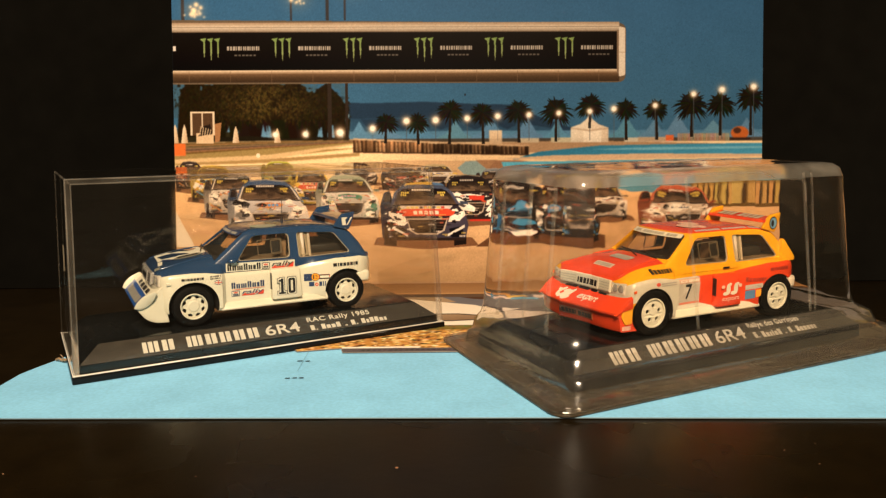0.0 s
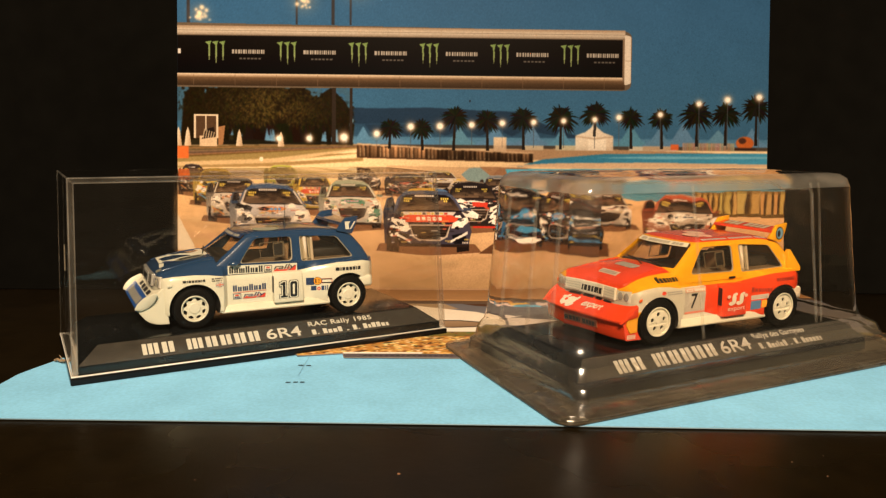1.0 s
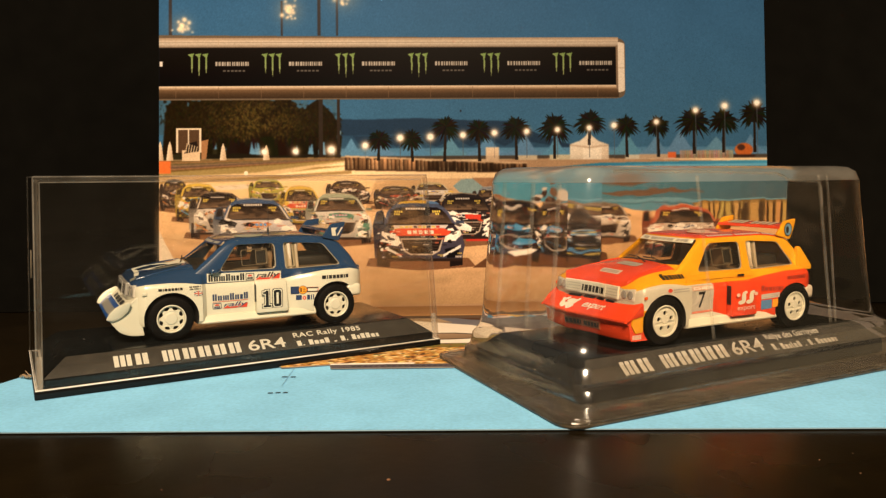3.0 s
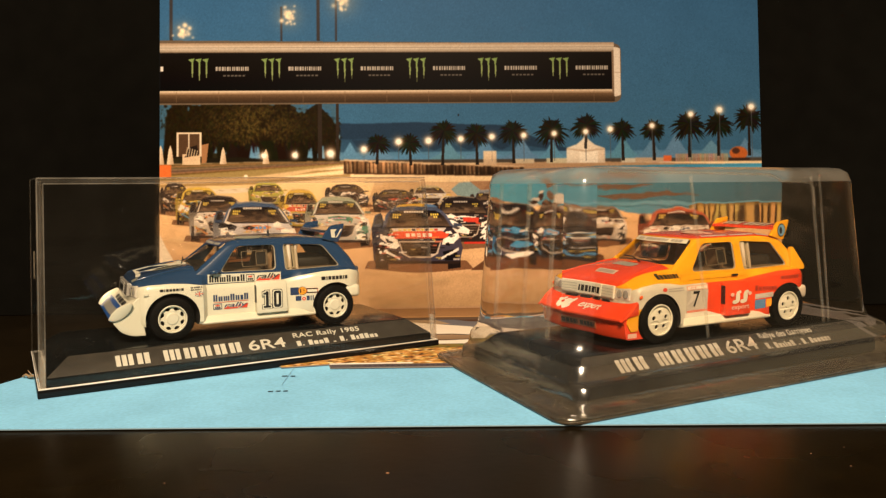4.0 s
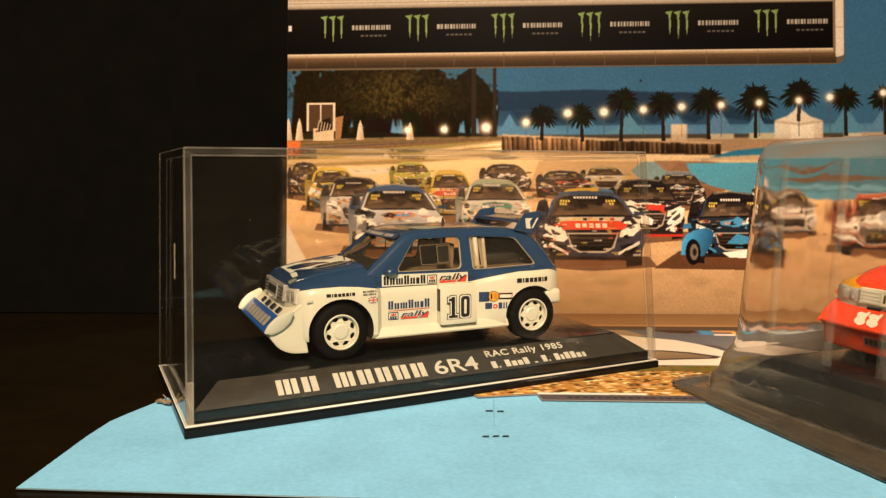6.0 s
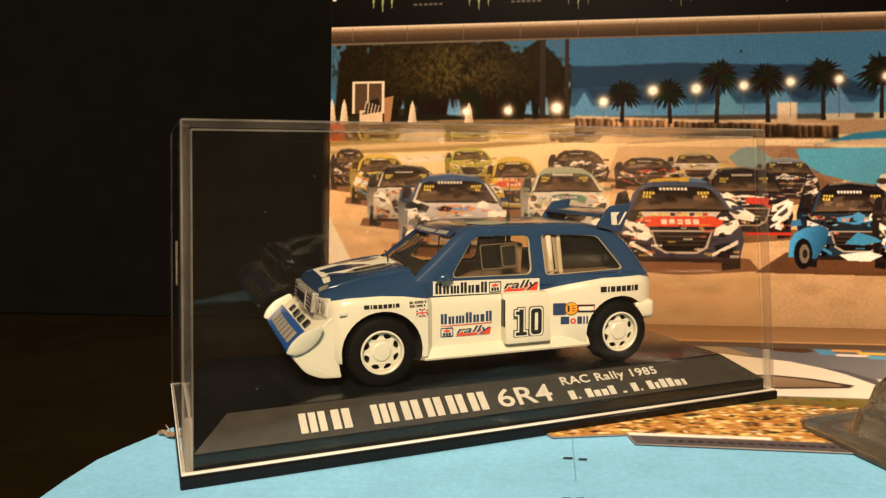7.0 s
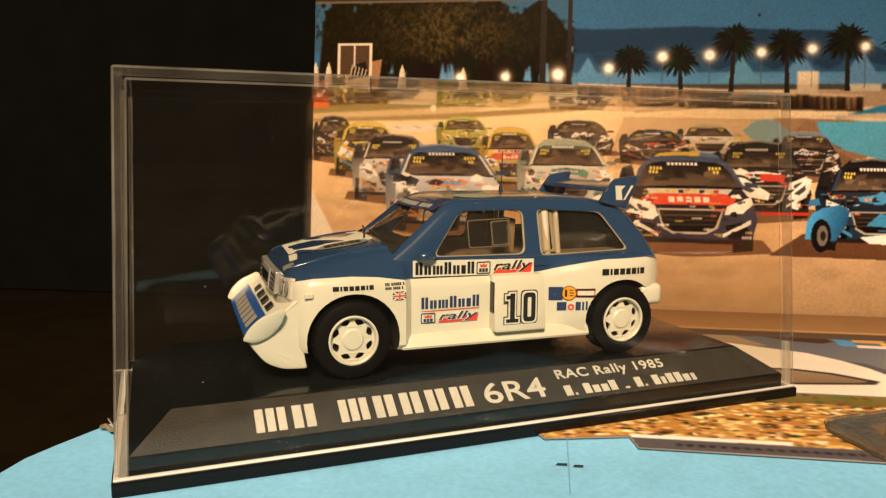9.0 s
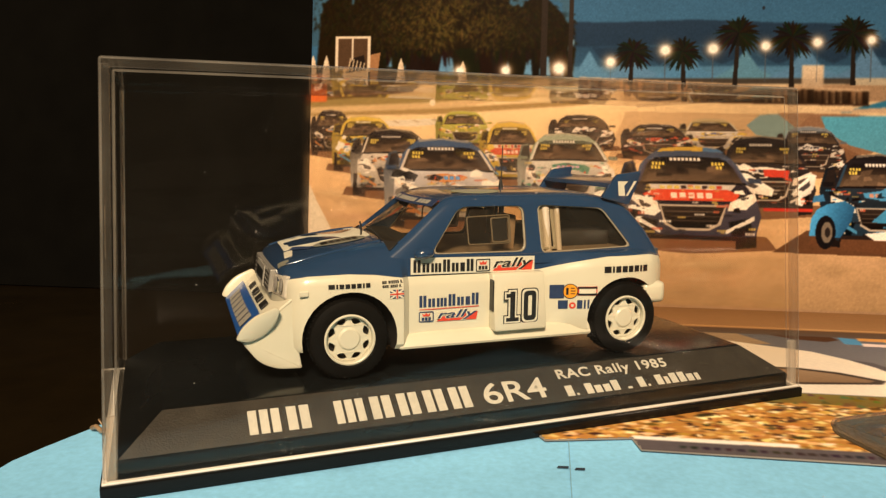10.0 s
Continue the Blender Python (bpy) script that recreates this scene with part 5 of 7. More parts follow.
def model_car(name, m, label, A):
    """A 1:43 rally hatchback. A holds its livery and fittings."""
    car = thing(name, m, label, "model car", "model cars in display boxes")
    body = part("body", car_body(A["paint"]), A["slots"], car, A["body_label"])
    cut_arches(body)
    # cabin
    WIN_F = rounded([(16.2, 21.0), (22.5, 29.6), (36.1, 29.6), (35.9, 20.8)], 1.7)
    WIN_R = rounded([(38.9, 29.7), (53.6, 28.8), (59.6, 20.9), (39.0, 20.4)], 1.3)
    shell, cutter = greenhouse((WIN_F, WIN_R))
    cabin = part("cabin", shell, [A["pillar"], A["roof"]], car, "", 40)
    carve(cabin, cutter, 0)
    glass, _ = loft([cabin_ring(z, 0.95) for z in (20.4, 22, 24, 26, 28, 29.6, 30.6)])
    bmesh.ops.recalc_face_normals(glass, faces=glass.faces)
    part("glazing", glass, PANE, cabin, "clear plastic glazing", 40)
    for s in (-1, 1):
        for shape in (WIN_F, WIN_R):
            c = Vector((sum(q[0] for q in shape) / len(shape), sum(q[1] for q in shape) / len(shape)))
            inner = [tuple(c + (Vector(q) - c) * 0.955) for q in shape]
            outer = [tuple(c + (Vector(q) - c) * 1.0) for q in shape]
            part("window_trim", side_panel(s, outer, (inner,), 0.5, 0.12, 0.02), TRIM, cabin, "pale clear-plastic window edge", 40)
        part("slider_frame", side_panel(s, rounded([(24.4, 22.2), (24.4, 27.6), (33.6, 27.9), (33.4, 22.3)], 0.6), (rounded([(24.65, 22.45), (24.65, 27.35), (33.35, 27.65), (33.15, 22.55)], 0.5),), 0.3, 0.06, -1.1), SLIDER, cabin, "", 40)
        part("slider_frame", side_panel(s, rounded([(29.3, 22.5), (29.3, 27.3), (33.3, 27.5), (33.1, 22.6)], 0.5), (rounded([(29.6, 22.8), (29.6, 27.0), (33.0, 27.2), (32.8, 22.9)], 0.4),), 0.3, 0.06, -0.95), SLIDER, cabin, "", 40)
        # black plate put in for the darkness of the slider's opening
        part("slider_opening", side_panel(s, rounded([(29.7, 22.9), (29.7, 26.9), (32.9, 27.1), (32.7, 23.0)], 0.3), (), 0.1, 0.0, -1.2), D_BLACK, cabin)
        part("clear_bar", side_panel(s, rounded([(39.6, 20.9), (39.6, 29.2), (43.0, 29.1), (43.2, 20.9)], 0.4), (rounded([(40.4, 21.4), (40.4, 28.8), (42.2, 28.7), (42.4, 21.4)], 0.3),), 0.5, 0.15, -0.9), TRIM, cabin, "thick clear-plastic window post", 40)
    part("sun_strip", on_screen(plate([(-12.6, 8.0), (12.6, 8.0), (12.2, 9.5), (-12.2, 9.5)], (), 0.1), 0.12), A["strip"], cabin, A["strip_label"])
    part("strip_lettering", on_screen(word_bars(-10.5, 10.5, 8.35, 9.15, [1, 0.8, 0.9, 0, 1, 0.9, 1, 0.4, 1, 1, 1, 0, 0.9, 1]), 0.24), A["strip_ink"], cabin)
    # front end
    for s in (-1, 1):
        lamp_y = sorted((s * 11.4, s * 17.6))
        lamp = part("headlight", mapped(prism(rounded([(-13.2, 14.4), (-12.7, 18.3), (-10.0, 18.6), (-10.0, 14.2)], 0.5), *lamp_y, 0.3), lambda c: Vector((c.x + 0.0078 * c.y ** 2, c.y, c.z))), LENS, car, "clear plastic headlight", 40)
        for k in (0.32, 0.72):
            y = s * (11.4 + 6.2 * k)
            part("reflector", mapped(lathe([(0.01, 0.0), (1.15, 0.1), (1.35, 0.5)], 20), lambda c: Vector((-13.32 + 0.0078 * y ** 2 + c.y * 0.6 + 0.14 * (c.z + 0.2), y + c.x, 16.5 + c.z))), SILVER, lamp, "round silvery reflector", 50)
        part("indicator", box(-8.6, -7.0, -20.65 if s < 0 else 20.15, -20.25 if s < 0 else 20.75, 15.2, 16.2, 0.2), A["indicator"], car)
    gr = part("grille", mapped(box(-12.8, -11.0, -11.4, 11.4, 14.6, 18.7, 0.2), lambda c: Vector((c.x + 0.14 * max(0, c.z - 15), c.y, c.z))), A["grille"], car, A["grille_label"])
    for k in range(4):
        part("grille_bar", box(-12.92 + k * 0.12, -12.4 + k * 0.12, -11.0, 11.0, 15.05 + k * 0.86, (15.3 if A["antenna"] else 15.16) + k * 0.86), DARK if A["antenna"] else D_GREY, gr)
    part("grille_badge", mapped(box(-13.15, -12.9, -5.4, 5.4, 14.8, 18.5), lambda c: Vector((c.x + 0.14 * (c.z - 15), c.y, c.z))), A["badge"], gr, "plain sponsor plate")
    part("badge_bars", mapped(word_bars(-4.7, 4.7, 15.6, 17.6, [1.1, 1, 0.9, 0.7, 0.9, 1, 0.5], 0.3), lambda q: Vector((-13.25 + 0.14 * (q.y - 15), q.x, q.y))), D_BLACK, gr)
    for s in (-1, 1):
        part("bonnet_ridge", tube([bonnet_point(x, s * y) + Vector((0, 0, -0.25)) for x, y in ((-9.6, 13.0), (-8, 13.4), (-4, 13.4), (0, 13.0), (4, 12.2), (8, 11.4))], 0.42, 8), A["bonnet"], car, "", 60)
    A["nose"](car)
    # sills, side intakes, rear bumper
    for s in (-1, 1):
        a, b = (s * 16.5, s * 20.0) if s > 0 else (s * 20.0, s * 16.5)
        part("sill", mapped(box(9.2, 49.0, a, b, 4.2, 6.9, 0.6, 2), lambda c: Vector((c.x, c.y * (1 - 0.05 * max(0, c.z - 5.4)), c.z))), A["sill"], car, "", 40)
        a, b = (s * 16.5, s * 20.9) if s > 0 else (s * 20.9, s * 16.5)
        bx = part("side_intake", mapped(box(27.6, 38.6, a, b, 6.4, 17.3, 0.55, 2), lambda c: Vector((c.x, c.y * (1 - 0.010 * max(0, c.z - 9)), c.z))), A["intake"], car, "boxed air intake", 40)
        a, b = (s * 18.4, s * 20.2) if s > 0 else (s * 20.2, s * 18.4)
        part("intake_slot", box(27.45, 27.7, a, b, 10.2, 16.2, 0.1), D_BLACK, bx)
    part("rear_bumper", mapped(box(63.8, 69.2, -20.3, 20.3, 9.6, 14.0, 1.2, 3), lambda c: Vector((c.x - 0.0085 * c.y ** 2, c.y, c.z))), A["bumper"], car, "", 40)
    # wing
    wing = part("rear_wing", prism(rounded([(54.6, 32.8), (55.4, 33.7), (60.5, 34.6), (60.7, 34.2), (57, 32.9)], 0.3), -14.2, 14.2), A["wing"], car, "", 40)
    for s in (-1, 1):
        e = mapped(plate(rounded([(53.4, 30.8), (55.6, 33.8), (57.0, 35.5), (62.4, 36.2), (61.5, 33.0), (59.8, 29.2)], 0.7), (), 1.1, 0.25), lambda c: Vector((c.x, s * (14.1 + c.z), c.y)))
        part("end_plate", e, A["end_plate"], wing, "", 40)
    if A["scoop"]:
        for s in (-1, 1):
            part("pillar_intake", mapped(prism(rounded([(60.2, 19.4), (61.6, 26.4), (62.8, 27.0), (66.8, 20.6), (66.4, 19.2)], 0.7), 0, A["scoop"], 0.2), lambda c: Vector((c.x, s * (cabin_y(c.z) - 0.4 + c.y), c.z))), A["pillar"], car, "", 40)
    # mirrors, wipers, antenna
    for s in (-1, 1) if A["mirror"] else ():
        mi = bmesh.new()
        bmesh.ops.create_uvsphere(mi, u_segments=16, v_segments=10, radius=1)
        part("door_mirror", mapped(mi, lambda c: Vector((14.4 + c.x * 2.0, s * (18.5 + c.y * 1.3), 21.6 + c.z * 1.05 + 0.12 * c.x))), A["mirror"], car, "", 60)
    for y0, y1 in ((-4, 7), (-12, -1)):
        part("wiper", tube([screen_point(y0, 0.0, 0.7), screen_point((y0 + y1) / 2, 0.13, 0.9), screen_point(y1, 0.16, 0.7)], 0.2, 6), DARK, car)
    part("wiper_cowl", on_screen(plate([(-15.9, -1.3), (15.9, -1.3), (15.3, 0.25), (-15.3, 0.25)], (), 0.2), 0.14), A["cowl"], car)
    if A["antenna"]:
        part("antenna", tube([(38.4, 2, 32.2), (38.5, 2, 34), (38.7, 2, 41)], 0.11, 6), DARK, car)
        part("antenna_base", mapped(lathe([(0.5, 0.0), (0.42, 0.9), (0.18, 1.8)], 12), lambda c: Vector((38.4 + c.x, 2 + c.z, 32.2 + c.y))), DARK, car)
    # interior
    for y in (-7.5, 7.5):
        seat(car, y)
    part("dashboard", prism(rounded([(10.5, 20), (11.5, 23.2), (16.5, 23.0), (18, 20)], 0.8), -14, 14), DARK, car, "", 40)
    sw = bmesh.new()
    ring = [(1.9 * math.cos(a), 1.9 * math.sin(a)) for a in (2 * math.pi * i / 20 for i in range(21))]
    join(sw, tube([(19.5 + y * 0.4, -7.5 + x, 22.8 + y * 0.9) for x, y in ring], 0.28, 6))
    part("steering_wheel", sw, DARK, car)
    for y in (-12.6, 12.6):
        part("cage_bar", tube([(41.4, y * 1.18, 20.4), (41.2, y * 1.06, 28.8), (39.8, y * 0.9, 31.3)], 0.85), CREAM, car, "", 60)
        part("cage_bar", tube([(44.0, y * 1.16, 20.4), (43.8, y * 1.04, 29.2)], 0.65), CREAM, car, "", 60)
    part("cage_bar", tube([(39.8, -10, 31.2), (39.8, 10, 31.2)], 0.6), CREAM, car, "", 60)
    part("engine_cover", box(44, 58, -11, 11, 20.4, 24.0, 1.0), DARK, car, "", 40)
    for x in (0, BASE_X):
        for s in (-1, 1):
            w = wheel(car, x, s, A["wheel"], "black rubber tyre with fine tread", A["wheel_label"])
            if A["snub"]:
                w.scale, w.location.z = (1.06, 1, 1.06), w.location.z + 0.45 * M
    A["decals"](car, body)
    if A["snub"]:
        for ob in car.children_recursive:
            if ob.location.length == 0 and (ob.parent == car or ob.parent.location.length == 0):
                for v in ob.data.vertices:
                    k = max(0.0, min(1.0, (-0.001 - v.co.x) / 0.010))
                    v.co.z -= 0.0011 * k * max(0.0, min(1.0, (v.co.z - 0.008) / 0.008))
                    v.co.x += 0.0022 * max(0.0, min(1.0, (-0.005 - v.co.x) / 0.008))
    return car


def logo_word(parent, x0, x1, z0, z1, form, material, y=None, name="lettering"):
    bm = word_shape(x0, x1, z0, z1, form)
    part(name, hug(bm) if y is None else flank(bm, y), material, parent)


def bonnet_point(x, y):
    e, c, t = edge_z(x), crown_z(x), top_half(x)
    k = min(1, abs(y) / t)
    return Vector((x, y, e + (c - e) * float(np.interp(k, [0, 0.36, 0.72, 0.91, 1], [1, 0.95, 0.8, 0.45, 0])) + 0.08))


def on_bonnet(bm, lift=0.0):
    bmesh.ops.subdivide_edges(bm, edges=[e for e in bm.edges if e.calc_length() > 1.5], cuts=3)
    return mapped(bm, lambda c: bonnet_point(c.x, c.y) + Vector((0, 0, c.z + lift)))


def on_roof(bm):
    """A drawing in x, y laid on the roof."""
    bmesh.ops.subdivide_edges(bm, edges=[e for e in bm.edges if e.calc_length() > 1.5], cuts=3)
    def lift(c):
        e = cabin_y(31.0) - abs(c.y)
        z = float(np.interp(e, [0.4, 1.1, 2.2, 4.0, 6.8, 11.0], [31.1, 31.5, 31.78, 31.98, 32.14, 32.24]))
        return Vector((c.x, c.y, z - 1.7 * max(0, min(1, (c.x - 44) / 15)) ** 2 + 0.07 + c.z))
    return mapped(bm, lift)


def flank_y(x, z):
    h, z0, zs, th, ez = half_w(x), low_z(x), split_z(x), top_half(x), edge_z(x)
    return float(np.interp(z, [z0, z0 + 0.2, z0 + 1.1, (z0 + zs) / 2, zs - 1.8, zs - 0.7, zs, zs + (ez - zs) * 0.62, ez], [h - 2.4, h - 0.7, h - 0.1, h, h - 0.05, h - 0.35, h - 0.9, (h - 0.9 + th) / 2, th]))


def hug(bm, lift=0.08):
    """A drawing in x, z that follows the near flank's curve."""
    bmesh.ops.subdivide_edges(bm, edges=[e for e in bm.edges if e.calc_length() > 1.0], cuts=3)
    return mapped(bm, lambda c: Vector((c.x, -flank_y(c.x, c.y) - lift - c.z, c.y)))


GLYPH = {"T": (0.95, 1.0), "W": (1.3, 1.0), "I": (0.4, 1.0), "x": (0.92, 0.72), "m": (1.35, 0.72), "r": (0.62, 0.72), ".": (0.32, 0.2), "-": (0.6, 0.2), " ": (0.5, 0.0)}


def word_shape(x0, x1, y0, y1, form, gap=0.26, thick=0.05, stems=False):
    """A word as plain bars, each as wide and as high as its letter; with stems, wide bars are slit."""
    bm = bmesh.new()
    total = sum(GLYPH[c][0] for c in form) + gap * (len(form) - 1)
    k, x = (x1 - x0) / total, x0
    for c in form:
        w, h = GLYPH[c]
        n = (3 if w > 1.2 else 2 if w > 0.8 else 1) if stems else 1
        bar = w * k / (n + 0.34 * (n - 1))
        for j in range(n if h else 0):
            a = x + j * bar * 1.34
            join(bm, box(a, a + bar, y0, y0 + (y1 - y0) * h, -thick / 2, thick / 2))
        x += (w + gap) * k
    return bm


# -- the white and blue car --
def nose_blue(car):
    bow = lambda q: 0.0012 * q ** 2
    prof = rounded([(-8.4, 2.2), (-12.6, 2.4), (-15.7, 3.7), (-18.2, 7.0), (-18.6, 7.9), (-14.9, 11.0), (-11.2, 14.0), (-9, 15.5), (-8.2, 12.0), (-9.0, 6.0)], [0.5, 1.2, 1.6, 0.8, 0.3, 0.6, 0.8, 0.4, 0.8, 0.8])
    ap = part("front_apron", mapped(prism(prof, -18.9, 18.9, 0.35), lambda q: Vector((q.x + bow(q.y), q.y, q.z))), WHITE, car, "white front apron", 40)
    top = lambda q: Vector((-18.6 + q.y * 3.6 + bow(q.x) - 0.08 * (1 + q.z), q.x, 7.9 + q.y * 3.5 + 0.08 * (1 + q.z)))
    pl = part("front_wing", mapped(prism([(-18.85, 7.5), (-18.9, 8.1), (-15.2, 11.75), (-14.9, 11.4), (-18.3, 7.6)], -17.6, 17.6, 0.1), lambda q: Vector((q.x + bow(q.y), q.y, q.z))), mat("bright_blue_paint", (0.015, 0.10, 0.40), 0.3, coat=0.4), car, "bright blue front wing plate")
    part("lettering", mapped(word_bars(-13, 13, 0.22, 0.78, [1] * 7, 0.22, 0.02), lambda q: top(Vector((q.x, q.y, 3.2 + q.z)))), D_GREY, pl)
    for k in range(4):
        part("cooling_slot", mapped(box(-14.3, -13.0, -11.8 + k * 6.4, -8.4 + k * 6.4, 0, 0.3, 0.1), lambda q: Vector((q.x + bow(q.y), q.y, 11.3 + 0.82 * (q.x + 14.6) + q.z))), D_BLACK, ap)
    for s in (-1, 1):
        e = mapped(plate(rounded([(-19.2, 8.3), (-18.3, 10.3), (-16.2, 12.3), (-12.6, 13.8), (-11.8, 13.2), (-12.5, 10.7), (-14.4, 8.6), (-17.1, 7.5)], [0.5, 1, 1.2, 0.8, 0.5, 1, 1.2, 1]), (), 1.0, 0.3), lambda q: Vector((q.x, s * (18.7 + q.z + 0.26 * max(0, q.y - 7.5) + 0.10 * max(0, -q.x - 14)), q.y)))
        part("wing_end_plate", e, WHITE, car, "flared white end plate", 40)


def event_badge(parent, x0, x1, z0, z1, y, split, dark):
    """The event's crowned badge beside its italic word over a red band."""
    h = z1 - z0
    part("emblem", flank(plate(rounded([(x0, z0), (x0, z1), (x0 + 2.9, z1), (x0 + 2.9, z0)], 0.3), (rounded([(x0 + 0.2, z0 + 0.2), (x0 + 0.2, z1 - 0.2), (x0 + 2.7, z1 - 0.2), (x0 + 2.7, z0 + 0.2)], 0.2),), 0.05), y), dark, parent)
    c = x0 + 1.45
    part("emblem_crown", flank(plate([(c - 0.6, z0 + 0.55 * h), (c - 0.8, z0 + 0.82 * h), (c - 0.3, z0 + 0.7 * h), (c, z0 + 0.88 * h), (c + 0.3, z0 + 0.7 * h), (c + 0.8, z0 + 0.82 * h), (c + 0.6, z0 + 0.55 * h)], (), 0.05), y), D_RED, parent)
    part("emblem_bars", flank(word_shape(c - 0.9, c + 0.9, z0 + 0.16 * h, z0 + 0.45 * h, "TTT"), y), dark, parent)
    part("band", flank(plate([(split, z0), (x1 - 0.3, z0 - 0.05), (x1, z0 + 0.72 * h), (split + 1, z0 + 0.42 * h)], (), 0.04), y), D_RED, parent)
    part("word_shadow", flank(stretch_to(letters("rally", 2, 0.09, shear=0.3), split, x1 - 0.1, z0 - 0.02, z1 + 0.1), y + 0.05), D_WHITE, parent)
    part("word", flank(stretch_to(letters("rally", 2, 0.02, shear=0.3), split + 0.1, x1 - 0.2, z0 + 0.1, z1), y + 0.1), dark, parent)


def decals_blue(car, body):
    doorp = part("door_sticker", flank(plate([(12.1, 17.6), (12.1, 20.7), (37.1, 20.1), (37.1, 17.2)], (), 0.05), 17.62), D_WHITE, body, "white rally door sticker")
    part("lettering", mapped(flank(word_shape(12.6, 24.4, 18.0, 20.3, "TxmTxrT", stems=True), 17.70), lambda c: c + Vector((0, 0, -0.02 * (c.x - 12)))), D_BLACK, doorp)
    event_badge(doorp, 24.9, 36.8, 17.55, 19.95, 17.70, 28.3, D_BLACK)
    # lower door
    part("lettering", flank(word_shape(13.6, 25.3, 11.5, 13.7, "TxmTxrT", stems=True), 18.24), D_NAVY, body)
    part("rule", flank(plate([(13.6, 11.0), (25.4, 11.05), (25.4, 11.2), (13.6, 11.15)], (), 0.05), 18.24), D_RED, body)
    event_badge(body, 13.5, 25.2, 8.7, 10.7, 18.24, 17.0, D_NAVY)
    # start number on the intake: black, white line, black
    for g, mt, lift in ((0.52, D_BLACK, 20.72), (0.32, D_WHITE, 20.79), (0.0, D_BLACK, 20.86)):
        one = box(30.7 - g, 31.7 + g, 8.3 - g, 14.0 + g, -0.03, 0.03)
        join(one, box(29.9 - g, 32.5 + g, 8.3 - g, 9.0 + g, -0.031, 0.031))
        join(one, box(29.9 - g, 31.0 + g, 12.9 - g, 13.6 + g, -0.032, 0.032))
        zero = plate(rounded([(33.5 - g, 8.3 - g), (33.5 - g, 14.0 + g), (36.1 + g, 14.0 + g), (36.1 + g, 8.3 - g)], 0.9), (rounded([(34.4 + g, 9.2 + g), (34.4 + g, 13.1 - g), (35.2 - g, 13.1 - g), (35.2 - g, 9.2 + g)], 0.2),) if g < 0.35 else (), 0.06)
        part("start_number", flank(join(one, zero), lift), mt, body)
    part("start_number", flank(plate(rounded([(34.5, 9.3), (34.5, 13.0), (35.1, 13.0), (35.1, 9.3)], 0.2), (), 0.05), 20.92), D_WHITE, body)
    # sponsors along the wing and the rear flank
    logo_word(body, -3.6, 3.8, 16.3, 17.1, "WITTTTIT", D_BLACK)
    logo_word(body, 6.0, 9.9, 16.75, 17.25, "TTI TITTTT T.", D_BLACK)
    logo_word(body, 6.0, 9.6, 16.05, 16.5, "TTTI TTTT T.", D_BLACK)
    fl = part("flag", hug(plate([(7.4, 14.0), (7.4, 15.6), (10.0, 15.6), (10.0, 14.0)], (), 0.05)), D_NAVY, body)
    for s in (-1, 1):
        part("flag_cross", hug(plate([(7.4, 14.8 - s * 0.8), (7.75, 14.8 - s * 0.8), (10.0, 14.8 + s * 0.65), (10.0, 14.8 + s * 0.8), (9.65, 14.8 + s * 0.8), (7.4, 14.8 - s * 0.65)], (), 0.03), 0.12), D_WHITE, fl)
    for w, mt, l in ((0.5, D_WHITE, 0.15), (0.26, D_RED, 0.19)):
        part("flag_cross", hug(join(box(7.4, 10.0, 14.8 - w / 2, 14.8 + w / 2, -0.02, 0.02), box(8.7 - w / 2, 8.7 + w / 2, 14.0, 15.6, -0.02, 0.02)), l), mt, fl)
    part("square_badge", hug(plate([(40.1, 11.6), (40.1, 14.3), (43.1, 14.3), (43.1, 11.6)], (), 0.05)), D_NAVY, body)
    logo_word(body, 40.3, 42.8, 12.7, 13.2, "TITTTTIT", D_WHITE)
    part("round_badge", hug(plate(oval(44.3, 13.0, 1.5, 1.5, 24), (oval(44.3, 13.0, 1.36, 1.36, 24),), 0.05), 0.12), D_BLACK, body)
    part("round_badge", hug(plate(oval(44.3, 13.0, 1.42, 1.42, 24), (), 0.05)), D_ORANGE, body)
    for z, w in ((13.6, 0.7), (13.05, 0.9), (12.5, 0.8)):
        part("badge_bars", hug(box(44.4, 44.4 + w, z - 0.09, z + 0.09, -0.02, 0.02), 0.13), D_BLACK, body)
    part("badge_bars", hug(box(43.5, 43.95, 12.3, 13.7, -0.02, 0.02), 0.13), D_BLACK, body)
    part("white_badge", hug(plate([(45.7, 12.1), (45.7, 13.9), (49.6, 13.9), (49.6, 12.1)], (), 0.05), 0.08), D_RED, body)
    part("badge_edge", hug(plate([(45.75, 12.15), (45.75, 12.6), (46.6, 13.0), (45.75, 13.4), (45.75, 13.85), (49.55, 13.85), (49.55, 13.4), (48.7, 13.0), (49.55, 12.6), (49.55, 12.15)], (), 0.05), 0.12), D_BLACK, body)
    part("badge_centre", hug(plate([(46.0, 12.55), (46.0, 13.45), (49.3, 13.45), (49.3, 12.55)], (), 0.05), 0.16), D_WHITE, body)
    logo_word(body, 46.3, 49.0, 12.75, 13.25, "TTTWTITT", D_BLACK)
    for a, b, z, mt in ((42.0, 43.9, 11.2, D_NAVY), (45.7, 46.7, 11.2, D_NAVY), (47.0, 47.35, 11.2, D_NAVY), (47.7, 48.05, 11.3, D_NAVY)):
        part("lettering", hug(box(a, b, 9.5, z, -0.03, 0.03)), mt, body)
    part("red_ring", hug(plate(oval(44.8, 10.15, 0.65, 0.65, 18), (oval(44.8, 10.15, 0.3, 0.3, 14),), 0.05)), D_RED, body)
    logo_word(body, 51.0, 60.9, 16.5, 17.75, "WITTTTIT", D_BLACK)
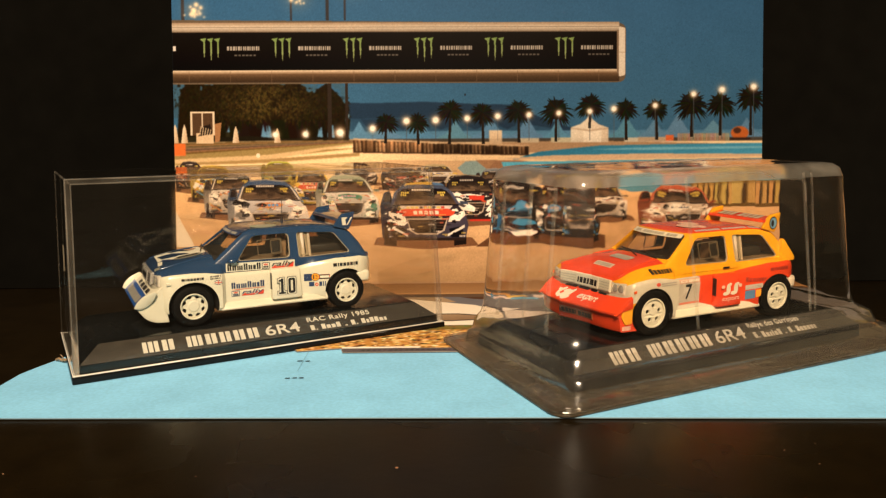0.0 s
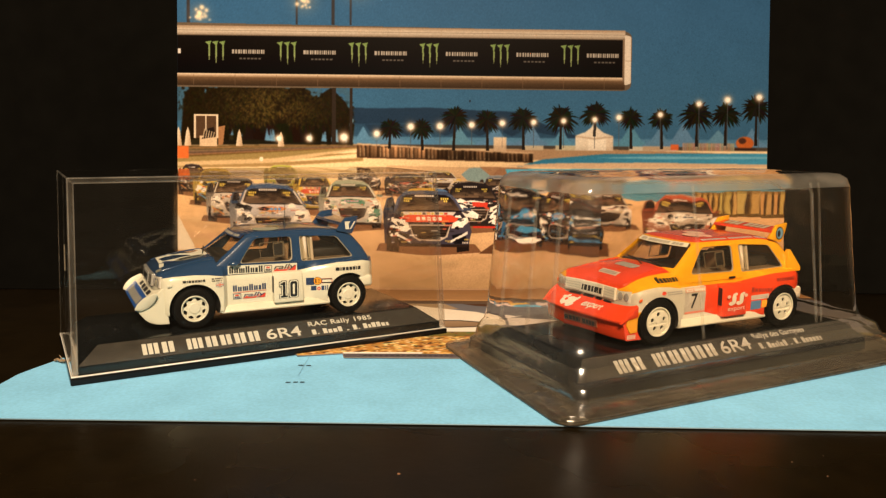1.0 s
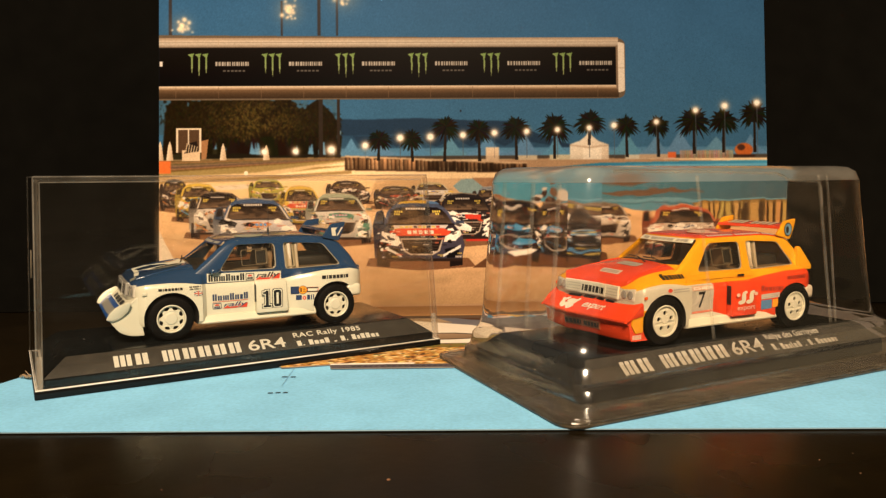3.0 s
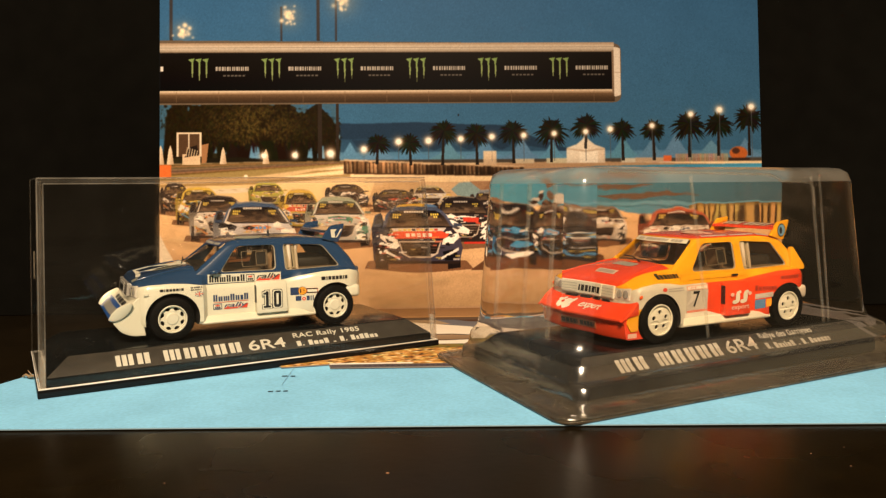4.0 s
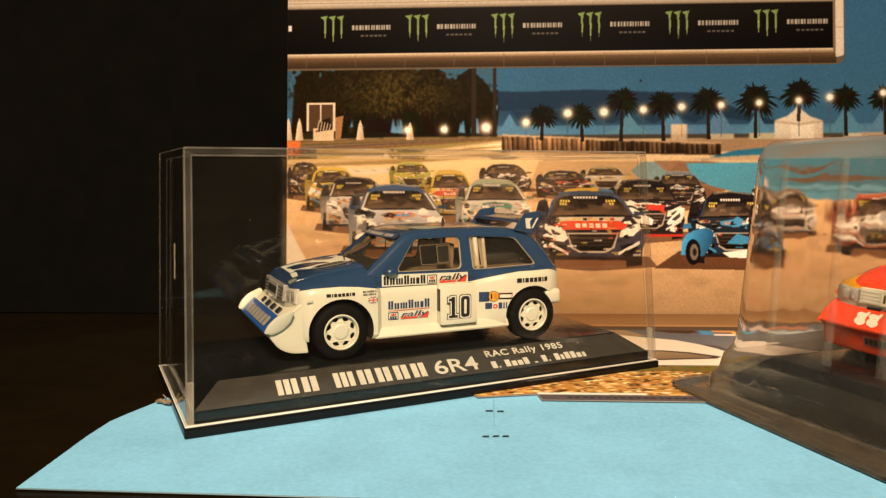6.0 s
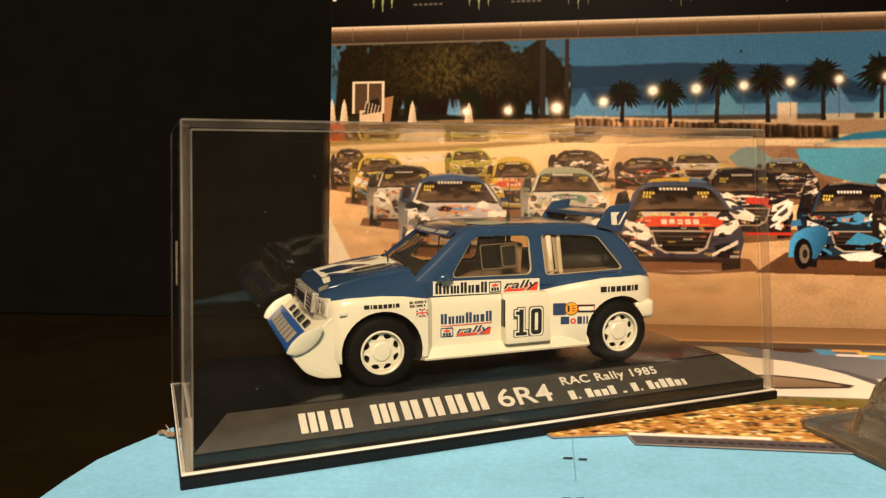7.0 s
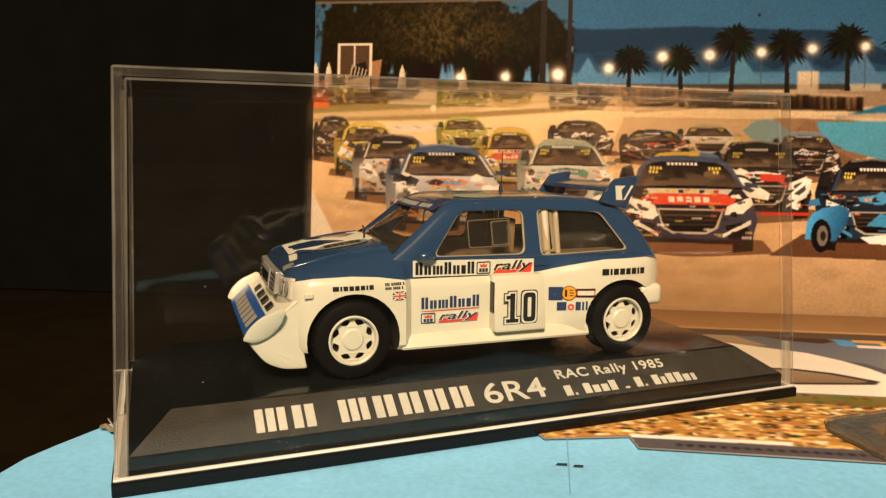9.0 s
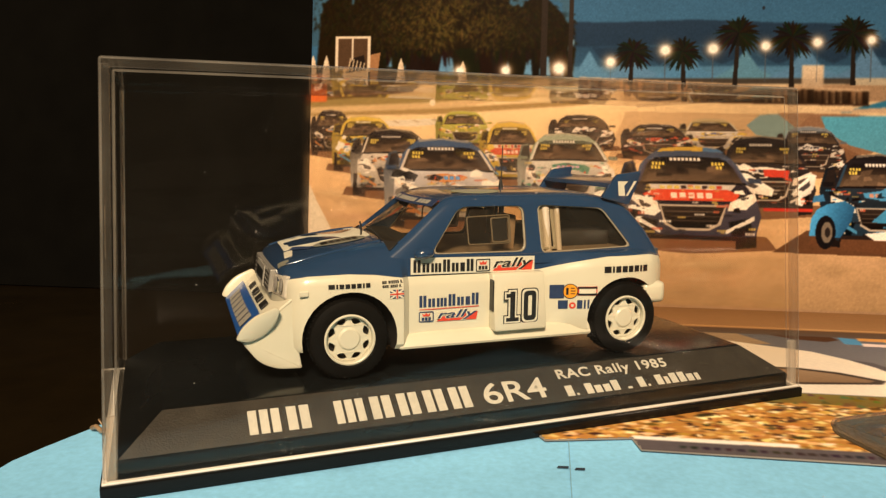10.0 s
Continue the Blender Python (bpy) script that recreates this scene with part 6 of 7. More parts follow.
    # bonnet
    part("bonnet_panel", on_bonnet(plate(rounded([(-8.6, -2.2), (-6.0, -2.6), (-4.6, -5.8), (7.6, -6.6), (7.6, 14.0), (-8.0, 13.0)], [0.5, 0.8, 2, 2, 1, 1]), (), 0.05)), D_WHITE, body, "white bonnet patch")
    part("bonnet_panel", on_bonnet(plate([(-9.4, -8.8), (-8.0, -9.0), (-7.2, -3.6), (-8.8, -3.4)], (), 0.05)), D_WHITE, body)
    part("bonnet_mark", on_bonnet(plate([(-8.0, -3.4), (-5.0, -7.4), (-3.6, -7.4), (-6.8, -1.6)], (), 0.05), 0.08), D_NAVY, body)
    part("bonnet_badge", on_bonnet(plate(oval(1.2, -6.8, 5.0, 2.3, 28), (), 0.05), 0.1), mat("dull_badge_print", (0.20, 0.20, 0.16), 0.5), body, "dull oval bonnet sticker")
    part("lettering", on_bonnet(word_shape(-2.4, 4.6, -7.8, -5.8, "WTTITT"), 0.18), D_BLACK, body)
    part("bonnet_badge", on_bonnet(plate([(-11.0, -12.2), (-9.4, -13.8), (-9.0, -11.4), (-10.8, -9.8)], (), 0.05), 0.06), MATS["dull_badge_print"], body)
    part("roof_badge", on_roof(plate(oval(28.2, -8.6, 5.0, 2.9, 30), (), 0.05)), mat("pale_roof_sticker", (0.30, 0.31, 0.22), 0.5), body, "pale oval roof sticker")
    part("lettering", on_roof(mapped(word_shape(25.2, 31.0, -9.4, -7.8, "TTTTTT"), lambda c: c + Vector((0, 0, 0.06)))), D_GREY, body)
    # the mark on the wing's end plate
    for q in ([(57.2, 31.2), (56.9, 34.1), (59.3, 34.1), (58.4, 33.2), (58.7, 31.1)], [(58.9, 31.1), (59.4, 31.2), (61.3, 34.1), (60.7, 34.1)]):
        part("wing_mark", flank(plate(q, (), 0.05), 14.75), D_WHITE, body)


# -- the red and yellow car --
def nose_red(car):
    sweep = lambda y: 1.0 + 0.002 * y ** 2 + 0.000010 * y ** 4
    curved = lambda c: Vector((c.x + sweep(c.y), c.y, c.z))
    def wide(prof, half, n=12):
        bm = bmesh.new()
        rows = [[bm.verts.new((x, -half + 2 * half * k / n, z)) for x, z in prof] for k in range(n + 1)]
        for a, b in zip(rows, rows[1:]):
            for i in range(len(prof)):
                bm.faces.new((a[i], a[(i + 1) % len(prof)], b[(i + 1) % len(prof)], b[i]))
        bm.faces.new(rows[0]), bm.faces.new(rows[-1])
        bmesh.ops.recalc_face_normals(bm, faces=bm.faces)
        return mapped(bm, curved)
    prof = rounded([(-8.8, 2.2), (-17.2, 2.3), (-17.7, 4.6), (-18.0, 7.0), (-19.2, 8.0), (-19.2, 8.8), (-13.6, 13.2), (-12.4, 14.2), (-9, 15.0)], [0.3, 0.7, 0.6, 0.4, 0.4, 0.3, 0.8, 0.6, 0.3])
    ap = part("front_apron", wide(prof, 19.6), RED, car, "red front apron", 40)
    for s in (-1, 1):
        part("apron_corner", mapped(plate(rounded([(-15.4, 7.2), (-13.4, 10.6), (-8.4, 10.9), (-8.7, 4.9), (-12.4, 4.7)], 0.3), (), 0.5, 0.1), lambda c: Vector((c.x + 1.2 * (c.x < -15), s * (19.75 + c.z), c.y))), YELLOW, ap, "yellow corner panel")
        fin = prism(rounded([(-17.6, 8.0), (-13.0, 12.0), (-8.8, 14.2), (-8.6, 10.0), (-13.4, 9.4)], 0.6), 0, 1.2, 0.25)
        part("apron_wing", mapped(fin, lambda c: Vector((c.x + 0.9 * (c.x < -15), s * (19.2 + c.y), c.z))), RED, ap, "", 40)
    for k in range(4):
        slot = box(-13.9, -12.7, -9.6 + k * 5.0, -5.6 + k * 5.0, 0.1, 0.5, 0.15)
        part("cooling_slot", mapped(slot, lambda c: curved(Vector((c.x, c.y, 13.0 + 0.80 * (c.x + 13.9) + c.z)))), D_BLACK, ap)
    on_lip = lambda c: curved(Vector((-19.2 + c.y * 5.6 - 0.12, -c.x, 8.8 + c.y * 4.4 + 0.14 + c.z)))
    for dx in (-8.6, -5.2):
        for cx, cy, rx, ry in ((0, 0.46, 1.3, 0.30), (1.0, 0.26, 1.0, 0.16), (-1.0, 0.66, 0.9, 0.12), (0.8, 0.72, 0.5, 0.14)):
            part("emblem", mapped(plate(oval(dx + cx, cy, rx, ry, 16), (), 0.02), on_lip), D_WHITE, ap)
    part("word", mapped(stretch_to(letters("export", 2, 0.03, shear=0.1, thick=0.02), -1.0, 8.0, 0.24, 0.72), on_lip), D_WHITE, ap)
    plate_bar = box(-0.15, 0.15, -8, 6.5, 4.3, 6.7, 0.05)
    part("number_plate", mapped(plate_bar, lambda c: curved(Vector((c.x - 17.75 - 0.13 * (c.z - 4.6), c.y, c.z)))), mat("tinted_plate", (0.36, 0.11, 0.05), 0.4), ap, "dull tinted number plate")
    part("lettering", mapped(word_shape(-6.0, 7.4, 4.8, 6.2, "TTTTTI WTTTT"), lambda c: curved(Vector((-17.98 - 0.13 * (c.y - 4.6) + c.z, -c.x, c.y)))), D_BLACK, ap)
    part("lettering", mapped(word_shape(-13.6, -9.3, 2.8, 4.2, "WITTTTIT"), lambda c: Vector((c.x, -19.75 - c.z, c.y))), mat("pale_pink_print", (0.72, 0.5, 0.4), 0.4), ap)


def decals_red(car, body):
    b = part("number_panel", hug(plate([(12.9, 8.2), (13.0, 17.0), (22.4, 17.0), (21.6, 8.4)], (), 0.05), 0.12), mat("greyish_white_print", (0.47, 0.43, 0.36), 0.4), body, "greyish white start number panel")
    part("door_white", hug(plate([(12.0, 4.6), (12.4, 8.2), (21.6, 8.4), (26.8, 7.0), (27.4, 4.6)], (), 0.05), 0.10), D_WHITE, body)
    pale = mat("pale_red_print", (0.7, 0.22, 0.14), 0.4)
    part("panel_band", hug(plate([(13.1, 15.4), (13.1, 16.8), (22.2, 16.8), (22.0, 15.4)], (), 0.05), 0.2), mat("faded_red_print", (0.62, 0.36, 0.26), 0.4), b)
    part("lettering", hug(word_shape(13.6, 21.6, 15.7, 16.5, "TTTT TTTTTT"), 0.26), D_WHITE, b)
    part("panel_band", hug(plate([(13.0, 8.3), (13.0, 9.0), (21.6, 9.1), (21.6, 8.4)], (), 0.05), 0.2), pale, b)
    part("start_number", hug(stretch_to(letters("7", 6, 0.05, shear=0.1), 15.8, 18.6, 10.0, 15.0), 0.22), D_BLACK, b)
    part("lettering", hug(word_shape(0.8, 9.8, 19.7, 21.3, "Txxrrxr"), 0.22), D_BLACK, body)
    for dx in (0, 3.4):
        for cx, cz, rx, rz in ((32.6, 12.3, 0.95, 1.9), (31.4, 10.8, 1.2, 0.65), (33.4, 13.9, 0.7, 0.5)):
            part("emblem", flank(plate(oval(cx + dx, cz, rx, rz, 18), (), 0.05), 20.80), D_WHITE, body)
    for cx in (30.2, 38.0):
        part("emblem", flank(plate(oval(cx, 13.2, 0.8, 0.6, 14), (), 0.05), 20.82), MATS["pale_pink_print"], body)
    part("word", flank(stretch_to(letters("export", 2, 0.0), 29.8, 37.6, 7.9, 9.6), 20.94), MATS["pale_pink_print"], body)
    dark = mat("dark_red_print", (0.30, 0.03, 0.015), 0.4)
    logo_word(body, 42.6, 50.6, 13.4, 15.2, "Txxrrxr", dark)
    part("white_badge", hug(plate([(42.6, 10.6), (42.6, 12.2), (49.2, 12.8), (49.2, 11.2)], (), 0.05)), mat("pale_grey_print", (0.45, 0.42, 0.38), 0.4), body)
    logo_word(body, 43.2, 48.6, 11.2, 12.1, "TTTTTT", D_GREY)
    part("blue_badge", hug(plate([(42.6, 7.2), (42.6, 10.2), (46.4, 10.6), (46.4, 7.6)], (), 0.05)), mat("dull_blue_print", (0.08, 0.20, 0.38), 0.4), body)
    part("yellow_badge", hug(plate([(46.7, 7.8), (46.7, 10.4), (48.6, 10.6), (48.6, 8.2)], (), 0.05)), D_ORANGE, body)
    logo_word(body, 52.4, 61.2, 16.8, 17.9, "WITTTTIT", dark)
    logo_word(body, 3.4, 10.8, 16.6, 16.95, "TTTTTTTTT", D_GREY)
    logo_word(body, 3.6, 10.8, 15.9, 16.25, "TTTTTTTTT", D_GREY)
    part("red_dot", hug(plate(oval(2.0, 16.7, 0.9, 0.6, 16), (), 0.05)), D_RED, body)
    part("door_handle", flank(box(32.8, 35.6, 18.8, 19.4, -0.1, 0.1, 0.05), 17.7), D_BLACK, body)
    # bonnet
    part("bonnet_badge", on_bonnet(plate(rounded([(0.0, -6.5), (3.8, -6.5), (3.8, 3.5), (0.0, 3.5)], 1.2), (), 0.05), 0.06), D_GREY, body, "grey bonnet sticker")
    part("bonnet_badge", on_bonnet(plate([(-6.8, -6.0), (-4.2, -6.0), (-4.2, 3.6), (-6.8, 3.6)], (), 0.05), 0.06), mat("pale_badge_print", (0.62, 0.50, 0.42), 0.4), body)
    bars = word_shape(-4.4, 3.6, -6.4, -4.7, "TTTTTTT")
    part("lettering", on_bonnet(mapped(bars, lambda c: Vector((c.y, -c.x - 1.4, c.z))), 0.14), D_GREY, body)
    # roof emblem and lettering along its edge
    for x, y, rx, ry in ((28, -4, 3.4, 4.2), (33, 1, 3.0, 4.6), (31, -7, 2.0, 2.6)):
        part("emblem", on_roof(plate(oval(x, y, rx, ry, 20), (), 0.05)), MATS["pale_pink_print"], body)
    part("roof_edge_print", on_roof(word_shape(24, 54, -13.0, -11.9, "TTTTTTTT TTTTTTTT TTTT")), mat("pale_blue_print", (0.42, 0.44, 0.48), 0.4), body)
    for r, mt, y in ((1.0, D_BLACK, 14.74), (0.84, mat("light_blue_print", (0.16, 0.34, 0.52), 0.4), 14.80)):
        part("wing_mark", flank(plate(oval(58.6, 32.6, 1.9 * r, 2.3 * r, 24), (), 0.05), y), mt, body)
    part("wing_mark", flank(plate(oval(58.2, 32.5, 0.7, 1.2, 20), (), 0.05), 14.86), D_BLACK, body)
    part("wing_lettering", mapped(word_shape(-10, 10, 0, 1, "TTT TTTT"), lambda c: Vector((55.5 + c.y * 4, -c.x, 34.0 + c.y * 0.72))), D_WHITE, body)


def paint_blue(x, ring):
    if ring >= 8 and x > 8.7:
        return 4
    if ring < 6:
        return 0
    return 1


def paint_red(x, ring):
    if ring >= 8 and x > 8.7:
        return 4
    if ring < 3 and x < -5:
        return 1
    if ring < 6:
        return 2 if x < 22 and ring >= 3 - 3 * (x > 6) else 0
    if x < 8.7 and ring >= 9 + (x > 7.8):
        return 0
    return 1


LIVERY_BLUE = dict(scoop=0, snub=False, grille=SILVER, grille_label="silver grille with dark bars", bonnet=BLUE, pillar=BLUE, roof=BLUE, sill=WHITE, intake=WHITE, bumper=WHITE, wing=BLUE, end_plate=BLUE, mirror=BLUE, cowl=DARK, slots=[WHITE, BLUE, WHITE, DARK, TUB], paint=paint_blue, nose=nose_blue,
                   decals=decals_blue, strip=D_NAVY, strip_ink=D_GREY, strip_label="navy sun strip with pale lettering", badge=D_GREY, indicator=WHITE, antenna=True, wheel="eight", wheel_label="white wheel with eight openings",
                   body_label="blue upper body over white flared flanks")
LIVERY_RED = dict(scoop=1.5, snub=True, grille=D_WHITE, grille_label="white grille with grey lines", bonnet=RED, pillar=YELLOW, roof=RED, sill=WHITE, intake=RED, bumper=CREAM, wing=RED, end_plate=YELLOW, mirror=None, cowl=YELLOW, slots=[RED, YELLOW, DULL_WHITE, DARK, TUB], paint=paint_red, nose=nose_red,
                  decals=decals_red, strip=D_WHITE, strip_ink=D_GREY, strip_label="white sun strip with grey lettering", badge=D_WHITE, indicator=mat("orange_lamp", (0.8, 0.12, 0.02), 0.2), antenna=False, wheel="holes",
                  wheel_label="white wheel with five small round holes", body_label="red, yellow and white body with flared arches")


# ---- display boxes: x along the front foot, y to the back, in millimetres ----
BOX_W, BOX_D, BOX_H = 132.5, 60.0, 63.2


def plinth(parent):
    """A black base: upright skirt, then sloping borders up to the flat top."""
    bm = bmesh.new()
    rings = []
    for inset, z in ((2.2, 0.4), (2.2, 4.7), (2.5, 5.1), (8.9, 9.75), (9.4, 10.0)):
        rings.append([bm.verts.new((x, y, z)) for x, y in ((inset, inset), (BOX_W - inset, inset), (BOX_W - inset, BOX_D - inset), (inset, BOX_D - inset))])
    for a, b in zip(rings, rings[1:]):
        for i in range(4):
            # only the front slope is paler; the unlit slopes are coloured black
            bm.faces.new((a[i], a[(i + 1) % 4], b[(i + 1) % 4], b[i])).material_index = 1 if a is rings[2] and i == 0 else 0
    bm.faces.new(rings[0])
    bm.faces.new(rings[-1])
    bmesh.ops.recalc_face_normals(bm, faces=bm.faces)
    return part("base", bm, [BLACK, MATTE_BLACK], parent, "black plastic base with sloping borders", 30)


def on_slope(bm, lift=0.05):
    """A drawing in x and t (0 at the foot of the front slope, 8 at its head)."""
    dy, dz = 6.4 / 7.91, 4.65 / 7.91
    return mapped(bm, lambda c: Vector((c.x, 2.5 + c.y * dy - dz * (lift + c.z), 5.1 + c.y * dz + dy * (lift + c.z))))


def title(parent, event, names, ink_mat, x0=21.6, x1=75.0, tilt=(0.0, 0.0)):
    """The printed title: plain bars for the maker's and the crew's names, the type and the event in letters."""
    lean = lambda bm: mapped(bm, lambda c: c + Vector((0, float(np.interp(c.x, [x0, x1, x1 + 10], [*tilt, tilt[1] * 0.5])), 0)))
    split = x0 + (x1 - x0) * 0.765
    part("title_bars", on_slope(lean(word_shape(x0, split - 2.6, 1.3, 5.8, "WT WTTTT", 0.3, 0.06, True))), ink_mat, parent, "silver-white title bars")
    part("type_title", on_slope(lean(stretch_to(letters("6R4", 5, 0.05), split, x1, 1.3, 5.8))), ink_mat, parent)
    part("event_title", on_slope(lean(stretch_to(letters(event, 3, 0.055, 1.1), 78.4, 103.2, 4.2, 7.0))), ink_mat, parent)
    part("crew_bars", on_slope(lean(word_shape(78.8, 109.0, 0.9, 3.2, names, 0.3, 0.06))), ink_mat, parent)


def hollow_cover(x0, x1, y0, y1, z0, z1, t, draft=2.2, lean=4.0):
    """An acrylic cover open below, walls t thick, leaning inwards towards the top."""
    bm = bmesh.new()
    def shell(i, zt):
        a = [bm.verts.new((x, y, z0)) for x, y in ((x0 + i, y0 + i), (x1 - i, y0 + i), (x1 - i, y1 - i), (x0 + i, y1 - i))]
        b = [bm.verts.new((x, y, zt)) for x, y in ((x0 + i + draft, y0 + i + lean), (x1 - i - draft, y0 + i + lean), (x1 - i - draft, y1 - i - draft), (x0 + i + draft, y1 - i - draft))]
        for k in range(4):
            bm.faces.new((a[k], a[(k + 1) % 4], b[(k + 1) % 4], b[k]))
        bm.faces.new(b)
        return a
    o, i = shell(0, z1), shell(t, z1 - t)
    for k in range(4):
        bm.faces.new((o[k], o[(k + 1) % 4], i[(k + 1) % 4], i[k]))
    bmesh.ops.recalc_face_normals(bm, faces=bm.faces)
    rim_z = z0 + 1e-4
    corners = [e for e in bm.edges if not all(v.co.z < rim_z for v in e.verts)]
    old = set(bm.faces)
    made = bmesh.ops.bevel(bm, geom=corners, offset=0.42, segments=2, affect="EDGES", profile=0.5)
    for f in made["faces"]:
        c = f.calc_center_median()
        f.material_index = 1 if c.y < y1 - draft - 3 * t or c.x < x0 + 6 else 0
    for f in bm.faces:
        if all(v.co.z < rim_z for v in f.verts):
            f.material_index = 1
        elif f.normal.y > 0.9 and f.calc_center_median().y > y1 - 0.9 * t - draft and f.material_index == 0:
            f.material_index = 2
    return bm


CASE = pose(-0.1109, 0.2253, 0.0005, 0, 0, 28.71) @ pose(0, -0.0011, 0)
case = thing("display_case", CASE, "clear acrylic display case with a glossy black foot", "display case", "boxed model cars")
part("foot", box(0, BOX_W, 0, BOX_D, 0, 2.3, 0.25), GLOSS_BLACK, case, "glossy black foot plate", 40)
title(plinth(case), "RAC Rally 1985", "T. TxxT - T. TrTTxr", D_TEXT)
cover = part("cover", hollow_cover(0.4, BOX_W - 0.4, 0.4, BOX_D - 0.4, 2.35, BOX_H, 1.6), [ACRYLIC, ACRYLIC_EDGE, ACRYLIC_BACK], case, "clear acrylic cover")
cover.visible_shadow = False
ring = mapped(plate([(0.3, 0.3), (BOX_W - 0.3, 0.3), (BOX_W - 0.3, BOX_D - 0.3), (0.3, BOX_D - 0.3)], ([(1.0, 1.0), (BOX_W - 1.0, 1.0), (BOX_W - 1.0, BOX_D - 1.0), (1.0, BOX_D - 1.0)],), 0.36), lambda c: c + Vector((0, 0, 2.5)))
# bars added inside the cover to show its edges catching light
for x0, s in ((0.5, 1), (BOX_W - 0.5, -1)):
    post = mapped(box(x0, x0 + s * 1.4, 0.55, 1.9, 3.0, BOX_H - 1.0, 0.2) if s > 0 else box(x0 - 1.4, x0, 0.55, 1.9, 3.0, BOX_H - 1.0, 0.2), lambda q: Vector((q.x + s * 2.2 * (q.z - 2.35) / (BOX_H - 2.35), q.y + 4.0 * (q.z - 2.35) / (BOX_H - 2.35), q.z)))
    part("corner_joint", post, ACRYLIC_EDGE_LIGHT, cover, "hazed bar for light caught in the cover's corner").visible_shadow = False
part("corner_joint", box(3.0, BOX_W - 3.0, 4.4, 5.8, BOX_H - 1.5, BOX_H - 0.15, 0.2), ACRYLIC_EDGE_LIGHT, cover, "hazed bar for light caught in the cover's top edge").visible_shadow = False
# short pieces added where the corners mirror the plinth and sheet
for x0 in (0.9, BOX_W - 2.3):
    part("corner_foot", mapped(box(x0, x0 + 1.4, 0.85, 2.0, 2.6, 12.0, 0.2), lambda q: Vector((q.x + (0.3 if q.x < 60 else -0.3) * (q.z > 8), q.y + 4.0 * (q.z - 2.35) / (BOX_H - 2.35), q.z))), CORNER_REFLECTION, cover, "pale piece standing for the reflection low in the corner").visible_shadow = False
scuff = mapped(plate(rounded([(-0.5, 0), (-0.9, 3.4), (-0.2, 5.2), (-0.5, 8.2), (0.4, 8.6), (0.7, 5.6), (0.2, 4.6), (0.6, 0.2)], 0.3), (), 0.06), lambda c: Vector((0.30 + 2.2 * (30 + c.y) / 61 - c.z, 20 + c.x, 32.5 + c.y)))
part("scuff", scuff, mat("pale_scuff", (0.46, 0.38, 0.26), 0.5, vary=0.4, scale=1500), cover, "pale scuff on the end wall")
# near-white colour stands for the lamp's highlight along the rim
part("cover_rim", ring, mat("glint_white_acrylic", (0.88, 0.85, 0.77), 0.22, vary=0.25, scale=60), cover, "lower rim of the cover, whitened for its glint")
dr = random.Random(11)
dust = bmesh.new()
for i in range(110):
    x, z, r = dr.uniform(4, BOX_W - 4), 4 + 56 * dr.random() ** 1.3, dr.choice([0.03, 0.04, 0.05, 0.08])
    d = 0.36 + 4.0 * (z - 2.35) / (BOX_H - 2.35)
    dust.faces.new([dust.verts.new((x + r * math.cos(k * 1.26) * (1 + dr.random()), d, z + r * math.sin(k * 1.26))) for k in range(5)])
for x, z, n in ((62, 4.6, 40), (54, 5.4, 22), (88, 5.0, 26), (27, 4.2, 16), (104, 8.0, 14)):
    for i in range(n):
        px, pz, r = x + dr.gauss(0, 2.2), max(3.0, z + dr.gauss(0, 0.7)), dr.uniform(0.03, 0.07)
        d = 0.36 + 4.0 * (pz - 2.35) / (BOX_H - 2.35)
        dust.faces.new([dust.verts.new((px + r * math.cos(k * 1.26) * (1 + 2 * dr.random()), d, pz + r * math.sin(k * 1.26))) for k in range(5)])
part("dust", dust, mat("dust_specks", (0.34, 0.31, 0.26), 0.8), cover, "fine dust specks")["kind"] = "stuff"
scrap = thing("tape_scrap", CASE @ pose(-0.0006, 0.028, 0, 0, 0, 8), "torn brownish scrap of clear tape beside the case", "tape")
tape = mat("old_tape", (0.30, 0.20, 0.11), 0.4, vary=0.3, scale=900)
part("strip", mapped(plate(rounded([(-1.2, 0), (-1.6, 1.4), (-0.4, 2.2), (-0.8, 3.6), (0.3, 3.9), (0.8, 2.2), (1.4, 1.2), (0.9, 0)], 0.4), (), 0.25), lambda c: Vector((0.25 * math.sin(c.y) - 0.2 * c.y - c.z, -c.x * 1.4, 0.1 + c.y * 0.7))), tape, scrap)
part("strip", tube([(-1.9, 2.6, 0.5), (-1.3, 1.0, 1.2), (-0.6, -0.6, 0.8), (0.0, -2.0, 1.3)], 0.45, 6), tape, scrap)

model_car("model_car", CASE @ pose(0.0407, 0.0337, 0.0101, 0, 0, -1.72), "white and blue model rally hatchback with start number ten", LIVERY_BLUE)

# blister pack
BL = pose(0.0370, 0.1945, 0.0005, 0, 0, 25.5) @ pose(0.0005, -0.0023, 0)
FW, FD = 156.0, 86.5
PACK = BL @ pose(0.0080, 0.0120, 0.0004)


def rounded_rect(x0, x1, y0, y1, r, n=6):
    out = []
    for cx, cy, a in ((x1 - r, y0 + r, -90), (x1 - r, y1 - r, 0), (x0 + r, y1 - r, 90), (x0 + r, y0 + r, 180)):
        for k in range(n + 1):
            t = math.radians(a + 90 * k / n)
            out.append((cx + r * math.cos(t), cy + r * math.sin(t)))
    return out


def flange_skew(x, y, z=0.0):
    """The flange's free end is pulled out of square."""
    return Vector((x + float(np.interp(y, [0, 15, 30, 50, 71, 86], [-4.4, -4.2, -3.6, -1.8, 0.0, 2.0])) * max(0, 1 - x / 40), y, z))


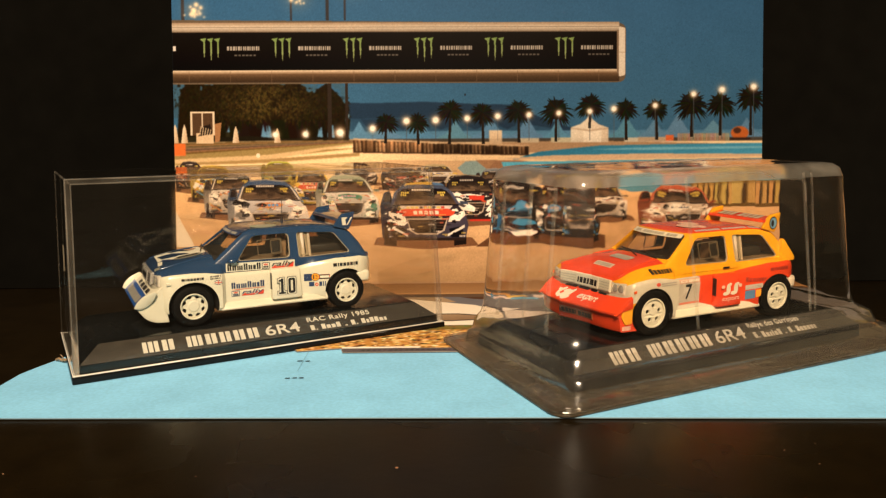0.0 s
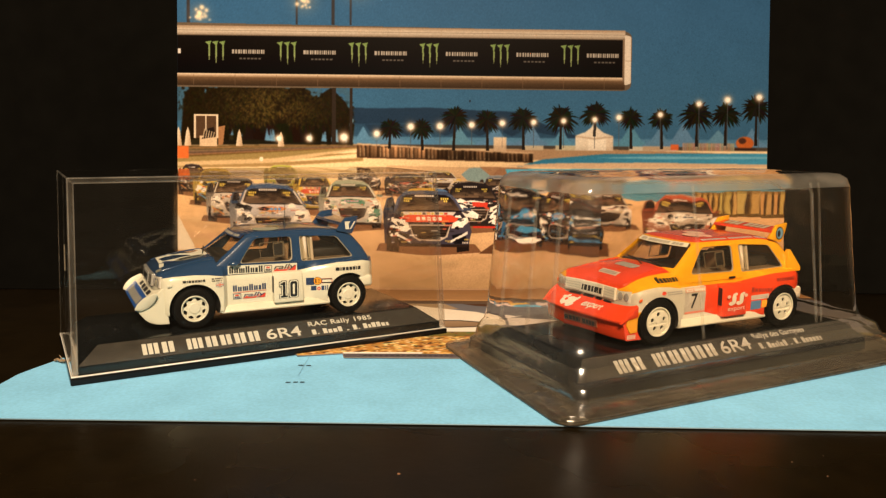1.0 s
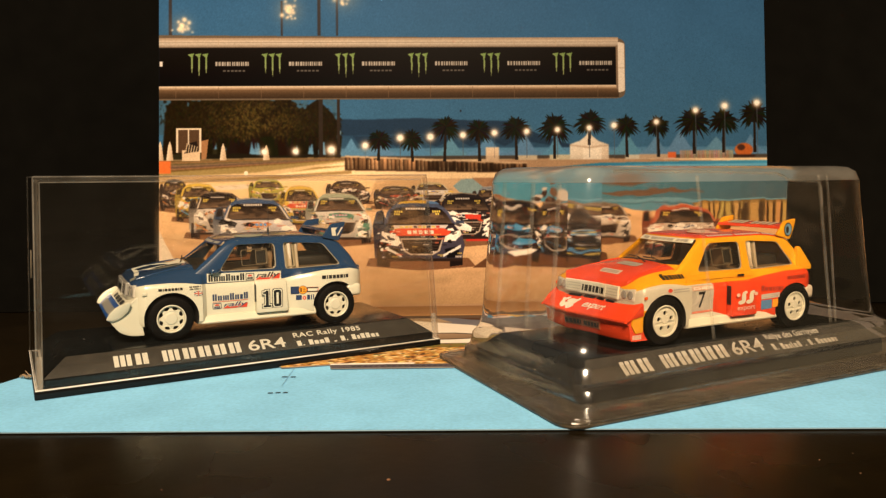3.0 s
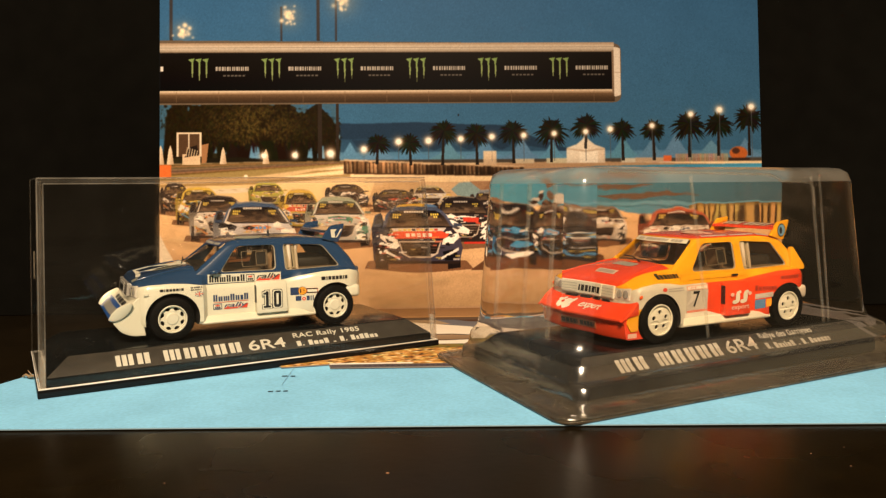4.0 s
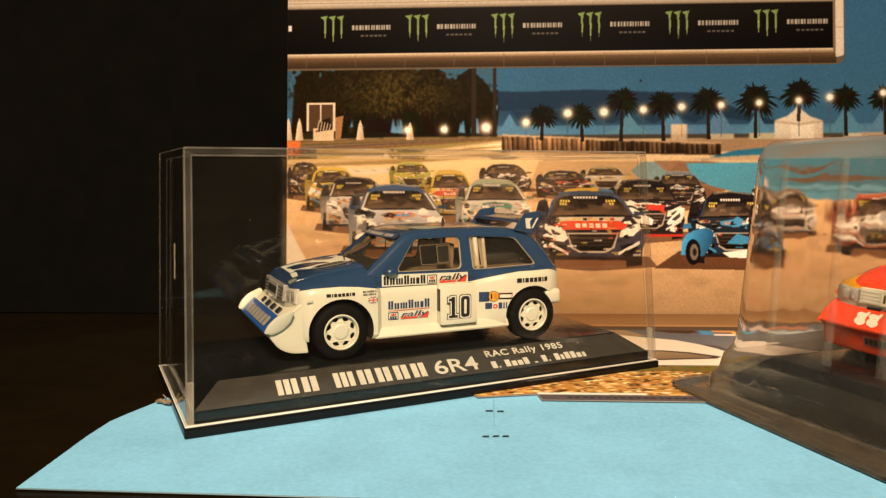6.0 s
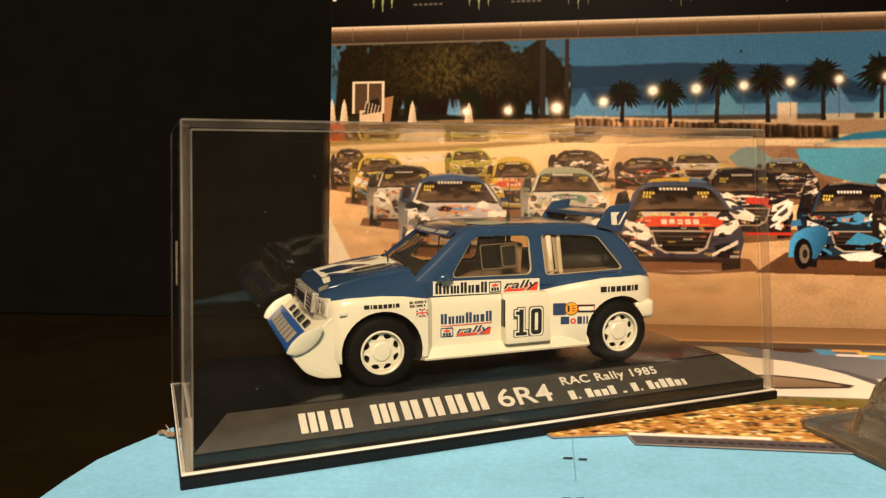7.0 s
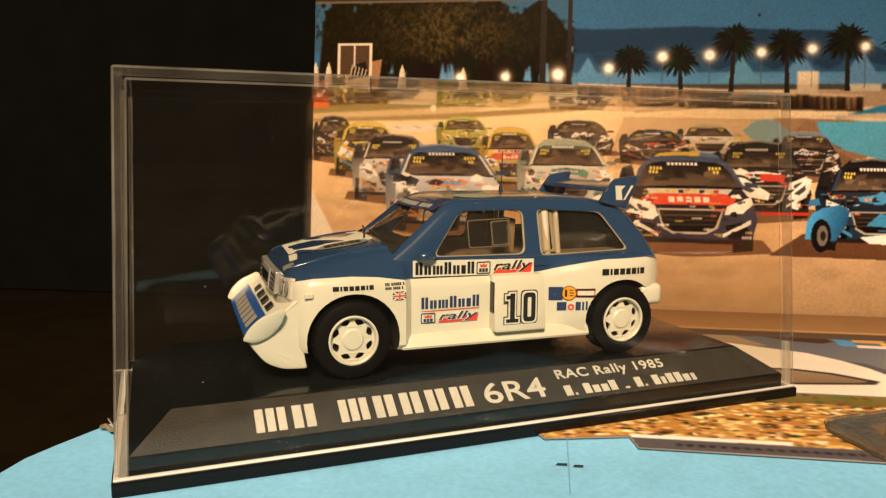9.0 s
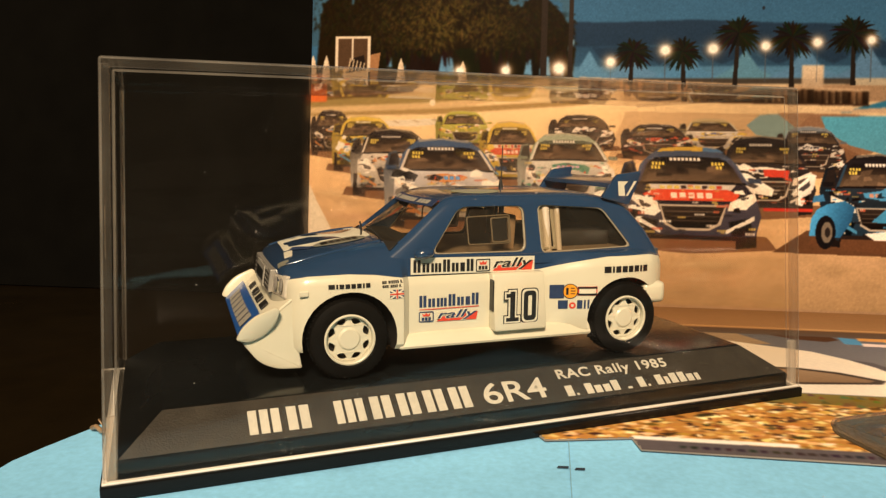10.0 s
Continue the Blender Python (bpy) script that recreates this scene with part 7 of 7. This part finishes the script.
def blister_shell():
    bm = bmesh.new()
    levels = [(0.9, 0.4, FW - 0.4, 0.4, FD - 0.4, 5.6), (1.3, 0, FW, 0, FD, 6), (1.0, 0.7, FW - 0.7, 0.7, FD - 0.7, 5.6), (1.0, 4, FW - 4, 4, FD - 4, 5), (1.0, 6.2, FW - 4.4, 8.0, FD - 8.0, 5), (1.5, 7.0, FW - 5.0, 9.0, FD - 9, 4.5), (5.6, 7.1, FW - 5.2, 9.2, FD - 10, 4.5), (6.2, 7.6, FW - 7.0, 10.2, FD - 10.5, 4.5),
              (6.8, 8.5, FW - 8.0, 11.9, FD - 11, 4.5), (10.8, 8.7, FW - 10.5, 12.3, FD - 12, 5), (12.2, 9.3, FW - 12.5, 14.0, FD - 12.6, 6), (13.4, 10.3, FW - 14.5, 15.9, FD - 13, 6), (17, 11.0, FW - 16, 16.4, FD - 13.4, 6.5), (30, 11.8, FW - 18, 17.2, FD - 14, 6.5), (48, 13.0, FW - 20.4, 18.2, FD - 15, 6.5), (60.3, 13.6, FW - 22, 18.8, FD - 15.6, 6.5),
              (63.2, 14.6, FW - 23, 19.8, FD - 16.4, 6.0), (64.6, 16.8, FW - 25, 21.8, FD - 18.4, 5), (65.0, 20.0, FW - 28, 24.6, FD - 21, 4), (65.0, 30, FW - 40, 34, FD - 30, 3)]
    rings = []
    for z, x0, x1, y0, y1, r in levels:
        ring = []
        for x, y in rounded_rect(x0, x1, y0, y1, r, 6):
            ring.append(bm.verts.new(flange_skew(x, y, z) if z < 1.4 else (x, y, z)))
        rings.append(ring)
    k = len(rings[0])
    for a, b in zip(rings, rings[1:]):
        for i in range(k):
            z = (a[i].co.z + b[i].co.z) / 2
            corner = i % 7 != 6
            f = bm.faces.new((a[i], a[(i + 1) % k], b[(i + 1) % k], b[i]))
            f.material_index = 1 if 60 < z < 64.9 else 2 if corner and z > 13 or 11 < z < 14 else 3 if z > 14 and min(v.co.y for v in f.verts) > FD - 22 else 4 if z < 13 else 5 if z < 60 and (max(v.co.x for v in f.verts) < 21 or min(v.co.x for v in f.verts) > FW - 30) else 0
    bm.faces.new(rings[-1])
    bmesh.ops.recalc_face_normals(bm, faces=bm.faces)
    return bm


def blister_rib(head, foot, wide, out, depth=0.7):
    """A soft half-round rib moulded in a wall, from head to foot; out points away from the shell."""
    head, foot, out = Vector(head), Vector(foot), Vector(out)
    across = (head - foot).cross(out).normalized()
    bm = bmesh.new()
    n, rows = 8, []
    for t, f in ((0, 0.0), (0.03, 0.75), (0.1, 1.0), (0.35, 0.9), (0.65, 1.0), (0.92, 1.0), (0.98, 0.7), (1, 0.0)):
        c = foot + (head - foot) * t
        rows.append([bm.verts.new(c + across * wide * (i / n - 0.5) + out * depth * f * math.sin(math.pi * i / n)) for i in range(n + 1)])
    for a, b in zip(rows, rows[1:]):
        for i in range(n):
            bm.faces.new((a[i], a[i + 1], b[i + 1], b[i]))
    bmesh.ops.recalc_face_normals(bm, faces=bm.faces)
    return bm


pack = thing("blister_pack", BL, "clear plastic blister pack with a wide flange and black base", "blister pack", "boxed model cars")
# mottled brown carries dust and the room's reflection in the film above
part("tray", mapped(plate(rounded_rect(0.3, FW - 0.3, 0.3, FD - 0.3, 5.8), (), 0.6, 0.1), lambda c: flange_skew(c.x, c.y, c.z + 0.4)), mat("veiled_tray_plastic", (0.060, 0.048, 0.031), 0.26, vary=0.9, scale=260, bump=0.55, bump_scale=420, smudge=0.12), pack, "black plastic tray, browned for the film's veil, with raised edge")
shell = part("shell", blister_shell(), [FILM, FILM_EDGE, FILM_CORNER, FILM_BACK, FILM_FOOT, FILM_SIDE], pack, "clear thermoformed shell with rounded corners", 60)
shell.visible_shadow = False
for xt, xf, w in ((55.5, 61.3, 1.4), (109.3, 114.5, 1.5), (113.3, 117.0, 1.0)):
    part("rib", blister_rib((xt, 19.3, 62), (xf, 16.5, 13.2), w, (0, -1, 0), 0.55), RIB_FILM, shell).visible_shadow = False
for y in (59, 43, 30):
    part("rib", blister_rib((14.1, y, 60.5), (11.3, y, 14.5), 2.4, (-1, 0, 0), 0.6), RIB_FILM, shell).visible_shadow = False
base_b = plinth(pack)
base_b.location = (0.0080, 0.0120, 0.0010)
title(base_b, "Rallye des Garrigues", "T. TxrIxT - T. Txxxxr", D_TEXT_DIM, 18.4, 75.4, (-0.4, 0.9))
model_car("model_car", PACK @ pose(0.0394, 0.0315, 0.0108, 0, 0, -0.58), "red, yellow and white model rally hatchback with start number seven", LIVERY_RED)
ridge = part("moulded_ridge", tube([(24, 18.9, 63.4), (58, 18.9, 63.2), (89, 18.9, 62.6), (92, 18.6, 61.6), (94.5, 18.5, 60.4), (107.6, 18.5, 59.9), (109.4, 18.3, 58.5), (110.2, 18.1, 52)], 0.36, 6), RIB_FILM, shell, "raised line moulded in the shell", 60)
ridge.visible_shadow = False
for inset, z, r in ((0.7, 1.2, 0.3), (3.4, 1.2, 0.16)):
    loop = [tuple(flange_skew(x, y)[:2]) for x, y in rounded_rect(inset, FW - inset, inset, FD - inset, 6 - inset * 0.4)]
    lip = part("flange_ridge", tube([(x, y, z) for x, y in loop + loop[:2]], r, 6), FILM_CORNER, shell, "raised line round the flange", 60)
    lip.visible_shadow = False
